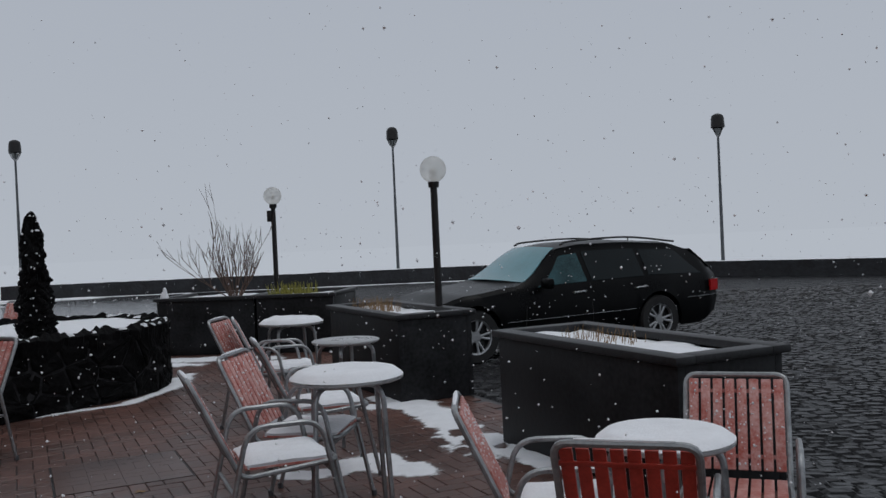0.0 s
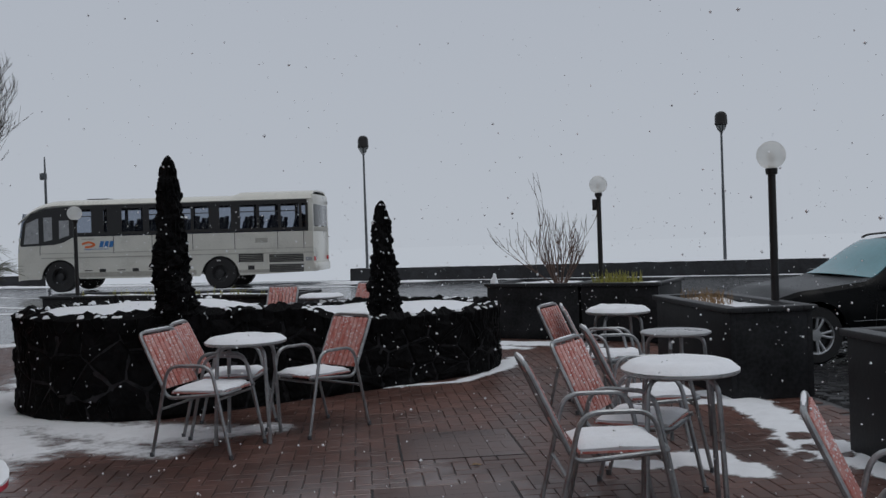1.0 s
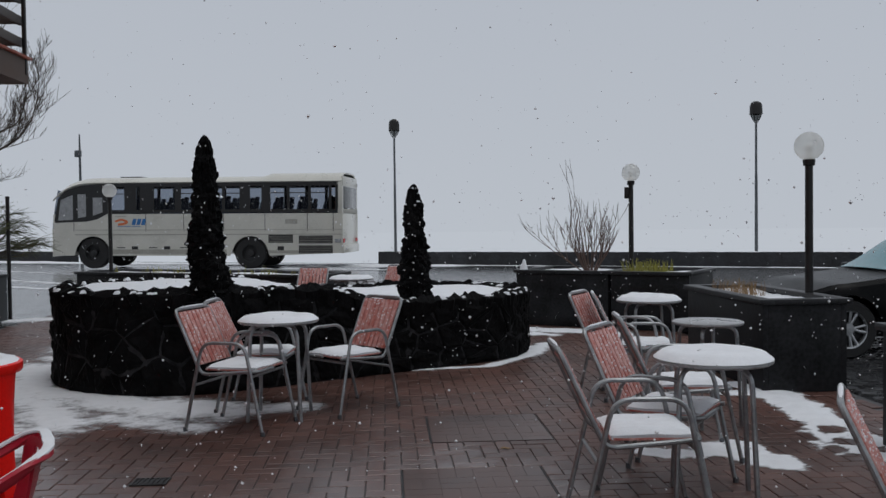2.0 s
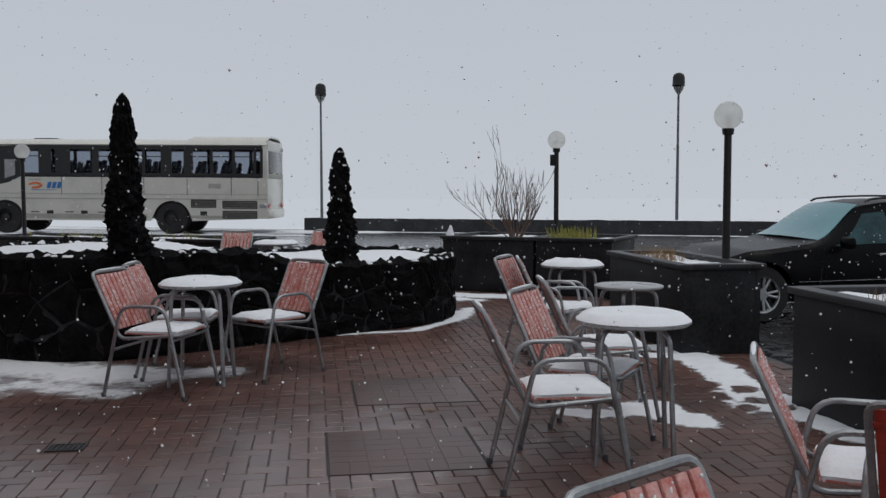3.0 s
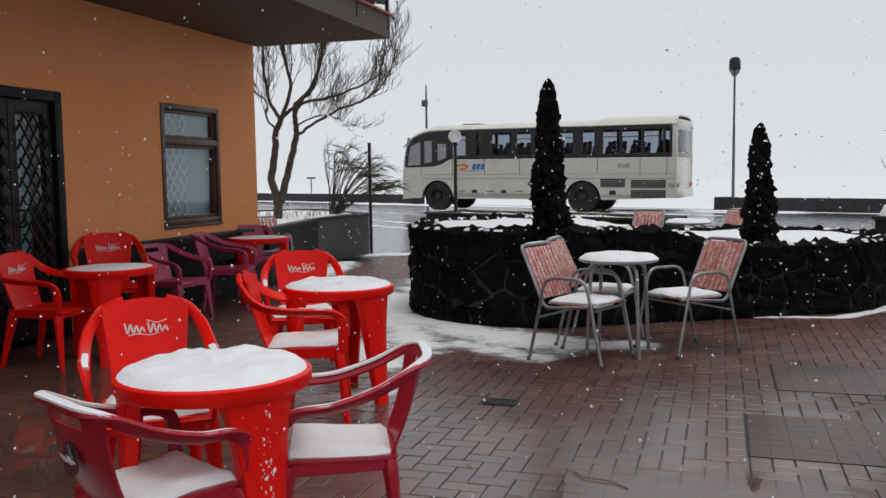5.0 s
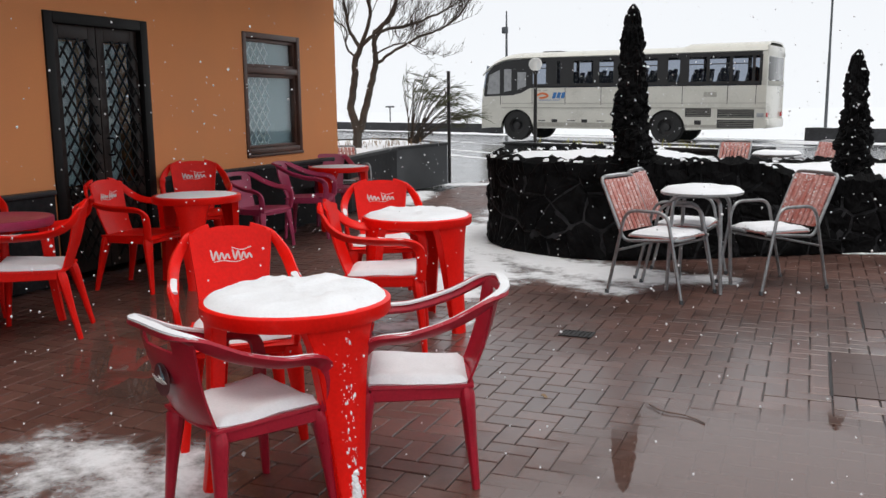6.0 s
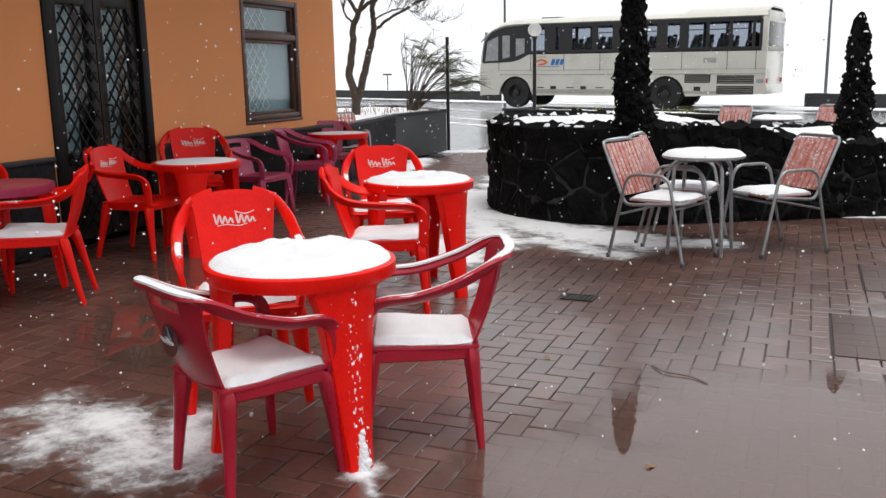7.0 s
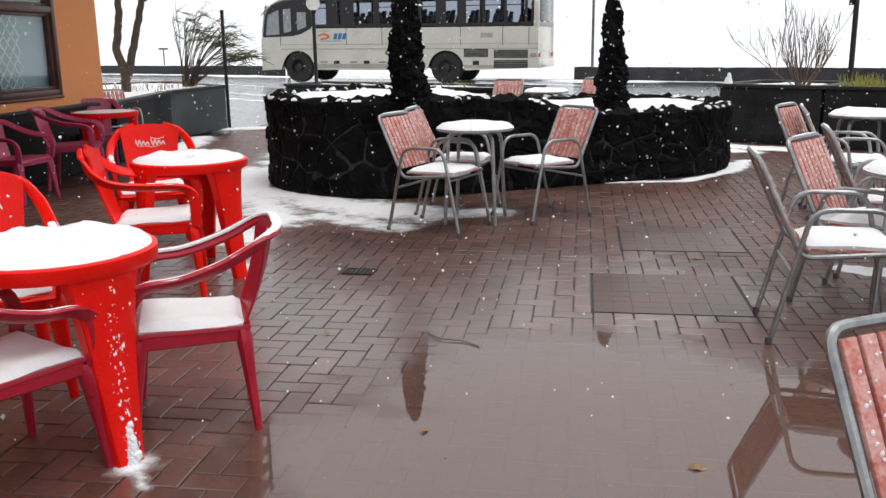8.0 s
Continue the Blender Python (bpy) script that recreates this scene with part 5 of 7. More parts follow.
# ---- bus ----
def wheel(parent, m, R, w, rim_r, spokes, rim_mat="alloy"):
    """Tyre and rim; the axle is local y, the outer face local -y."""
    bm = bmesh.new()
    lathe(bm, [(rim_r, -w / 2), (R * 0.93, -w / 2), (R, -w * 0.36), (R, w * 0.36), (R * 0.93, w / 2), (rim_r, w / 2)], 36)
    ty = part("wheel", bm, "rubber", parent, "black tyre", m=m @ pose(0, 0, 0, 90, 0, 0))
    bm = bmesh.new()
    lathe(bm, [(rim_r, w * 0.5), (rim_r * 0.97, w * 0.3), (rim_r * 0.86, w * 0.3), (rim_r * 0.86, w * 0.1), (0.0, w * 0.1)], 36)
    part("rim", bm, "black", ty, "wheel rim")
    if spokes:
        for k in range(spokes):
            a = 2 * math.pi * k / spokes
            bm = bmesh.new()
            for o in (-0.16, 0.16):
                c, s = math.cos(a + o * 0.45), math.sin(a + o * 0.45)
                c2, s2 = math.cos(a + o * 1.2), math.sin(a + o * 1.2)
                sweep(bm, [(0.06 * c, 0.06 * s, w * 0.32), (rim_r * 0.55 * c2, rim_r * 0.55 * s2, w * 0.34), (rim_r * 0.95 * c2, rim_r * 0.95 * s2, w * 0.36)], [(0.022, 0.012), (0.016, 0.012), (0.022, 0.012)], seg=6)
            part("spoke", bm, rim_mat, ty)
        lip = bmesh.new()
        lathe(lip, [(rim_r * 0.9, w * 0.3), (rim_r * 0.93, w * 0.44), (rim_r, w * 0.46), (rim_r, w * 0.3)], 36)
        part("rim_lip", lip, rim_mat, ty)
        part("hub", lathe(bmesh.new(), [(0.07, w * 0.25), (0.065, w * 0.38), (0.0, w * 0.39)], 20), rim_mat, ty)
    else:
        part("hub", lathe(bmesh.new(), [(rim_r * 0.45, w * 0.1), (rim_r * 0.4, w * 0.38), (rim_r * 0.2, w * 0.42), (0, w * 0.42)], 20), "black", ty)
    return ty


def bus():
    """Local x runs from the rear (0) to the front; local -y is the side that is seen."""
    L, W, Hh = 10.2, 2.4, 3.20
    rear = Vector((-15.144, 27.477, 0))
    fwd = Vector((-0.9652, -0.2616, 0))
    turn = math.degrees(math.atan2(fwd.y, fwd.x))
    bs = thing("bus", pose(rear.x, rear.y, -0.09, 0, -0.5, turn) @ Matrix.Diagonal((1.056, 1, 1.03, 1)), "parked cream coach with dark windows and a small logo", "bus")
    # in this frame the seen side lies at local +y = 0, the body runs to -W
    def shell(name, x0, x1, z0, z1, material, label="", inset=0.0, th=0.05):
        return part(name, B(((x1 - x0, th, z1 - z0), ((x0 + x1) / 2, -th / 2 - inset, (z0 + z1) / 2)), bevel=0.006), material, bs, label)

    sill, belt, wtop = 0.46, 1.92, 3.00
    wheels = (3.18, 8.77)
    wr = 0.64
    # lower side with round wheel arches
    for y0, nm in ((0.0, "side_panel"), (-W + 0.05, "side_panel")):
        bm = bmesh.new()
        n = 110
        lower = []
        for i in range(n + 1):
            x = L * i / n
            z = sill + (0.10 * max(0, 1 - x / 2.6) if x < 2.6 else 0)
            for c in wheels:
                d = abs(x - c)
                if d < wr:
                    z = max(z, 0.5 + math.sqrt(wr * wr - d * d))
            lower.append((x, z))
        a = [bm.verts.new((x, y0, z)) for x, z in lower]
        b = [bm.verts.new((x, y0, belt)) for x, z in lower]
        c = [bm.verts.new((x, y0 - 0.05, z)) for x, z in lower]
        d = [bm.verts.new((x, y0 - 0.05, belt)) for x, z in lower]
        for i in range(n):
            bm.faces.new((a[i], a[i + 1], b[i + 1], b[i]))
            bm.faces.new((c[i], d[i], d[i + 1], c[i + 1]))
            bm.faces.new((a[i], c[i], c[i + 1], a[i + 1]))
            bm.faces.new((b[i], b[i + 1], d[i + 1], d[i]))
        bm.faces.new((a[0], b[0], d[0], c[0]))
        bm.faces.new((a[n], c[n], d[n], b[n]))
        part(nm, bm, "bus_paint", bs, "cream painted lower side")
    # roof: a rounded shell with a raised rear pod
    def roof(u, v):
        y = -W * v
        e = abs(2 * v - 1)
        z = wtop + (Hh - wtop) * (1 - e ** 5)
        x = L * u
        if u > 0.84:
            z -= 0.60 * ((u - 0.84) / 0.16) ** 3
        z += 0.10 * min(1.0, max(0.0, (0.27 - u) / 0.02)) * (1 - e ** 6)
        return (x + (0.03 if u == 0 else 0), y, z)

    bm = bmesh.new()
    surf(bm, roof, 40, 24, 0.05)
    part("roof", bm, "bus_paint", bs, "cream roof")
    part("roof_hatch", B(((0.75, 0.8, 0.07), (7.75, -W / 2, Hh + 0.03)), bevel=0.02), "black", bs)
    # rear and front
    part("rear_panel", B(((0.06, W - 0.12, belt - 0.62), (0.035, -W / 2, (belt + 0.62) / 2)), ((0.06, W - 0.12, 0.36), (0.035, -W / 2, 3.00)), ((0.06, 0.16, 1.0), (0.035, -0.09, 2.36)), ((0.06, 0.16, 1.0), (0.035, 0.09 - W, 2.36)), bevel=0.015), "bus_paint", bs, "cream rear panel")
    part("rear_window", B(((0.03, W - 0.34, 0.74), (0.012, -W / 2, 2.46)), bevel=0.005), "rear_glass", bs, "grey rear window")
    part("rear_grille", B(((0.03, W - 0.34, 0.16), (0.012, -W / 2, 1.99)), bevel=0.005), "bus_dirt", bs)
    part("rear_bumper", B(((0.16, W - 0.02, 0.30), (0.02, -W / 2, 0.70)), bevel=0.05), "bus_paint", bs)
    for y in (-0.2, -W + 0.2):
        part("tail_light", B(((0.05, 0.26, 0.14), (0.0, y, 0.98)), bevel=0.012), "tail_red", bs)
    part("side_light", B(((0.22, 0.02, 0.13), (0.16, 0.006, 0.98)), bevel=0.008), "tabletop", bs)

    def nose(u, v):
        y = -W * v
        e = abs(2 * v - 1)
        z = 0.42 + 2.35 * u
        x = L + 0.22 - 0.2 * e ** 3 - (0.42 * max(0, u - 0.42) ** 1.3)
        return (x, y, z)

    bm = bmesh.new()
    surf(bm, lambda u, v: nose(u * 0.42, v), 6, 20, 0.04)
    part("front_panel", bm, "bus_paint", bs, "cream nose")
    bm = bmesh.new()
    surf(bm, lambda u, v: nose(0.42 + u * 0.58, v), 8, 20, 0.02)
    part("windscreen", bm, "bus_glass", bs)
    # front cab side: sloping lower edge of the glass
    # window band
    g0, g1 = 0.20, 8.2
    posts = [0.20, 0.42, 1.12, 1.85, 2.62, 3.35, 4.1, 4.9, 5.7, 6.8, 7.4, 8.2]
    wide = {2.62: 0.30, 3.35: 0.36, 4.9: 0.34, 5.7: 0.22, 7.4: 0.42, 6.8: 0.5, 8.2: 0.12}
    part("window_band", B(((g1 - g0, 0.012, 0.10), ((g0 + g1) / 2, 0.004, belt + 0.09)), ((g1 - g0, 0.012, 0.13), ((g0 + g1) / 2, 0.004, wtop - 0.075))), "black", bs, "glossy black band round the windows", smooth=False)
    for k, (a, b) in enumerate(zip(posts, posts[1:])):
        pane = part("window", B(((b - a - 0.05, 0.012, wtop - belt - 0.24), ((a + b) / 2, -0.01, (wtop + belt) / 2 + 0.02))), "bus_glass", bs, "dark tinted side window", smooth=False)
        pane.visible_shadow = False
        if k not in (0, 4, 8):
            part("window_bar", B(((b - a - 0.06, 0.02, 0.03), ((a + b) / 2, 0.004, wtop - 0.38))), "black", pane, smooth=False)
    for x in posts:
        part("window_post", B(((wide[x] if x in wide else 0.09, 0.03, wtop - belt - 0.24), (x, -0.008, (wtop + belt) / 2 + 0.02))), "black", bs, smooth=False)
    part("rear_pillar", B(((g0 - 0.06, 0.05, wtop - belt), ((g0 - 0.06) / 2 + 0.03, -0.025, (wtop + belt) / 2)), bevel=0.01), "bus_paint", bs)
    # cab side: glass dips towards the front
    bm = bmesh.new()
    prof = [(8.2, 1.94), (8.6, 1.74), (8.95, 1.66), (10.12, 1.62), (10.16, 1.7), (10.02, 2.45), (9.75, 2.76), (9.2, 2.92), (8.2, 2.99)]
    f = [bm.verts.new((x, 0.006, z)) for x, z in prof]
    b = [bm.verts.new((x, -0.02, z)) for x, z in prof]
    bm.faces.new(f)
    bm.faces.new(b[::-1])
    for k in range(len(prof)):
        bm.faces.new((f[k], f[(k + 1) % len(prof)], b[(k + 1) % len(prof)], b[k]))
    part("cab_window", bm, "black", bs, "black-edged cab side window", smooth=False)
    # flat grey panes over the black: their pale reflection is painted as colour
    for pr in ([(8.4, 1.98), (8.75, 1.86), (8.75, 2.5), (8.4, 2.5)], [(9.0, 1.84), (9.3, 1.78), (9.3, 2.62), (9.0, 2.62)], [(9.48, 1.72), (10.02, 1.70), (9.92, 2.42), (9.48, 2.6)]):
        bm = bmesh.new()
        f = [bm.verts.new((x, 0.012, z)) for x, z in pr]
        b = [bm.verts.new((x, 0.008, z)) for x, z in pr]
        bm.faces.new(f)
        bm.faces.new(b[::-1])
        for k in range(len(pr)):
            bm.faces.new((f[k], f[(k + 1) % len(pr)], b[(k + 1) % len(pr)], b[k]))
        part("cab_pane", bm, "tabletop", bs, "cab pane with a pale reflection painted as flat grey", smooth=False)
    part("far_side", B(((L, 0.02, 0.12), (L / 2, -W + 0.03, belt + 0.06)), ((L, 0.02, 0.12), (L / 2, -W + 0.03, wtop - 0.06)), *(((0.12, 0.02, wtop - belt), (x, -W + 0.03, (wtop + belt) / 2)) for x in posts)), "black", bs, smooth=False)
    part("floor", B(((L - 0.3, W - 0.15, 0.1), (L / 2, -W / 2, 1.25))), "black", bs, smooth=False)
    rnd = random.Random(41)
    for k in range(9):
        for y in (-0.45, -0.95, -1.6, -2.1):
            x = 0.75 + k * 0.86 + rnd.uniform(-0.04, 0.04)
            lift = rnd.uniform(-0.03, 0.06)
            bm = B(((0.42, 0.42, 0.12), (x + 0.25, y, 1.62)), bevel=0.03)
            lean = Matrix.Rotation(radians(-14), 4, "Y")
            box(bm, (0.13, 0.42, 0.72), (x - 0.03, y, 1.98 + lift), lean, 0.05)
            box(bm, (0.10, 0.27, 0.18), (x - 0.13, y, 2.40 + lift), lean, 0.04)
            part("passenger_seat", bm, "seat_cloth", bs)
    # seams, grilles, hatches
    for x in (0.32, 1.2, 2.66, 4.1, 5.5, 6.85, 8.15, 9.45):
        part("seam", B(((0.018, 0.008, belt - 1.32), (x, 0.003, (belt + 1.32) / 2))), "black", bs, smooth=False)
    part("trim_line", B(((9.4, 0.012, 0.03), (4.7, 0.004, 1.20))), "bus_dirt", bs, smooth=False)
    part("trim_line", B(((9.4, 0.012, 0.02), (4.7, 0.004, 1.36))), "bus_dirt", bs, smooth=False)
    part("skirt", B(((4.1, 0.014, 0.16), (6.05, 0.004, 0.60)), ((1.5, 0.014, 0.10), (1.8, 0.004, 0.60))), "bus_dirt", bs, "dirty lower skirt", smooth=False)
    for x, z, w, h in ((0.92, 1.02, 1.15, 0.27), (0.92, 0.68, 1.15, 0.27), (2.12, 1.05, 0.84, 0.28)):
        gr = part("vent", B(((w, 0.016, h), (x, 0.004, z))), "black", bs, "black vent grille", smooth=False)
        for k in range(int(h / 0.06)):
            part("louvre", B(((w - 0.05, 0.02, 0.012), (x, 0.012, z - h / 2 + 0.04 + k * 0.06))), "bus_dirt", gr, smooth=False)
    for x in (2.12, 6.1, 7.25):
        part("fuel_flap", B(((0.22, 0.012, 0.14), (x, 0.004, 0.72))), "black", bs, smooth=False)
    for x in (4.9, 5.5, 6.6, 7.75):
        part("grab_slot", B(((0.28, 0.012, 0.03), (x, 0.004, 0.66)), ((0.28, 0.012, 0.03), (x, 0.004, 0.74))), "black", bs, smooth=False)
    # logo
    lg = sweep(bmesh.new(), spline([(7.95, 0.008, 1.66), (7.72, 0.008, 1.72), (7.52, 0.008, 1.64), (7.66, 0.008, 1.57), (7.85, 0.008, 1.55)], 5), (0.05, 0.004), up=(0, 1, 0), seg=4)
    part("logo_swoosh", lg, "orange", bs, "orange swoosh")
    for k, w in enumerate((0.13, 0.13, 0.13)):
        x = 7.36 - k * 0.17
        ob = part("logo_block", prism(bmesh.new(), [(x, 1.535), (x - w, 1.535), (x - w - 0.06, 1.75), (x - 0.06, 1.75)], 0.004, 0.010), "blue", bs, "blue slanted block", smooth=False, m=Matrix(((1, 0, 0, 0), (0, 0, 1, 0), (0, 1, 0, 0), (0, 0, 0, 1))))
    part("logo_line", B(((0.85, 0.006, 0.018), (7.45, 0.006, 1.48))), "blue", bs, smooth=False)
    part("lettering_bar", B(((0.42, 0.006, 0.025), (7.75, 0.006, 1.83))), "bus_dirt", bs, smooth=False)
    part("notice", B(((0.42, 0.006, 0.16), (1.75, 0.006, 1.64))), "bus_dirt", bs, "faded grey notice", smooth=False)
    for x in wheels:
        wheel(bs, pose(x, -0.18, 0.55, 0, 0, 180), 0.55, 0.30, 0.29, 0, "black")
        wheel(bs, pose(x, -W + 0.18, 0.55, 0, 0, 0), 0.55, 0.30, 0.29, 0, "black")
        part("wheel_arch", B(((1.26, 0.5, 0.75), (x, -0.45, 0.87))), "black", bs, smooth=False)
    part("underside", B(((L - 1.0, W - 0.3, 0.5), (L / 2, -W / 2, 0.85))), "black", bs, smooth=False)


bus()


# ---- estate car ----
def car():
    """Local x forward, origin midway between the axles on the ground; the seen side is local +y."""
    f = Vector((-0.902, -0.43, 0))
    turn = math.degrees(math.atan2(f.y, f.x))
    cr = thing("estate_car", pose(1.22, 12.25, -0.13, 0, 0, turn) @ Matrix.Diagonal((0.985, 1, 1.02, 1)), "parked black estate car with alloy wheels, wet with snow", "car")
    ax, R = 1.425, 0.325
    W = 0.90
    x0, x1 = -2.57, 2.27

    def interp(tab, x):
        for (a, p), (b, q) in zip(tab, tab[1:]):
            if a <= x <= b:
                t = (x - a) / (b - a)
                t = t * t * (3 - 2 * t) * 0.5 + t * 0.5
                return p + (q - p) * t
        return tab[-1][1] if x > tab[-1][0] else tab[0][1]

    belt = [(-2.65, 0.87), (-1.2, 0.895), (0.2, 0.87), (0.7, 0.855), (1.5, 0.78), (2.0, 0.66), (2.3, 0.54)]
    roofl = [(-2.57, 0.91), (-2.5, 0.97), (-2.2, 1.24), (-1.85, 1.345), (-1.0, 1.39), (-0.35, 1.39), (0.0, 1.35), (0.68, 0.93), (0.8, 0.89), (1.5, 0.82), (2.0, 0.69), (2.3, 0.56)]
    wid = [(-2.6, 0.72), (-2.35, 0.83), (-1.4, 0.90), (1.4, 0.90), (1.85, 0.83), (2.15, 0.70), (2.3, 0.56)]

    def section(x):
        b, r, w = interp(belt, x), interp(roofl, x), interp(wid, x)
        lo = 0.22 + (0.16 * ((-2.2 - x) / 0.37) if x < -2.2 else 0) + (0.05 * max(0, x - 1.95) / 0.3)
        glass_h = max(0.0, r - b)
        top_w = w - 0.08 - 0.30 * min(1.0, glass_h / 0.53)
        pts = [(w * 0.93, lo), (w * 0.985, lo + 0.14), (w, 0.52 if b > 0.6 else b * 0.8), (w * 0.985, b - 0.10), (w * 0.95, b)]
        pts += [(w * 0.95 + (top_w - w * 0.95) * 0.85, b + glass_h * 0.80 + 0.004), (top_w, b + glass_h * 0.95 + 0.006), (top_w * 0.6, r + 0.012), (0, r + 0.02)]
        return pts

    n = 84
    bm = bmesh.new()
    rows = []
    for i in range(n + 1):
        x = x0 + (x1 - x0) * i / n
        s = section(x)
        for c in (-ax, ax):
            d = abs(x - c)
            if d < 0.385:
                a = 0.32 + math.sqrt(0.385 ** 2 - d * d)
                s = [(p, max(z, a)) if k < 4 else (p, z) for k, (p, z) in enumerate(s)]
        row = [bm.verts.new((x, y, z)) for y, z in s] + [bm.verts.new((x, -y, z)) for y, z in s[-2::-1]]
        rows.append(row)
    for a, b in zip(rows, rows[1:]):
        for k in range(len(a) - 1):
            bm.faces.new((a[k], a[k + 1], b[k + 1], b[k]))
    bm.faces.new(rows[0])
    bm.faces.new(rows[-1][::-1])
    bmesh.ops.remove_doubles(bm, verts=bm.verts, dist=0.0008)
    part("body", bm, "car_paint", cr, "wet black bodywork")
    part("underbody", B(((3.9, 1.5, 0.2), (0, 0, 0.33))), "black", cr, smooth=False)

    def side_pt(x, t, s, out):
        b, r, w = interp(belt, x), interp(roofl, x), interp(wid, x)
        g = max(0.0, r - b)
        tw = w - 0.08 - 0.30 * min(1.0, g / 0.53)
        y = w * 0.95 + (tw - w * 0.95) * t * 0.85 / 0.80
        return Vector((x, s * (y + out), b + g * t))

    for s in (1, -1):
        for xa, xb, ta, tb in ((-0.26, 0.52, 0.04, 0.76), (-1.2, -0.34, 0.04, 0.78), (-2.25, -1.28, 0.06, 0.76)):
            bm = bmesh.new()

            def pane(u, v, xa=xa, xb=xb, ta=ta, tb=tb, s=s):
                x = xa + (xb - xa) * u
                if xb > 0.4:
                    x = xa + (xb - xa - 0.48 * v) * u
                if xa < -2.0:
                    x = xa + 0.30 * v + (xb - xa - 0.30 * v) * u
                return side_pt(x, ta + (tb - ta) * v, s, 0.006)

            surf(bm, pane, 12, 6, 0.006)
            part("side_window", bm, "teal_reflection" if xb > 0.4 else "car_window", cr, "side window with a teal reflection painted on" if xb > 0.4 else "dark side window")
        part("roof_rail", sweep(bmesh.new(), spline([(-0.02, s * 0.60, 1.375), (-0.2, s * 0.59, 1.415), (-1.1, s * 0.585, 1.435), (-1.95, s * 0.58, 1.345)], 6), 0.014), "black", cr)
        part("door_seam", sweep(bmesh.new(), spline([side_pt(-0.30, 0, s, 0.002), Vector((-0.30, s * 0.905, 0.5)), Vector((-0.30, s * 0.87, 0.28))], 4), 0.004, seg=4), "black", cr)
        part("door_seam", sweep(bmesh.new(), spline([side_pt(0.66, 0, s, 0.002), Vector((0.72, s * 0.905, 0.5)), Vector((0.72, s * 0.87, 0.28))], 4), 0.004, seg=4), "black", cr)
        for x in (0.0, -1.0):
            part("door_handle", sweep(bmesh.new(), spline([(x, s * 0.885, 0.77), (x - 0.04, s * 0.925, 0.775), (x - 0.18, s * 0.925, 0.78), (x - 0.22, s * 0.885, 0.78)], 4), 0.011, seg=6), "chrome", cr, "chrome handle")
        part("side_strip", sweep(bmesh.new(), [(-0.98, s * 0.905, 0.50), (0.0, s * 0.907, 0.485), (1.0, s * 0.907, 0.47)], (0.006, 0.012), up=(0, 1, 0), seg=4), "chrome", cr, "thin chrome strip")
        part("rear_strip", sweep(bmesh.new(), [(-2.53, s * 0.765, 0.60), (-2.33, s * 0.85, 0.595), (-1.9, s * 0.895, 0.59)], (0.006, 0.012), up=(0, 1, 0), seg=4), "chrome", cr)
        tl = bmesh.new()
        surf(tl, lambda u, v: (-2.585 + 0.25 * u ** 1.3, s * (0.72 + 0.145 * u ** 0.7), 0.655 + 0.15 * v), 6, 4, 0.03)
        part("tail_light", tl, "tail_red", cr, "red tail light")
        mh = bmesh.new()
        box(mh, (0.11, 0.20, 0.13), (0.45, s * 1.0, 0.915), bevel=0.035)
        part("mirror", mh, "car_paint", cr)
        for c in (-ax, ax):
            wheel(cr, pose(c, s * 0.775, R, 0, 0, 180 if s > 0 else 0), R, 0.215, 0.212, 5)
    ws = bmesh.new()

    def screen(u, v):
        x = 0.68 - 0.64 * u
        b, r, w = interp(belt, x), interp(roofl, x), interp(wid, x)
        g = max(0.0, r - b)
        tw = w - 0.08 - 0.30 * min(1.0, g / 0.53)
        s = 2 * v - 1
        return (x + 0.05 * (1 - s * s), s * (tw - 0.02), r + 0.025 - 0.02 * s * s)

    surf(ws, screen, 8, 12, 0.006)
    part("windscreen", ws, "screen", cr, "windscreen with a pale teal reflection painted on")
    rw = bmesh.new()
    surf(rw, lambda u, v: (-2.52 + 0.28 * u, (2 * v - 1) * (0.66 - 0.08 * u), 0.97 + 0.26 * u), 4, 6, 0.01)
    part("rear_window", rw, "black", cr)
    for y in (-0.38, 0.38):
        part("car_seat", B(((0.16, 0.46, 0.62), (-0.35, y, 0.88)), ((0.10, 0.26, 0.17), (-0.42, y, 1.17)), bevel=0.04), "seat_cloth", cr)
        part("car_seat", B(((0.16, 0.5, 0.55), (-1.2, y, 0.88)), ((0.10, 0.26, 0.15), (-1.25, y, 1.14)), bevel=0.04), "seat_cloth", cr)
    part("aerial", lathe(bmesh.new(), [(0, 0), (0.012, 0), (0.006, 0.05), (0, 0.055)], 8, (-1.6, 0, 1.38)), "black", cr)
    part("grille", B(((0.04, 0.6, 0.16), (2.27, 0, 0.5)), bevel=0.01), "chrome", cr)
    for s in (1, -1):
        bm = bmesh.new()
        bmesh.ops.create_uvsphere(bm, u_segments=14, v_segments=10, radius=0.1, matrix=Matrix.Translation((2.12, s * 0.5, 0.6)))
        part("headlight", bm, "alloy", cr)


# Opaque teal of windscreen and front panes paints in reflected and see-through light.
M["screen"] = mat("screen", (0.10, 0.26, 0.30), 0.08, vary=0.15, scale=2, bump=0.0, spec=0.8)
M["teal_reflection"] = mat("teal_reflection", (0.016, 0.055, 0.064), 0.08, vary=0.5, scale=3, bump=0.0, spec=0.25)
M["car_window"] = mat("car_window", (0.004, 0.008, 0.010), 0.06, vary=0.1, scale=2, bump=0.0, spec=0.16)
car()


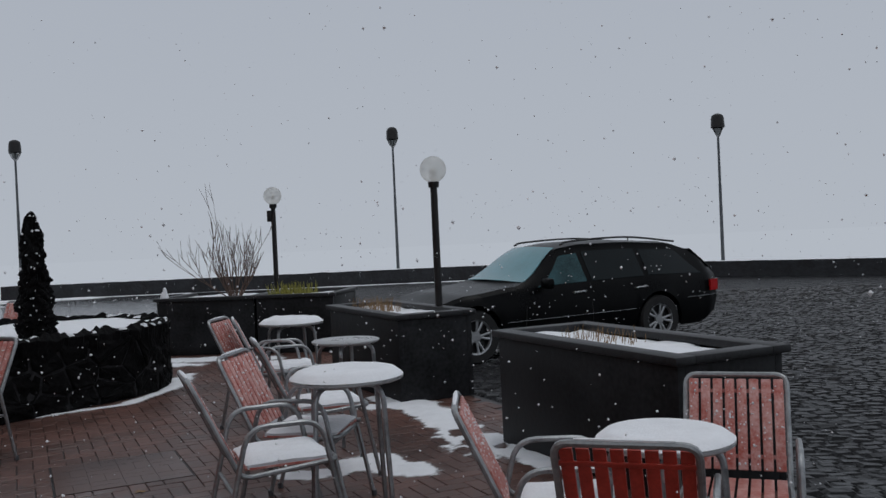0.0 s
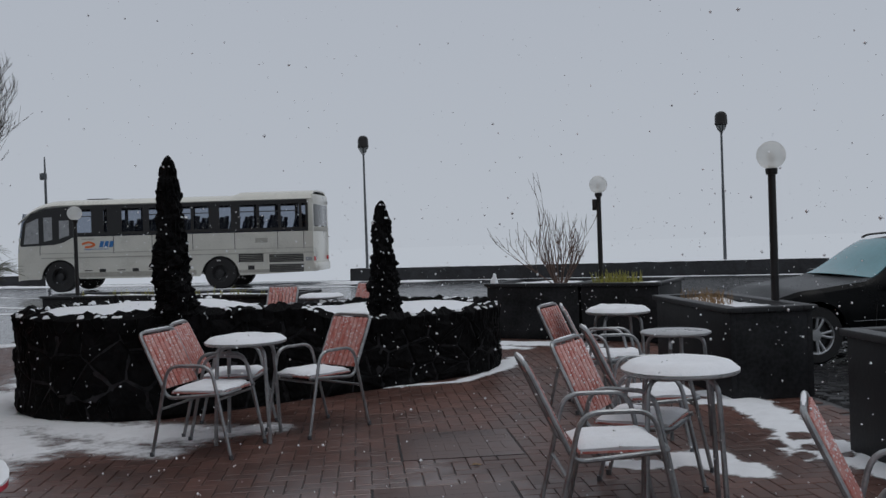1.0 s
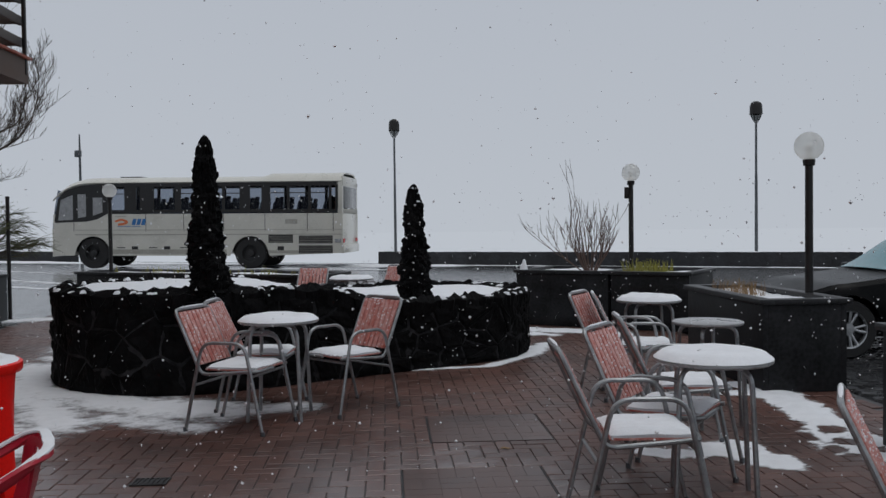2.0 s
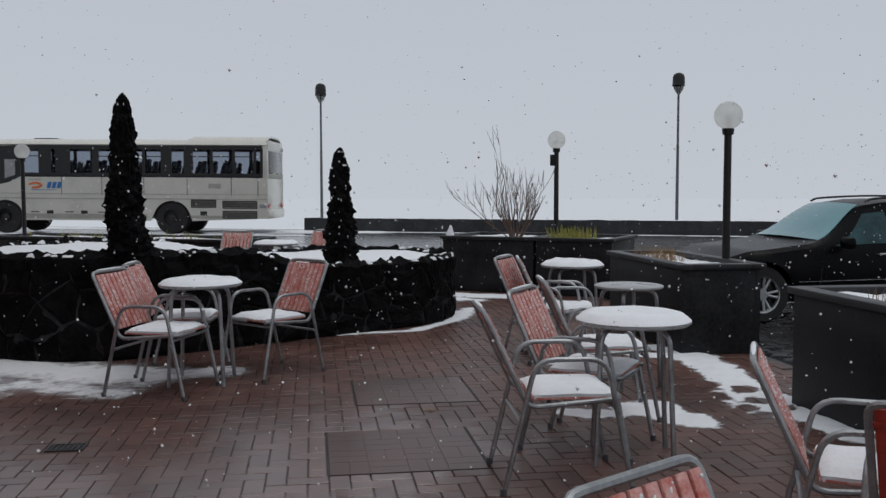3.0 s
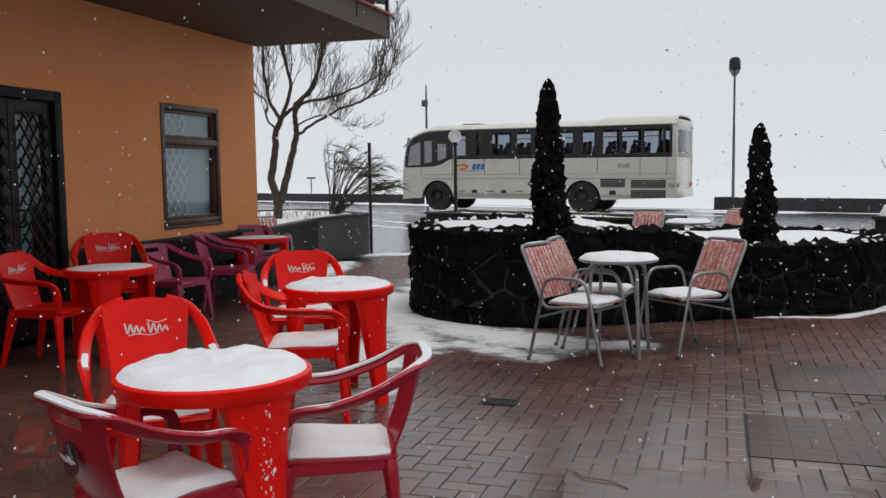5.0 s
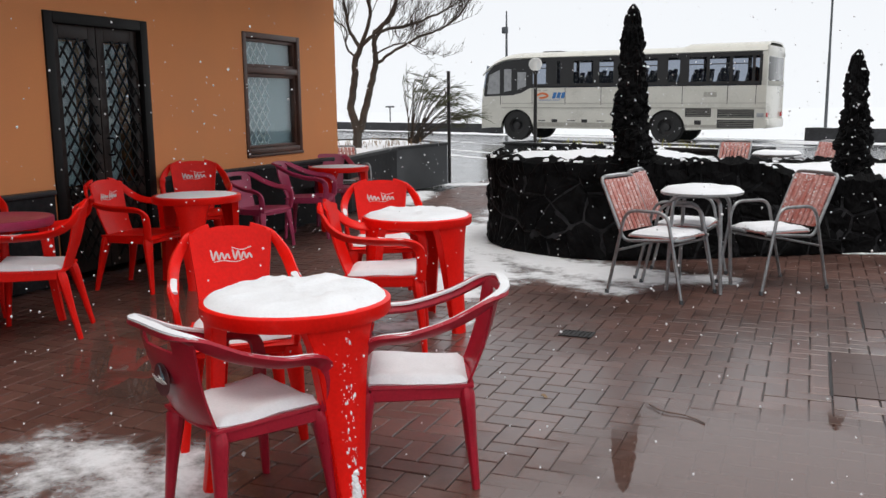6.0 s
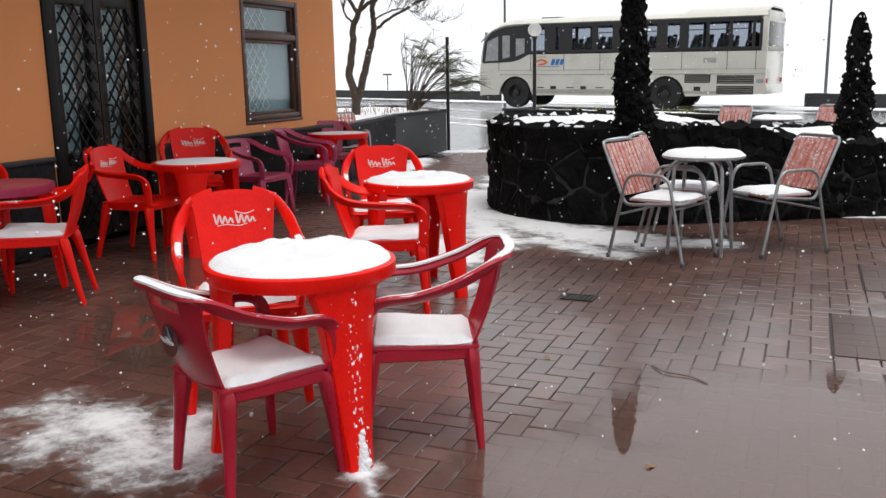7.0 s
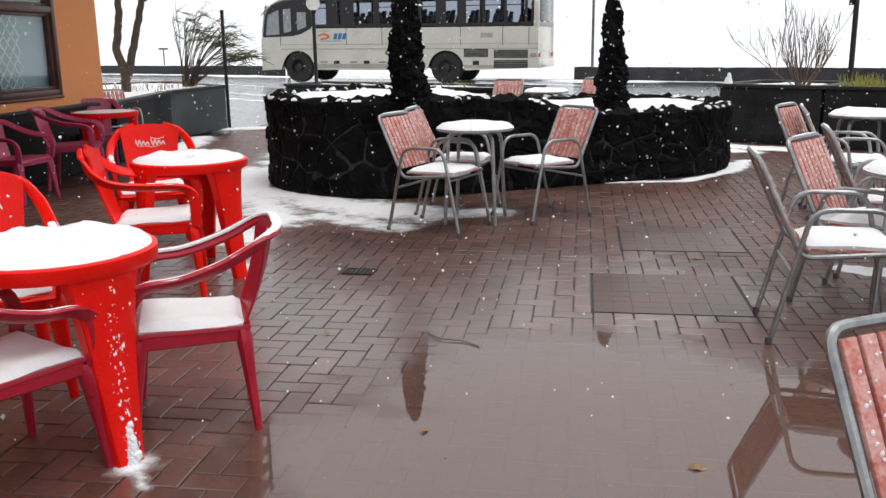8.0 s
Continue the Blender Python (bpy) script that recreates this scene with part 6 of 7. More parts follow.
# ---- trees and shrubs ----
def branch(bm, rnd, p, d, length, r, depth, tips=None, droop=0.0, spread=0.55, kids=3, seg=5, bend=0.25, shrink=0.66):
    r = max(r, 0.0042)
    pts, rad = [p.copy()], [r]
    n = 5
    q, v = p.copy(), d.normalized()
    for i in range(n):
        v = (v + Vector((rnd.uniform(-bend, bend), rnd.uniform(-bend, bend), rnd.uniform(-bend, bend) * 0.6 - droop)) * 0.5).normalized()
        q = q + v * length / n
        pts.append(q.copy())
        rad.append(r * (1 - 0.5 * (i + 1) / n))
    if depth == 0:
        rad[-1] = r * 0.4
    sweep(bm, pts, rad, up=(0.31, 0.2, 0.9), seg=seg)
    if depth > 0:
        for k in range(kids):
            i = n if k == 0 else rnd.randrange(2, n + 1)
            a = rnd.uniform(0, 2 * math.pi)
            side = Vector((math.cos(a), math.sin(a), rnd.uniform(-0.1, 0.5)))
            nd = (v * (1 - spread) + side * spread + Vector((0, 0, 0.12))).normalized()
            branch(bm, rnd, pts[i], nd, length * shrink * rnd.uniform(0.75, 1.15), rad[i] * 0.72, depth - 1, tips, droop, spread, kids, 4 if depth > 2 else 3, bend, shrink)


def bare_tree():
    """Forked trunk, boughs sweeping to one side, and fine upturned twigs; limbs are drawn as (across, depth, height)."""
    tr = thing("bare_tree", pose(-12.0, 8.52, 0.66, 0, 0, 54.9) @ Matrix.Diagonal((0.88, 1, 1, 1)), "leafless tree with two leaning stems in the corner planter", "tree")
    rnd = random.Random(5)

    def limb(name, pts, r0, r1, label="", twigs=0, lengths=(0.3, 0.62)):
        line = spline(pts, 5)
        n = len(line)
        for q in line[2:-1]:
            q.x += rnd.uniform(-0.012, 0.012)
            q.z += rnd.uniform(-0.012, 0.012)
        bm = bmesh.new()
        sweep(bm, line, [0.9 * (r0 + (r1 - r0) * i / (n - 1)) for i in range(n)], up=(0.3, 0.9, 0.2), seg=9)
        for k in range(int(twigs * 1.5)):
            i = rnd.randrange(max(1, n // 4), n)
            d = (line[i] - line[i - 1]).normalized()
            v = d * 0.75 + Vector((rnd.uniform(-0.35, 0.5), rnd.uniform(-0.9, 0.9), rnd.uniform(-0.35, 0.9)))
            branch(bm, rnd, line[i], v, rnd.uniform(*lengths) * 1.12, r1 * 0.6, 2, None, -0.10, 0.42, 4, 4, 0.26, 0.7)
        part(name, bm, "bark", tr, label)

    limb("trunk", [(0, 0, 0), (0.02, 0, 0.2), (0.0, 0, 0.42), (-0.08, 0, 0.69), (0.0, 0.02, 1.14), (0.02, 0.02, 1.42), (0.14, 0.0, 1.7)], 0.10, 0.055, "grey-brown bark")
    limb("trunk", [(0.03, 0, 0.3), (0.12, 0, 0.45), (0.2, 0.02, 0.73), (0.35, 0.04, 1.22), (0.40, 0.05, 1.46), (0.37, 0.05, 1.7), (0.40, 0.05, 1.92)], 0.085, 0.045, "grey-brown bark")
    limb("limb", [(0.10, 0.0, 1.66), (-0.06, 0.1, 1.91), (-0.16, 0.15, 2.36), (-0.18, 0.15, 2.9), (-0.3, 0.2, 3.3)], 0.04, 0.014, "", 13)
    limb("limb", [(0.14, 0.0, 1.7), (0.30, -0.1, 2.15), (0.18, -0.15, 2.7), (0.14, -0.2, 3.1), (0.2, -0.2, 3.5)], 0.042, 0.014, "", 13)
    limb("limb", [(0.02, 0.02, 1.5), (-0.14, 0.0, 1.67), (-0.14, -0.05, 1.93), (-0.36, -0.1, 2.1), (-0.5, -0.1, 2.5)], 0.022, 0.010, "", 9)
    limb("limb", [(0.40, 0.05, 1.9), (0.75, 0.15, 2.2), (0.87, 0.2, 2.64), (0.98, 0.2, 2.9), (1.3, 0.3, 3.2)], 0.042, 0.014, "", 14)
    limb("limb", [(0.16, 0.0, 1.7), (0.5, -0.2, 1.95), (0.8, -0.3, 2.4), (0.9, -0.3, 2.9), (0.95, -0.35, 3.4)], 0.038, 0.013, "", 13)
    limb("limb", [(0.38, 0.05, 1.75), (0.55, 0.1, 1.92), (1.08, 0.2, 2.03), (1.56, 0.3, 2.2), (1.95, 0.3, 2.4), (2.15, 0.3, 2.8)], 0.034, 0.010, "", 17, (0.22, 0.5))
    limb("limb", [(0.42, 0.05, 1.4), (0.67, -0.1, 1.55), (1.16, -0.15, 1.8), (1.56, -0.2, 1.92), (1.93, -0.25, 2.15), (2.17, -0.25, 2.56), (2.24, -0.25, 2.95)], 0.030, 0.008, "", 20, (0.2, 0.45))
    limb("limb", [(0.4, 0.05, 1.55), (0.7, 0.3, 1.7), (1.0, 0.5, 1.75), (1.3, 0.6, 1.68)], 0.018, 0.007, "", 9, (0.25, 0.5))


bare_tree()


def broom_bush():
    """Stems bent over by the wind, each a plume of fine needles."""
    bs = thing("broom_bush", pose(-12.55, 10.15, 0.66), "windswept broom bush leaning over the snowy planter", "bush")
    rnd = random.Random(8)
    wood, green = bmesh.new(), bmesh.new()
    lee, away = Vector((0.73, 0.68, 0)), Vector((-0.68, 0.73, 0))
    for _ in range(44):
        lean, reach = radians(rnd.uniform(-6, 66)), rnd.uniform(0.75, 1.3)
        side = rnd.gauss(0, 0.2)
        foot = Vector((rnd.uniform(-0.05, 0.05), rnd.uniform(-0.05, 0.05), 0))
        tip = lee * math.sin(lean) * reach + away * side + Vector((0, 0, math.cos(lean) * reach))
        line = spline([foot, foot + tip * 0.3 + Vector((0, 0, 0.07)), tip * 0.68 + Vector((0, 0, 0.08)), tip, tip + lee * rnd.uniform(0.05, 0.16) + Vector((0, 0, rnd.uniform(-0.05, 0.05)))], 5)
        n = len(line)
        sweep(wood, line, [0.011 - 0.0085 * i / (n - 1) for i in range(n)], seg=4)
        for i in range(n // 2, n):
            d = (line[i] - line[i - 1]).normalized()
            for _ in range(2):
                v = d * 0.85 + lee * 0.3 + Vector((rnd.gauss(0, 0.2), rnd.gauss(0, 0.2), rnd.gauss(0, 0.2)))
                k = rnd.uniform(0.10, 0.24)
                sweep(green, [line[i], line[i] + v * k * 0.5, line[i] + v * k + Vector((0, 0, -0.1 * k))], [0.004, 0.0034, 0.002], seg=3)
    part("stem", wood, "bark", bs)
    part("foliage", green, "needle", bs, "fine olive-green needles")


broom_bush()


def bare_shrub():
    sh = thing("bare_shrub", pose(-2.98, 12.5, 0.70) @ Matrix.Diagonal((1.1, 1.1, 1.08, 1)), "leafless reddish shrub with thin upright twigs in a planter", "shrub")
    rnd = random.Random(13)
    bm = bmesh.new()
    for k in range(19):
        a = 2 * math.pi * k / 19
        lean = rnd.uniform(0.25, 1.0)
        d = Vector((math.cos(a) * lean, math.sin(a) * lean * 0.7, rnd.uniform(0.45, 0.95)))
        branch(bm, rnd, Vector((math.cos(a) * 0.05, math.sin(a) * 0.05, 0)), d, rnd.uniform(0.36, 0.62), 0.010, 2, None, -0.10, 0.32, 3, 4, 0.2, 0.66)
    for x, reach in ((-0.16, 0.82), (-0.30, 0.66), (-0.05, 0.6)):
        branch(bm, rnd, Vector((x * 0.2, 0, 0)), Vector((x, 0, 1)), reach, 0.011, 2, None, -0.1, 0.22, 2, 4, 0.15, 0.58)
    part("twig", bm, "twig", sh)["kind"] = "stuff"


bare_shrub()
bm = bmesh.new()
blob(bm, (0, 0, 0), 0.06, 0.055, 0.10, 3, 0.1, 14, 5)
blob(bm, (0.012, 0, 0.085), 0.032, 0.03, 0.06, 5, 0.1, 12, 5)
solid("snow_lump", bm, "snow", "small upright lump of snow on the planter corner", "snow", m=pose(-3.86, 12.14, 0.778))


# ---- snow lying on the ground ----
def snow_material():
    m = M["snow"].copy()
    m.name = "ground_snow"
    n, l = m.node_tree.nodes, m.node_tree.links
    out = n["Material Output"]
    bsdf = n["Principled BSDF"]
    at = n.new("ShaderNodeAttribute")
    at.attribute_name = "cover"
    nz = n.new("ShaderNodeTexNoise")
    nz.inputs["Scale"].default_value, nz.inputs["Detail"].default_value = 14, 8
    nz.inputs["Roughness"].default_value = 0.7
    tc = n.new("ShaderNodeTexCoord")
    l.new(tc.outputs["Object"], nz.inputs["Vector"])
    add = n.new("ShaderNodeMath")
    add.operation = "MULTIPLY_ADD"
    add.inputs[1].default_value = 1.1
    l.new(nz.outputs["Fac"], add.inputs[0])
    l.new(at.outputs["Fac"], add.inputs[2])
    mr = n.new("ShaderNodeMapRange")
    mr.interpolation_type = "SMOOTHSTEP"
    mr.inputs["From Min"].default_value, mr.inputs["From Max"].default_value = 0.62, 1.4
    l.new(add.outputs[0], mr.inputs["Value"])
    mix, tr = n.new("ShaderNodeMixShader"), n.new("ShaderNodeBsdfTransparent")
    l.new(mr.outputs[0], mix.inputs[0])
    l.new(tr.outputs[0], mix.inputs[1])
    l.new(bsdf.outputs[0], mix.inputs[2])
    l.new(mix.outputs[0], out.inputs["Surface"])
    return m


M["ground_snow"] = snow_material()


def seg_dist(p, a, b):
    ab = b - a
    t = max(0.0, min(1.0, (p - a).dot(ab) / max(1e-9, ab.length_squared)))
    return (p - a - ab * t).length


def ground_snow(strokes, step, depth, seed, z0=0.001, soft=0.3, label="thin melting snow on the paving", holes=()):
    """Snow along soft strokes (ax, ay, bx, by, half width, amount), thinning to a ragged edge."""
    S = [(Vector(s[:2]), Vector(s[2:4]), s[4], s[5]) for s in strokes]
    x0 = min(min(a.x, b.x) - w * 1.5 for a, b, w, k in S)
    x1 = max(max(a.x, b.x) + w * 1.5 for a, b, w, k in S)
    y0 = min(min(a.y, b.y) - w * 1.5 for a, b, w, k in S)
    y1 = max(max(a.y, b.y) + w * 1.5 for a, b, w, k in S)
    nx, ny = int((x1 - x0) / step) + 1, int((y1 - y0) / step) + 1
    val = {}
    for i in range(nx + 1):
        for j in range(ny + 1):
            p = Vector((x0 + i * step, y0 + j * step))
            f = max(k - seg_dist(p, a, b) / w for a, b, w, k in S)
            f += 0.42 * noise.noise((p.x * 1.6, p.y * 1.6, seed)) + 0.36 * noise.noise((p.x * 4.5, p.y * 4.5, seed + 3)) + 0.26 * noise.noise((p.x * 11, p.y * 11, seed + 5)) + 0.14 * noise.noise((p.x * 29, p.y * 29, seed + 6))
            for hx, hy, hr in holes:
                f = min(f, (math.hypot(p.x - hx, (p.y - hy) * 0.7) / (hr * 1.3) - 1) * 0.8 + 0.3 * noise.noise((p.x * 14, p.y * 14, seed)))
            val[i, j] = f
    verts, faces, cover, idx = [], [], [], {}

    def vert(i, j):
        if (i, j) not in idx:
            f = val[i, j]
            c = max(0.0, min(1.0, 0.5 + f / soft * 0.5))
            idx[i, j] = len(verts)
            h = depth * max(0.0, min(1.0, f * 1.6)) * (1 + 0.4 * noise.noise((i * step * 8, j * step * 8, seed)))
            verts.append((x0 + i * step, y0 + j * step, z0 + h))
            cover.append(c)
        return idx[i, j]

    for i in range(nx):
        for j in range(ny):
            c = ((i, j), (i + 1, j), (i + 1, j + 1), (i, j + 1))
            if max(val[k] for k in c) > -soft:
                faces.append([vert(*k) for k in c])
    me = bpy.data.meshes.new("snow_patch")
    me.from_pydata(verts, [], faces)
    at = me.attributes.new("cover", "FLOAT", "POINT")
    at.data.foreach_set("value", cover)
    me.materials.append(M["ground_snow"])
    me.shade_smooth()
    return tagged(new("snow_patch", me), label, "snow", "snow patches", "stuff")


# round the lava planter
ground_snow([(-7.5, 6.9, -6.6, 5.98, 0.40, 0.7), (-6.6, 5.9, -5.3, 5.68, 0.44, 0.72), (-5.3, 5.6, -4.35, 5.62, 0.42, 0.68), (-4.3, 5.5, -3.9, 6.0, 0.26, 0.45), (-5.0, 5.2, -4.2, 5.15, 0.3, 0.35)], 0.05, 0.010, 1, soft=0.65)
ground_snow([(-3.75, 7.9, -3.15, 8.35, 0.08, 0.5), (-3.1, 8.4, -2.92, 9.2, 0.10, 0.55), (-2.95, 9.2, -3.0, 10.2, 0.16, 0.7)], 0.04, 0.010, 2)
ground_snow([(-4.3, 11.7, -2.4, 11.4, 0.25, 0.9), (-3.6, 11.1, -3.1, 11.0, 0.2, 0.6)], 0.06, 0.015, 3)
ground_snow([(-8.2, 8.2, -7.4, 7.3, 0.5, 0.6), (-11.0, 9.1, -9.5, 7.2, 0.3, 0.6), (-11.6, 10.5, -10.6, 11.3, 0.35, 0.7)], 0.08, 0.01, 4, soft=0.5)
# along the slab planters, among the chairs
PRINTS = [(0.04, 6.54, 0.075), (0.25, 6.6, 0.07), (0.10, 6.2, 0.06), (0.04, 5.97, 0.055), (0.30, 6.05, 0.04)]
ground_snow([(-0.62, 8.15, -0.2, 7.4, 0.26, 0.7), (-0.2, 7.35, 0.12, 6.6, 0.26, 0.75), (0.15, 6.5, 0.3, 6.0, 0.34, 0.8), (0.3, 6.0, 0.62, 5.6, 0.26, 0.75), (0.6, 5.6, 0.95, 5.1, 0.2, 0.6), (-1.0, 7.9, -0.7, 7.7, 0.2, 0.5)], 0.03, 0.02, 5, soft=0.12, label="wet snow on the paving before the planters", holes=PRINTS)
ground_snow([(-0.62, 5.72, -0.25, 5.5, 0.2, 0.75), (-1.05, 5.5, -0.75, 5.55, 0.16, 0.5), (-0.55, 5.95, -0.4, 5.75, 0.14, 0.55), (-1.5, 7.2, -1.1, 6.9, 0.25, 0.6)], 0.03, 0.015, 6, soft=0.15)
# between the red tables
ground_snow([(-5.6, 4.6, -4.9, 4.2, 0.35, 0.6), (-5.2, 4.9, -6.6, 5.9, 0.4, 0.55), (-4.6, 3.0, -4.3, 3.6, 0.25, 0.35)], 0.06, 0.008, 7, soft=0.5)
ground_snow([(-3.6, 1.05, -3.2, 1.0, 0.32, 0.40), (-3.45, 1.35, -3.1, 1.12, 0.2, 0.42), (-4.0, 0.95, -3.6, 0.8, 0.4, 0.05)], 0.03, 0.004, 8, soft=0.7)
ground_snow([(-2.53, 1.51, -2.52, 1.50, 0.09, 0.55), (-2.5, 1.5, -2.36, 1.42, 0.05, 0.2)], 0.01, 0.012, 9, soft=0.6, label="small heap of snow at a table leg")
# along the road
ground_snow([(-33, 29.6, -12, 29.3, 0.7, 1.0), (-22, 28.4, -12.5, 28.2, 0.35, 0.7), (-20, 26.0, -13, 26.3, 0.22, 0.8), (-24, 25.0, -20, 25.3, 0.2, 0.7), (-46, 30.5, -32, 30.2, 0.6, 0.9)], 0.3, 0.03, 10, -0.028, 0.5, "slushy snow along the road")
ground_snow([(-40, 24, -14, 17, 0.25, 0.5), (-40, 27, -16, 20.5, 0.2, 0.5), (-36, 21, -13, 15.4, 0.25, 0.6), (-12, 19, 2, 20, 0.15, 0.5), (-13, 29.7, 1, 29.6, 0.3, 0.8)], 0.3, 0.01, 11, -0.028, 0.6, "slush streaks on the wet road")


# ---- covers, puddles, paving ----
def cover_plate(x, n, w, l, label):
    pl = thing("access_cover", SITE, label, "cover", "access covers")
    lid = part("lid", B(((l - 0.016, w - 0.016, 0.02), (x, -n, -0.0135)), bevel=0.002), "plate", pl)
    shared = None
    for i in range(4):
        for j in range(8):
            cell, half = j // 2, (j % 2 - 0.5) * 0.1005
            flat = (i + cell) % 2
            at = pose(x + (i - 1.5) * 0.201 + (0 if flat else half), -n + (cell - 1.5) * 0.201 + (half if flat else 0), -0.005, 0, 0, 0 if flat else 90)
            if shared is None:
                ob = part("paver", B(((0.1986, 0.0982, 0.012), (0, 0, 0))), "plate", lid, m=at)
                shared = ob.data
            else:
                ob = new("paver", shared)
                ob.parent = lid
                ob.matrix_basis = at
    part("frame", B(((l + 0.008, 0.006, 0.03), (x, -n - w / 2, -0.0175)), ((l + 0.008, 0.006, 0.03), (x, -n + w / 2, -0.0175)), ((0.006, w - 0.008, 0.03), (x - l / 2, -n, -0.0175)), ((0.006, w - 0.008, 0.03), (x + l / 2, -n, -0.0175))), "black", pl, smooth=False)


def site(x, y):
    d = Vector((x, y, 0)) - P0
    return d.dot(U), d.dot(NRM)


PLATES = [(-1.0275, 6.1475, 0.82, 0.82), (0.4075, 6.3525, 0.82, 0.82)]
cover_plate(PLATES[0][0], PLATES[0][1], PLATES[0][2], PLATES[0][3], "wet rectangular paved access cover, flush with the patio")
cover_plate(PLATES[1][0], PLATES[1][1], PLATES[1][2], PLATES[1][3], "second wet access cover, flush with the patio")


def puddles():
    """A film of water over the low part of the patio, with an uneven shore."""
    step = 0.025
    verts, faces, deep = [], [], []

    def depth(a, n):
        p = SITE @ Vector((a, -n, 0))
        f = 0.9 - seg_dist(p.xy, Vector((-0.6, 3.05)), Vector((-1.75, 2.75))) / 1.05
        f = max(f, 0.9 - seg_dist(p.xy, Vector((-0.2, 2.3)), Vector((-1.6, 2.1))) / 1.0)
        f = max(f, 0.5 - seg_dist(p.xy, Vector((-4.5, 1.6)), Vector((-6.5, 3.0))) / 1.2)
        return f + 0.25 * noise.noise((p.x * 1.3, p.y * 1.3, 4)) + 0.16 * noise.noise((p.x * 4, p.y * 4, 7)) + 0.12 * noise.noise((p.x * 13, p.y * 13, 2))

    x0, y0, nx, ny = -4.6, 0.3, 264, 320
    val = {(i, j): depth(x0 + i * step, y0 + j * step) for i in range(nx + 1) for j in range(ny + 1)}
    idx = {}
    for i in range(nx):
        for j in range(ny):
            c = ((i, j), (i + 1, j), (i + 1, j + 1), (i, j + 1))
            if min(val[k] for k in c) > 0:
                f = []
                for k in c:
                    if k not in idx:
                        idx[k] = len(verts)
                        deep.append(max(0.0, val[k]))
                        verts.append((x0 + k[0] * step, -(y0 + k[1] * step), 0.0012))
                    f.append(idx[k])
                faces.append(f[::-1])
    me = bpy.data.meshes.new("puddle")
    me.from_pydata(verts, [], faces)
    me.attributes.new("depth", "FLOAT", "POINT").data.foreach_set("value", deep)
    me.materials.append(M["water"])
    ob = new("puddle", me)
    ob.matrix_basis = SITE
    ob.visible_shadow = False
    tagged(ob, "shallow murky meltwater puddle on the paving", "puddle", kind="stuff")


puddles()


def paving():
    """Blocks in a square herringbone; those of the nearest stretch are objects of their own."""
    L, g = 0.205, 0.0058
    rnd = random.Random(2)
    verts, faces = [], []
    near = 0
    shared = {}

    def block(sx, sy):
        b, t = (sx - g) / 2, (sy - g) / 2
        e = 0.0035
        v = [(-b, -t, -0.012), (b, -t, -0.012), (b, t, -0.012), (-b, t, -0.012), (-b, -t, -0.003), (b, -t, -0.003), (b, t, -0.003), (-b, t, -0.003),
             (-b + e, -t + e, 0), (b - e, -t + e, 0), (b - e, t - e, 0), (-b + e, t - e, 0)]
        f = [(8, 9, 10, 11)]
        for o in (0, 4):
            for k in range(4):
                f.append((o + k, o + (k + 1) % 4, o + 4 + (k + 1) % 4, o + 4 + k))
        return v, f

    for key in ((L, L / 2), (L / 2, L)):
        v, f = block(*key)
        me = bpy.data.meshes.new("paver")
        me.from_pydata(v, [], f)
        me.materials.append(M["paver"])
        shared[key] = me
    H = L / 2
    for i in range(-104, 96):
        for j in range(1, 92):
            kind = (i - j) % 4
            if kind == 0:
                sx, sy, x, y = L, H, (i + 1) * H, (j + 0.5) * H
            elif kind == 2:
                sx, sy, x, y = H, L, (i + 0.5) * H, j * H
            else:
                continue
            # blocks that meet a cover are cut along its edge
            pieces = [(x - sx / 2, x + sx / 2, y - sy / 2, y + sy / 2)]
            for pa, pn, pw, pl in PLATES:
                l, r, lo, hi = pa - pl / 2 - 0.004, pa + pl / 2 + 0.004, pn - pw / 2 - 0.004, pn + pw / 2 + 0.004
                kept = []
                for xa, xb, ya, yb in pieces:
                    if xb <= l or xa >= r or yb <= lo or ya >= hi:
                        kept.append((xa, xb, ya, yb))
                        continue
                    kept += [q for q in ((xa, l, ya, yb), (r, xb, ya, yb), (max(xa, l), min(xb, r), ya, lo), (max(xa, l), min(xb, r), hi, yb)) if q[1] - q[0] > 0.02 and q[3] - q[2] > 0.02]
                pieces = kept
            if len(pieces) != 1 or pieces[0][1] - pieces[0][0] < sx - 0.001 or pieces[0][3] - pieces[0][2] < sy - 0.001:
                for xa, xb, ya, yb in pieces:
                    v, f = block(xb - xa, yb - ya)
                    o = len(verts)
                    verts.extend(((xa + xb) / 2 + p[0], -((ya + yb) / 2 + p[1]), p[2]) for p in v)
                    faces.extend(tuple(o + k for k in q[::-1]) for q in f)
                continue
            z = rnd.uniform(-0.003, 0.0)
            tx, ty = rnd.uniform(-0.012, 0.012), rnd.uniform(-0.012, 0.012)
            if -3.9 < x < -1.5 and 3.7 < y < 7.0 and near < 300:
                ob = new("paver", shared[sx, sy])
                ob.parent = patio
                ob.matrix_basis = pose(x, -y, z, math.degrees(tx) * 0.5, math.degrees(ty) * 0.5, rnd.uniform(-0.9, 0.9))
                near += 1
                continue
            v, f = block(sx, sy)
            o = len(verts)
            verts.extend((x + p[0], -(y + p[1]), p[2] + z + p[0] * tx * 0.5 + p[1] * ty * 0.5) for p in v)
            faces.extend(tuple(o + k for k in q[::-1]) for q in f)
    me = bpy.data.meshes.new("pavers")
    me.from_pydata(verts, [], faces)
    me.materials.append(M["paver_far"])
    ob = new("pavers", me)
    ob.parent = patio
    tagged(ob, "wet red-brown concrete blocks in herringbone", kind="stuff")


paving()


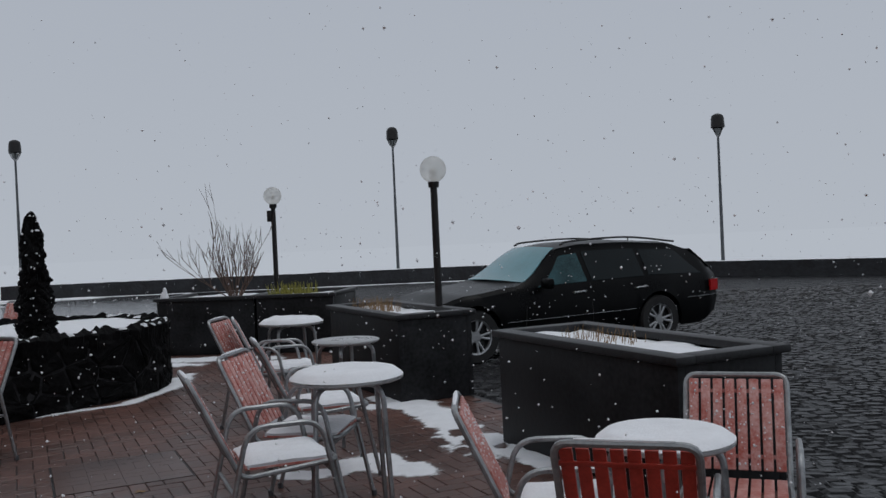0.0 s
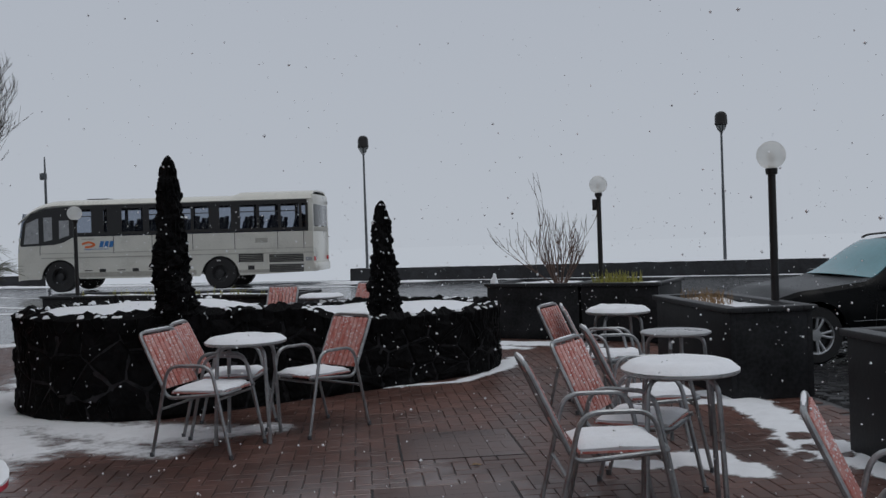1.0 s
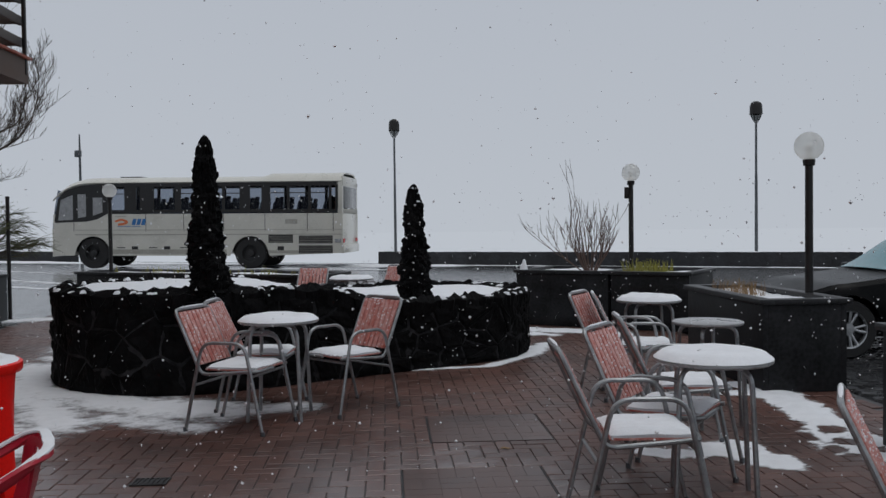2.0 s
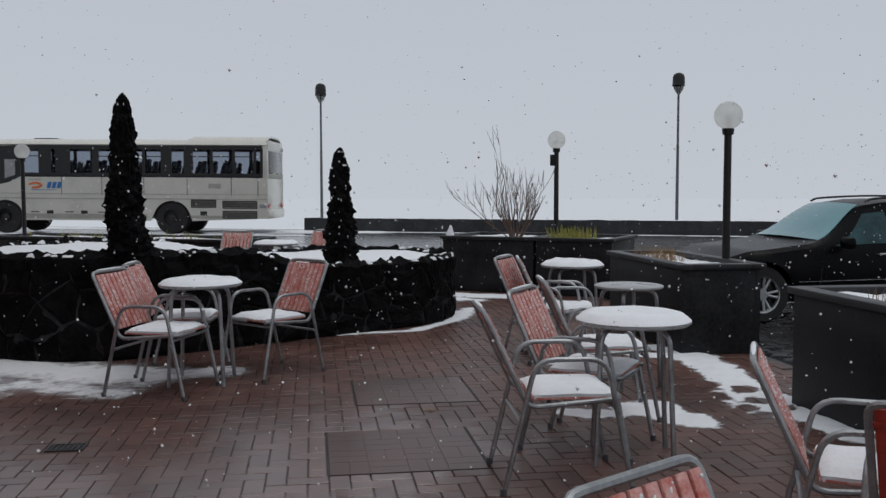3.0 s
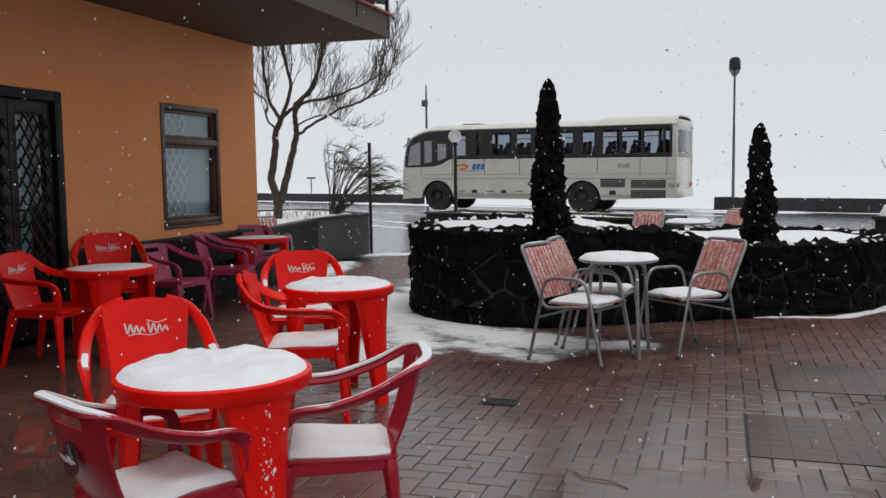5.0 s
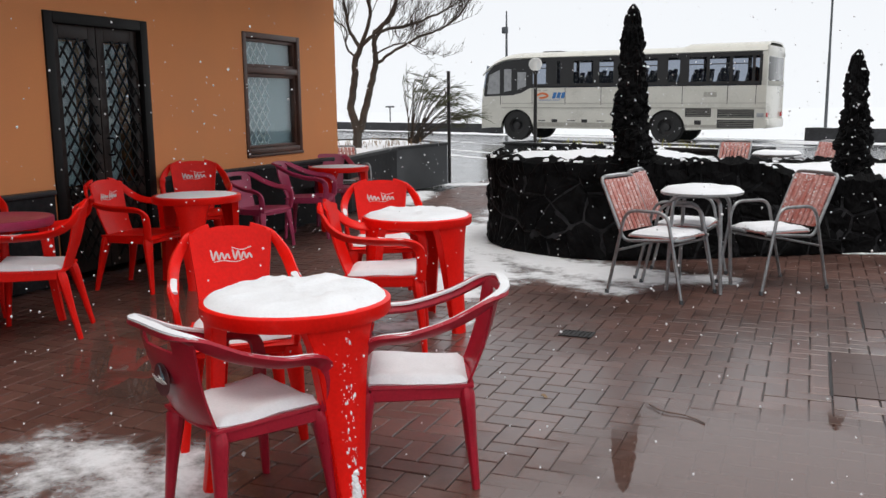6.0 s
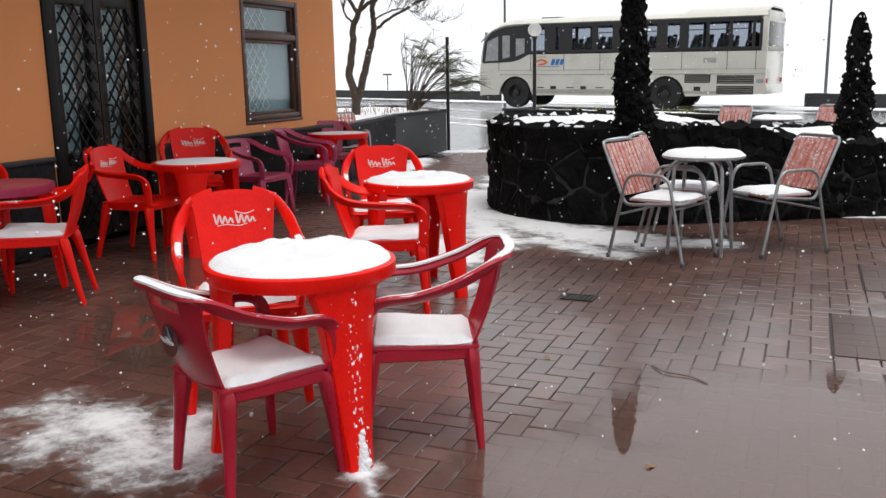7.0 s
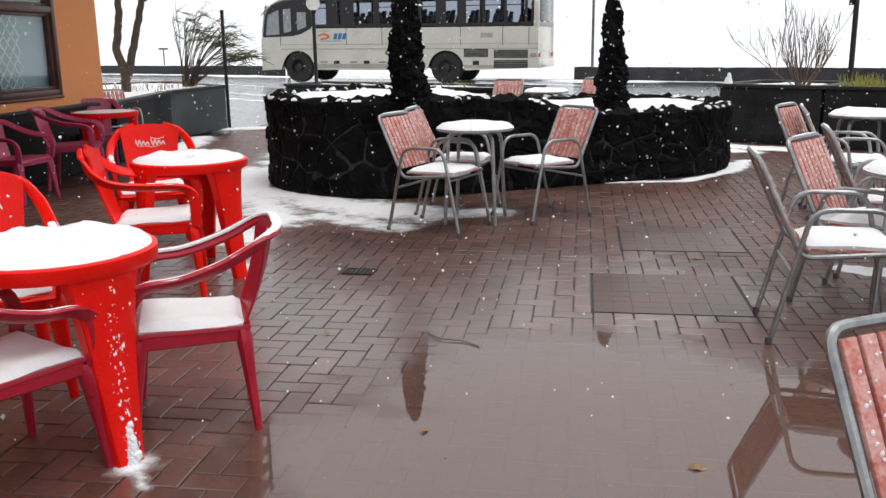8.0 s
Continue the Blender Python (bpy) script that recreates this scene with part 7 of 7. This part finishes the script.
# a small drain, a fallen twig and scraps on the paving
dr = thing("drain", pose(-3.55, 3.93, 0.0, 0, 0, 25), "small dark iron drain grate in the paving", "drain")
part("frame", B(((0.20, 0.012, 0.012), (0, 0.064, 0)), ((0.20, 0.012, 0.012), (0, -0.064, 0)), ((0.012, 0.116, 0.012), (0.094, 0, 0)), ((0.012, 0.116, 0.012), (-0.094, 0, 0))), "iron", dr, smooth=False)
# black plate at paving level, painted as the shade below the bars
part("pit", B(((0.175, 0.115, 0.004), (0, 0, 0.0))), "black", dr, smooth=False)
for k in range(6):
    part("bar", B(((0.010, 0.116, 0.010), (-0.07 + k * 0.028, 0, 0.002))), "iron", dr, smooth=False)
solid("fallen_twig", sweep(bmesh.new(), spline([(-2.48, 3.16, 0.006), (-2.38, 3.12, 0.01), (-2.27, 3.15, 0.007), (-2.17, 3.13, 0.005)], 5), 0.003, seg=5), "twig", "thin pale twig lying on the wet paving", "twig")
for x, y, a, k in ((-0.93, 2.5, 20, 0.03), (-1.85, 2.25, 70, 0.022), (-2.9, 2.9, 10, 0.018), (-1.9, 5.3, 40, 0.03)):
    bm = bmesh.new()
    surf(bm, lambda u, v: ((u - 0.5) * 2 * k, (v - 0.5) * k * math.sin(math.pi * (0.1 + 0.8 * u)), 0.005 + 0.004 * math.sin(u * 5) + 0.004 * v), 6, 4, 0.0012)
    solid("fallen_leaf", bm, "dry", "small brown dead leaf on the wet paving", "leaf", "dead leaves", m=pose(x, y, 0, 0, 0, a))


def snowfall():
    """Single flakes hanging in the air over the patio and the road."""
    rnd = random.Random(77)
    verts, faces = [], []
    eye = Vector((-0.1, -0.1, 1.4))
    n = 0
    while n < 4600:
        az, el = math.radians(rnd.uniform(-32, 80)), math.radians(rnd.uniform(-26, 22))
        if el > 0.05 and rnd.random() < 0.6:
            continue
        d = 2.6 + 12.0 * rnd.random() ** 0.8
        p = eye + Vector((-math.sin(az) * math.cos(el), math.cos(az) * math.cos(el), math.sin(el))) * d
        if p.z < 0.05 or (p - P0).dot(NRM) < 0.3:
            continue
        r = rnd.uniform(0.0018, 0.0058) * (1.6 if rnd.random() < 0.06 else 1)
        o = len(verts)
        q = [Vector((rnd.uniform(0.7, 1.3) * r, 0, 0)), Vector((-r, 0, 0)), Vector((0, rnd.uniform(0.7, 1.3) * r, 0)), Vector((0, -r, 0)), Vector((0, 0, r)), Vector((0, 0, -r * rnd.uniform(0.7, 1.5)))]
        verts.extend(p + k for k in q)
        faces.extend((o + a, o + b, o + c) for a, b, c in ((0, 2, 4), (2, 1, 4), (1, 3, 4), (3, 0, 4), (2, 0, 5), (1, 2, 5), (3, 1, 5), (0, 3, 5)))
        n += 1
    me = bpy.data.meshes.new("snowflake")
    me.from_pydata(verts, [], faces)
    me.materials.append(M["snow"])
    tagged(new("snowflake", me), "white snowflakes falling through the air", "snow", kind="stuff")


snowfall()
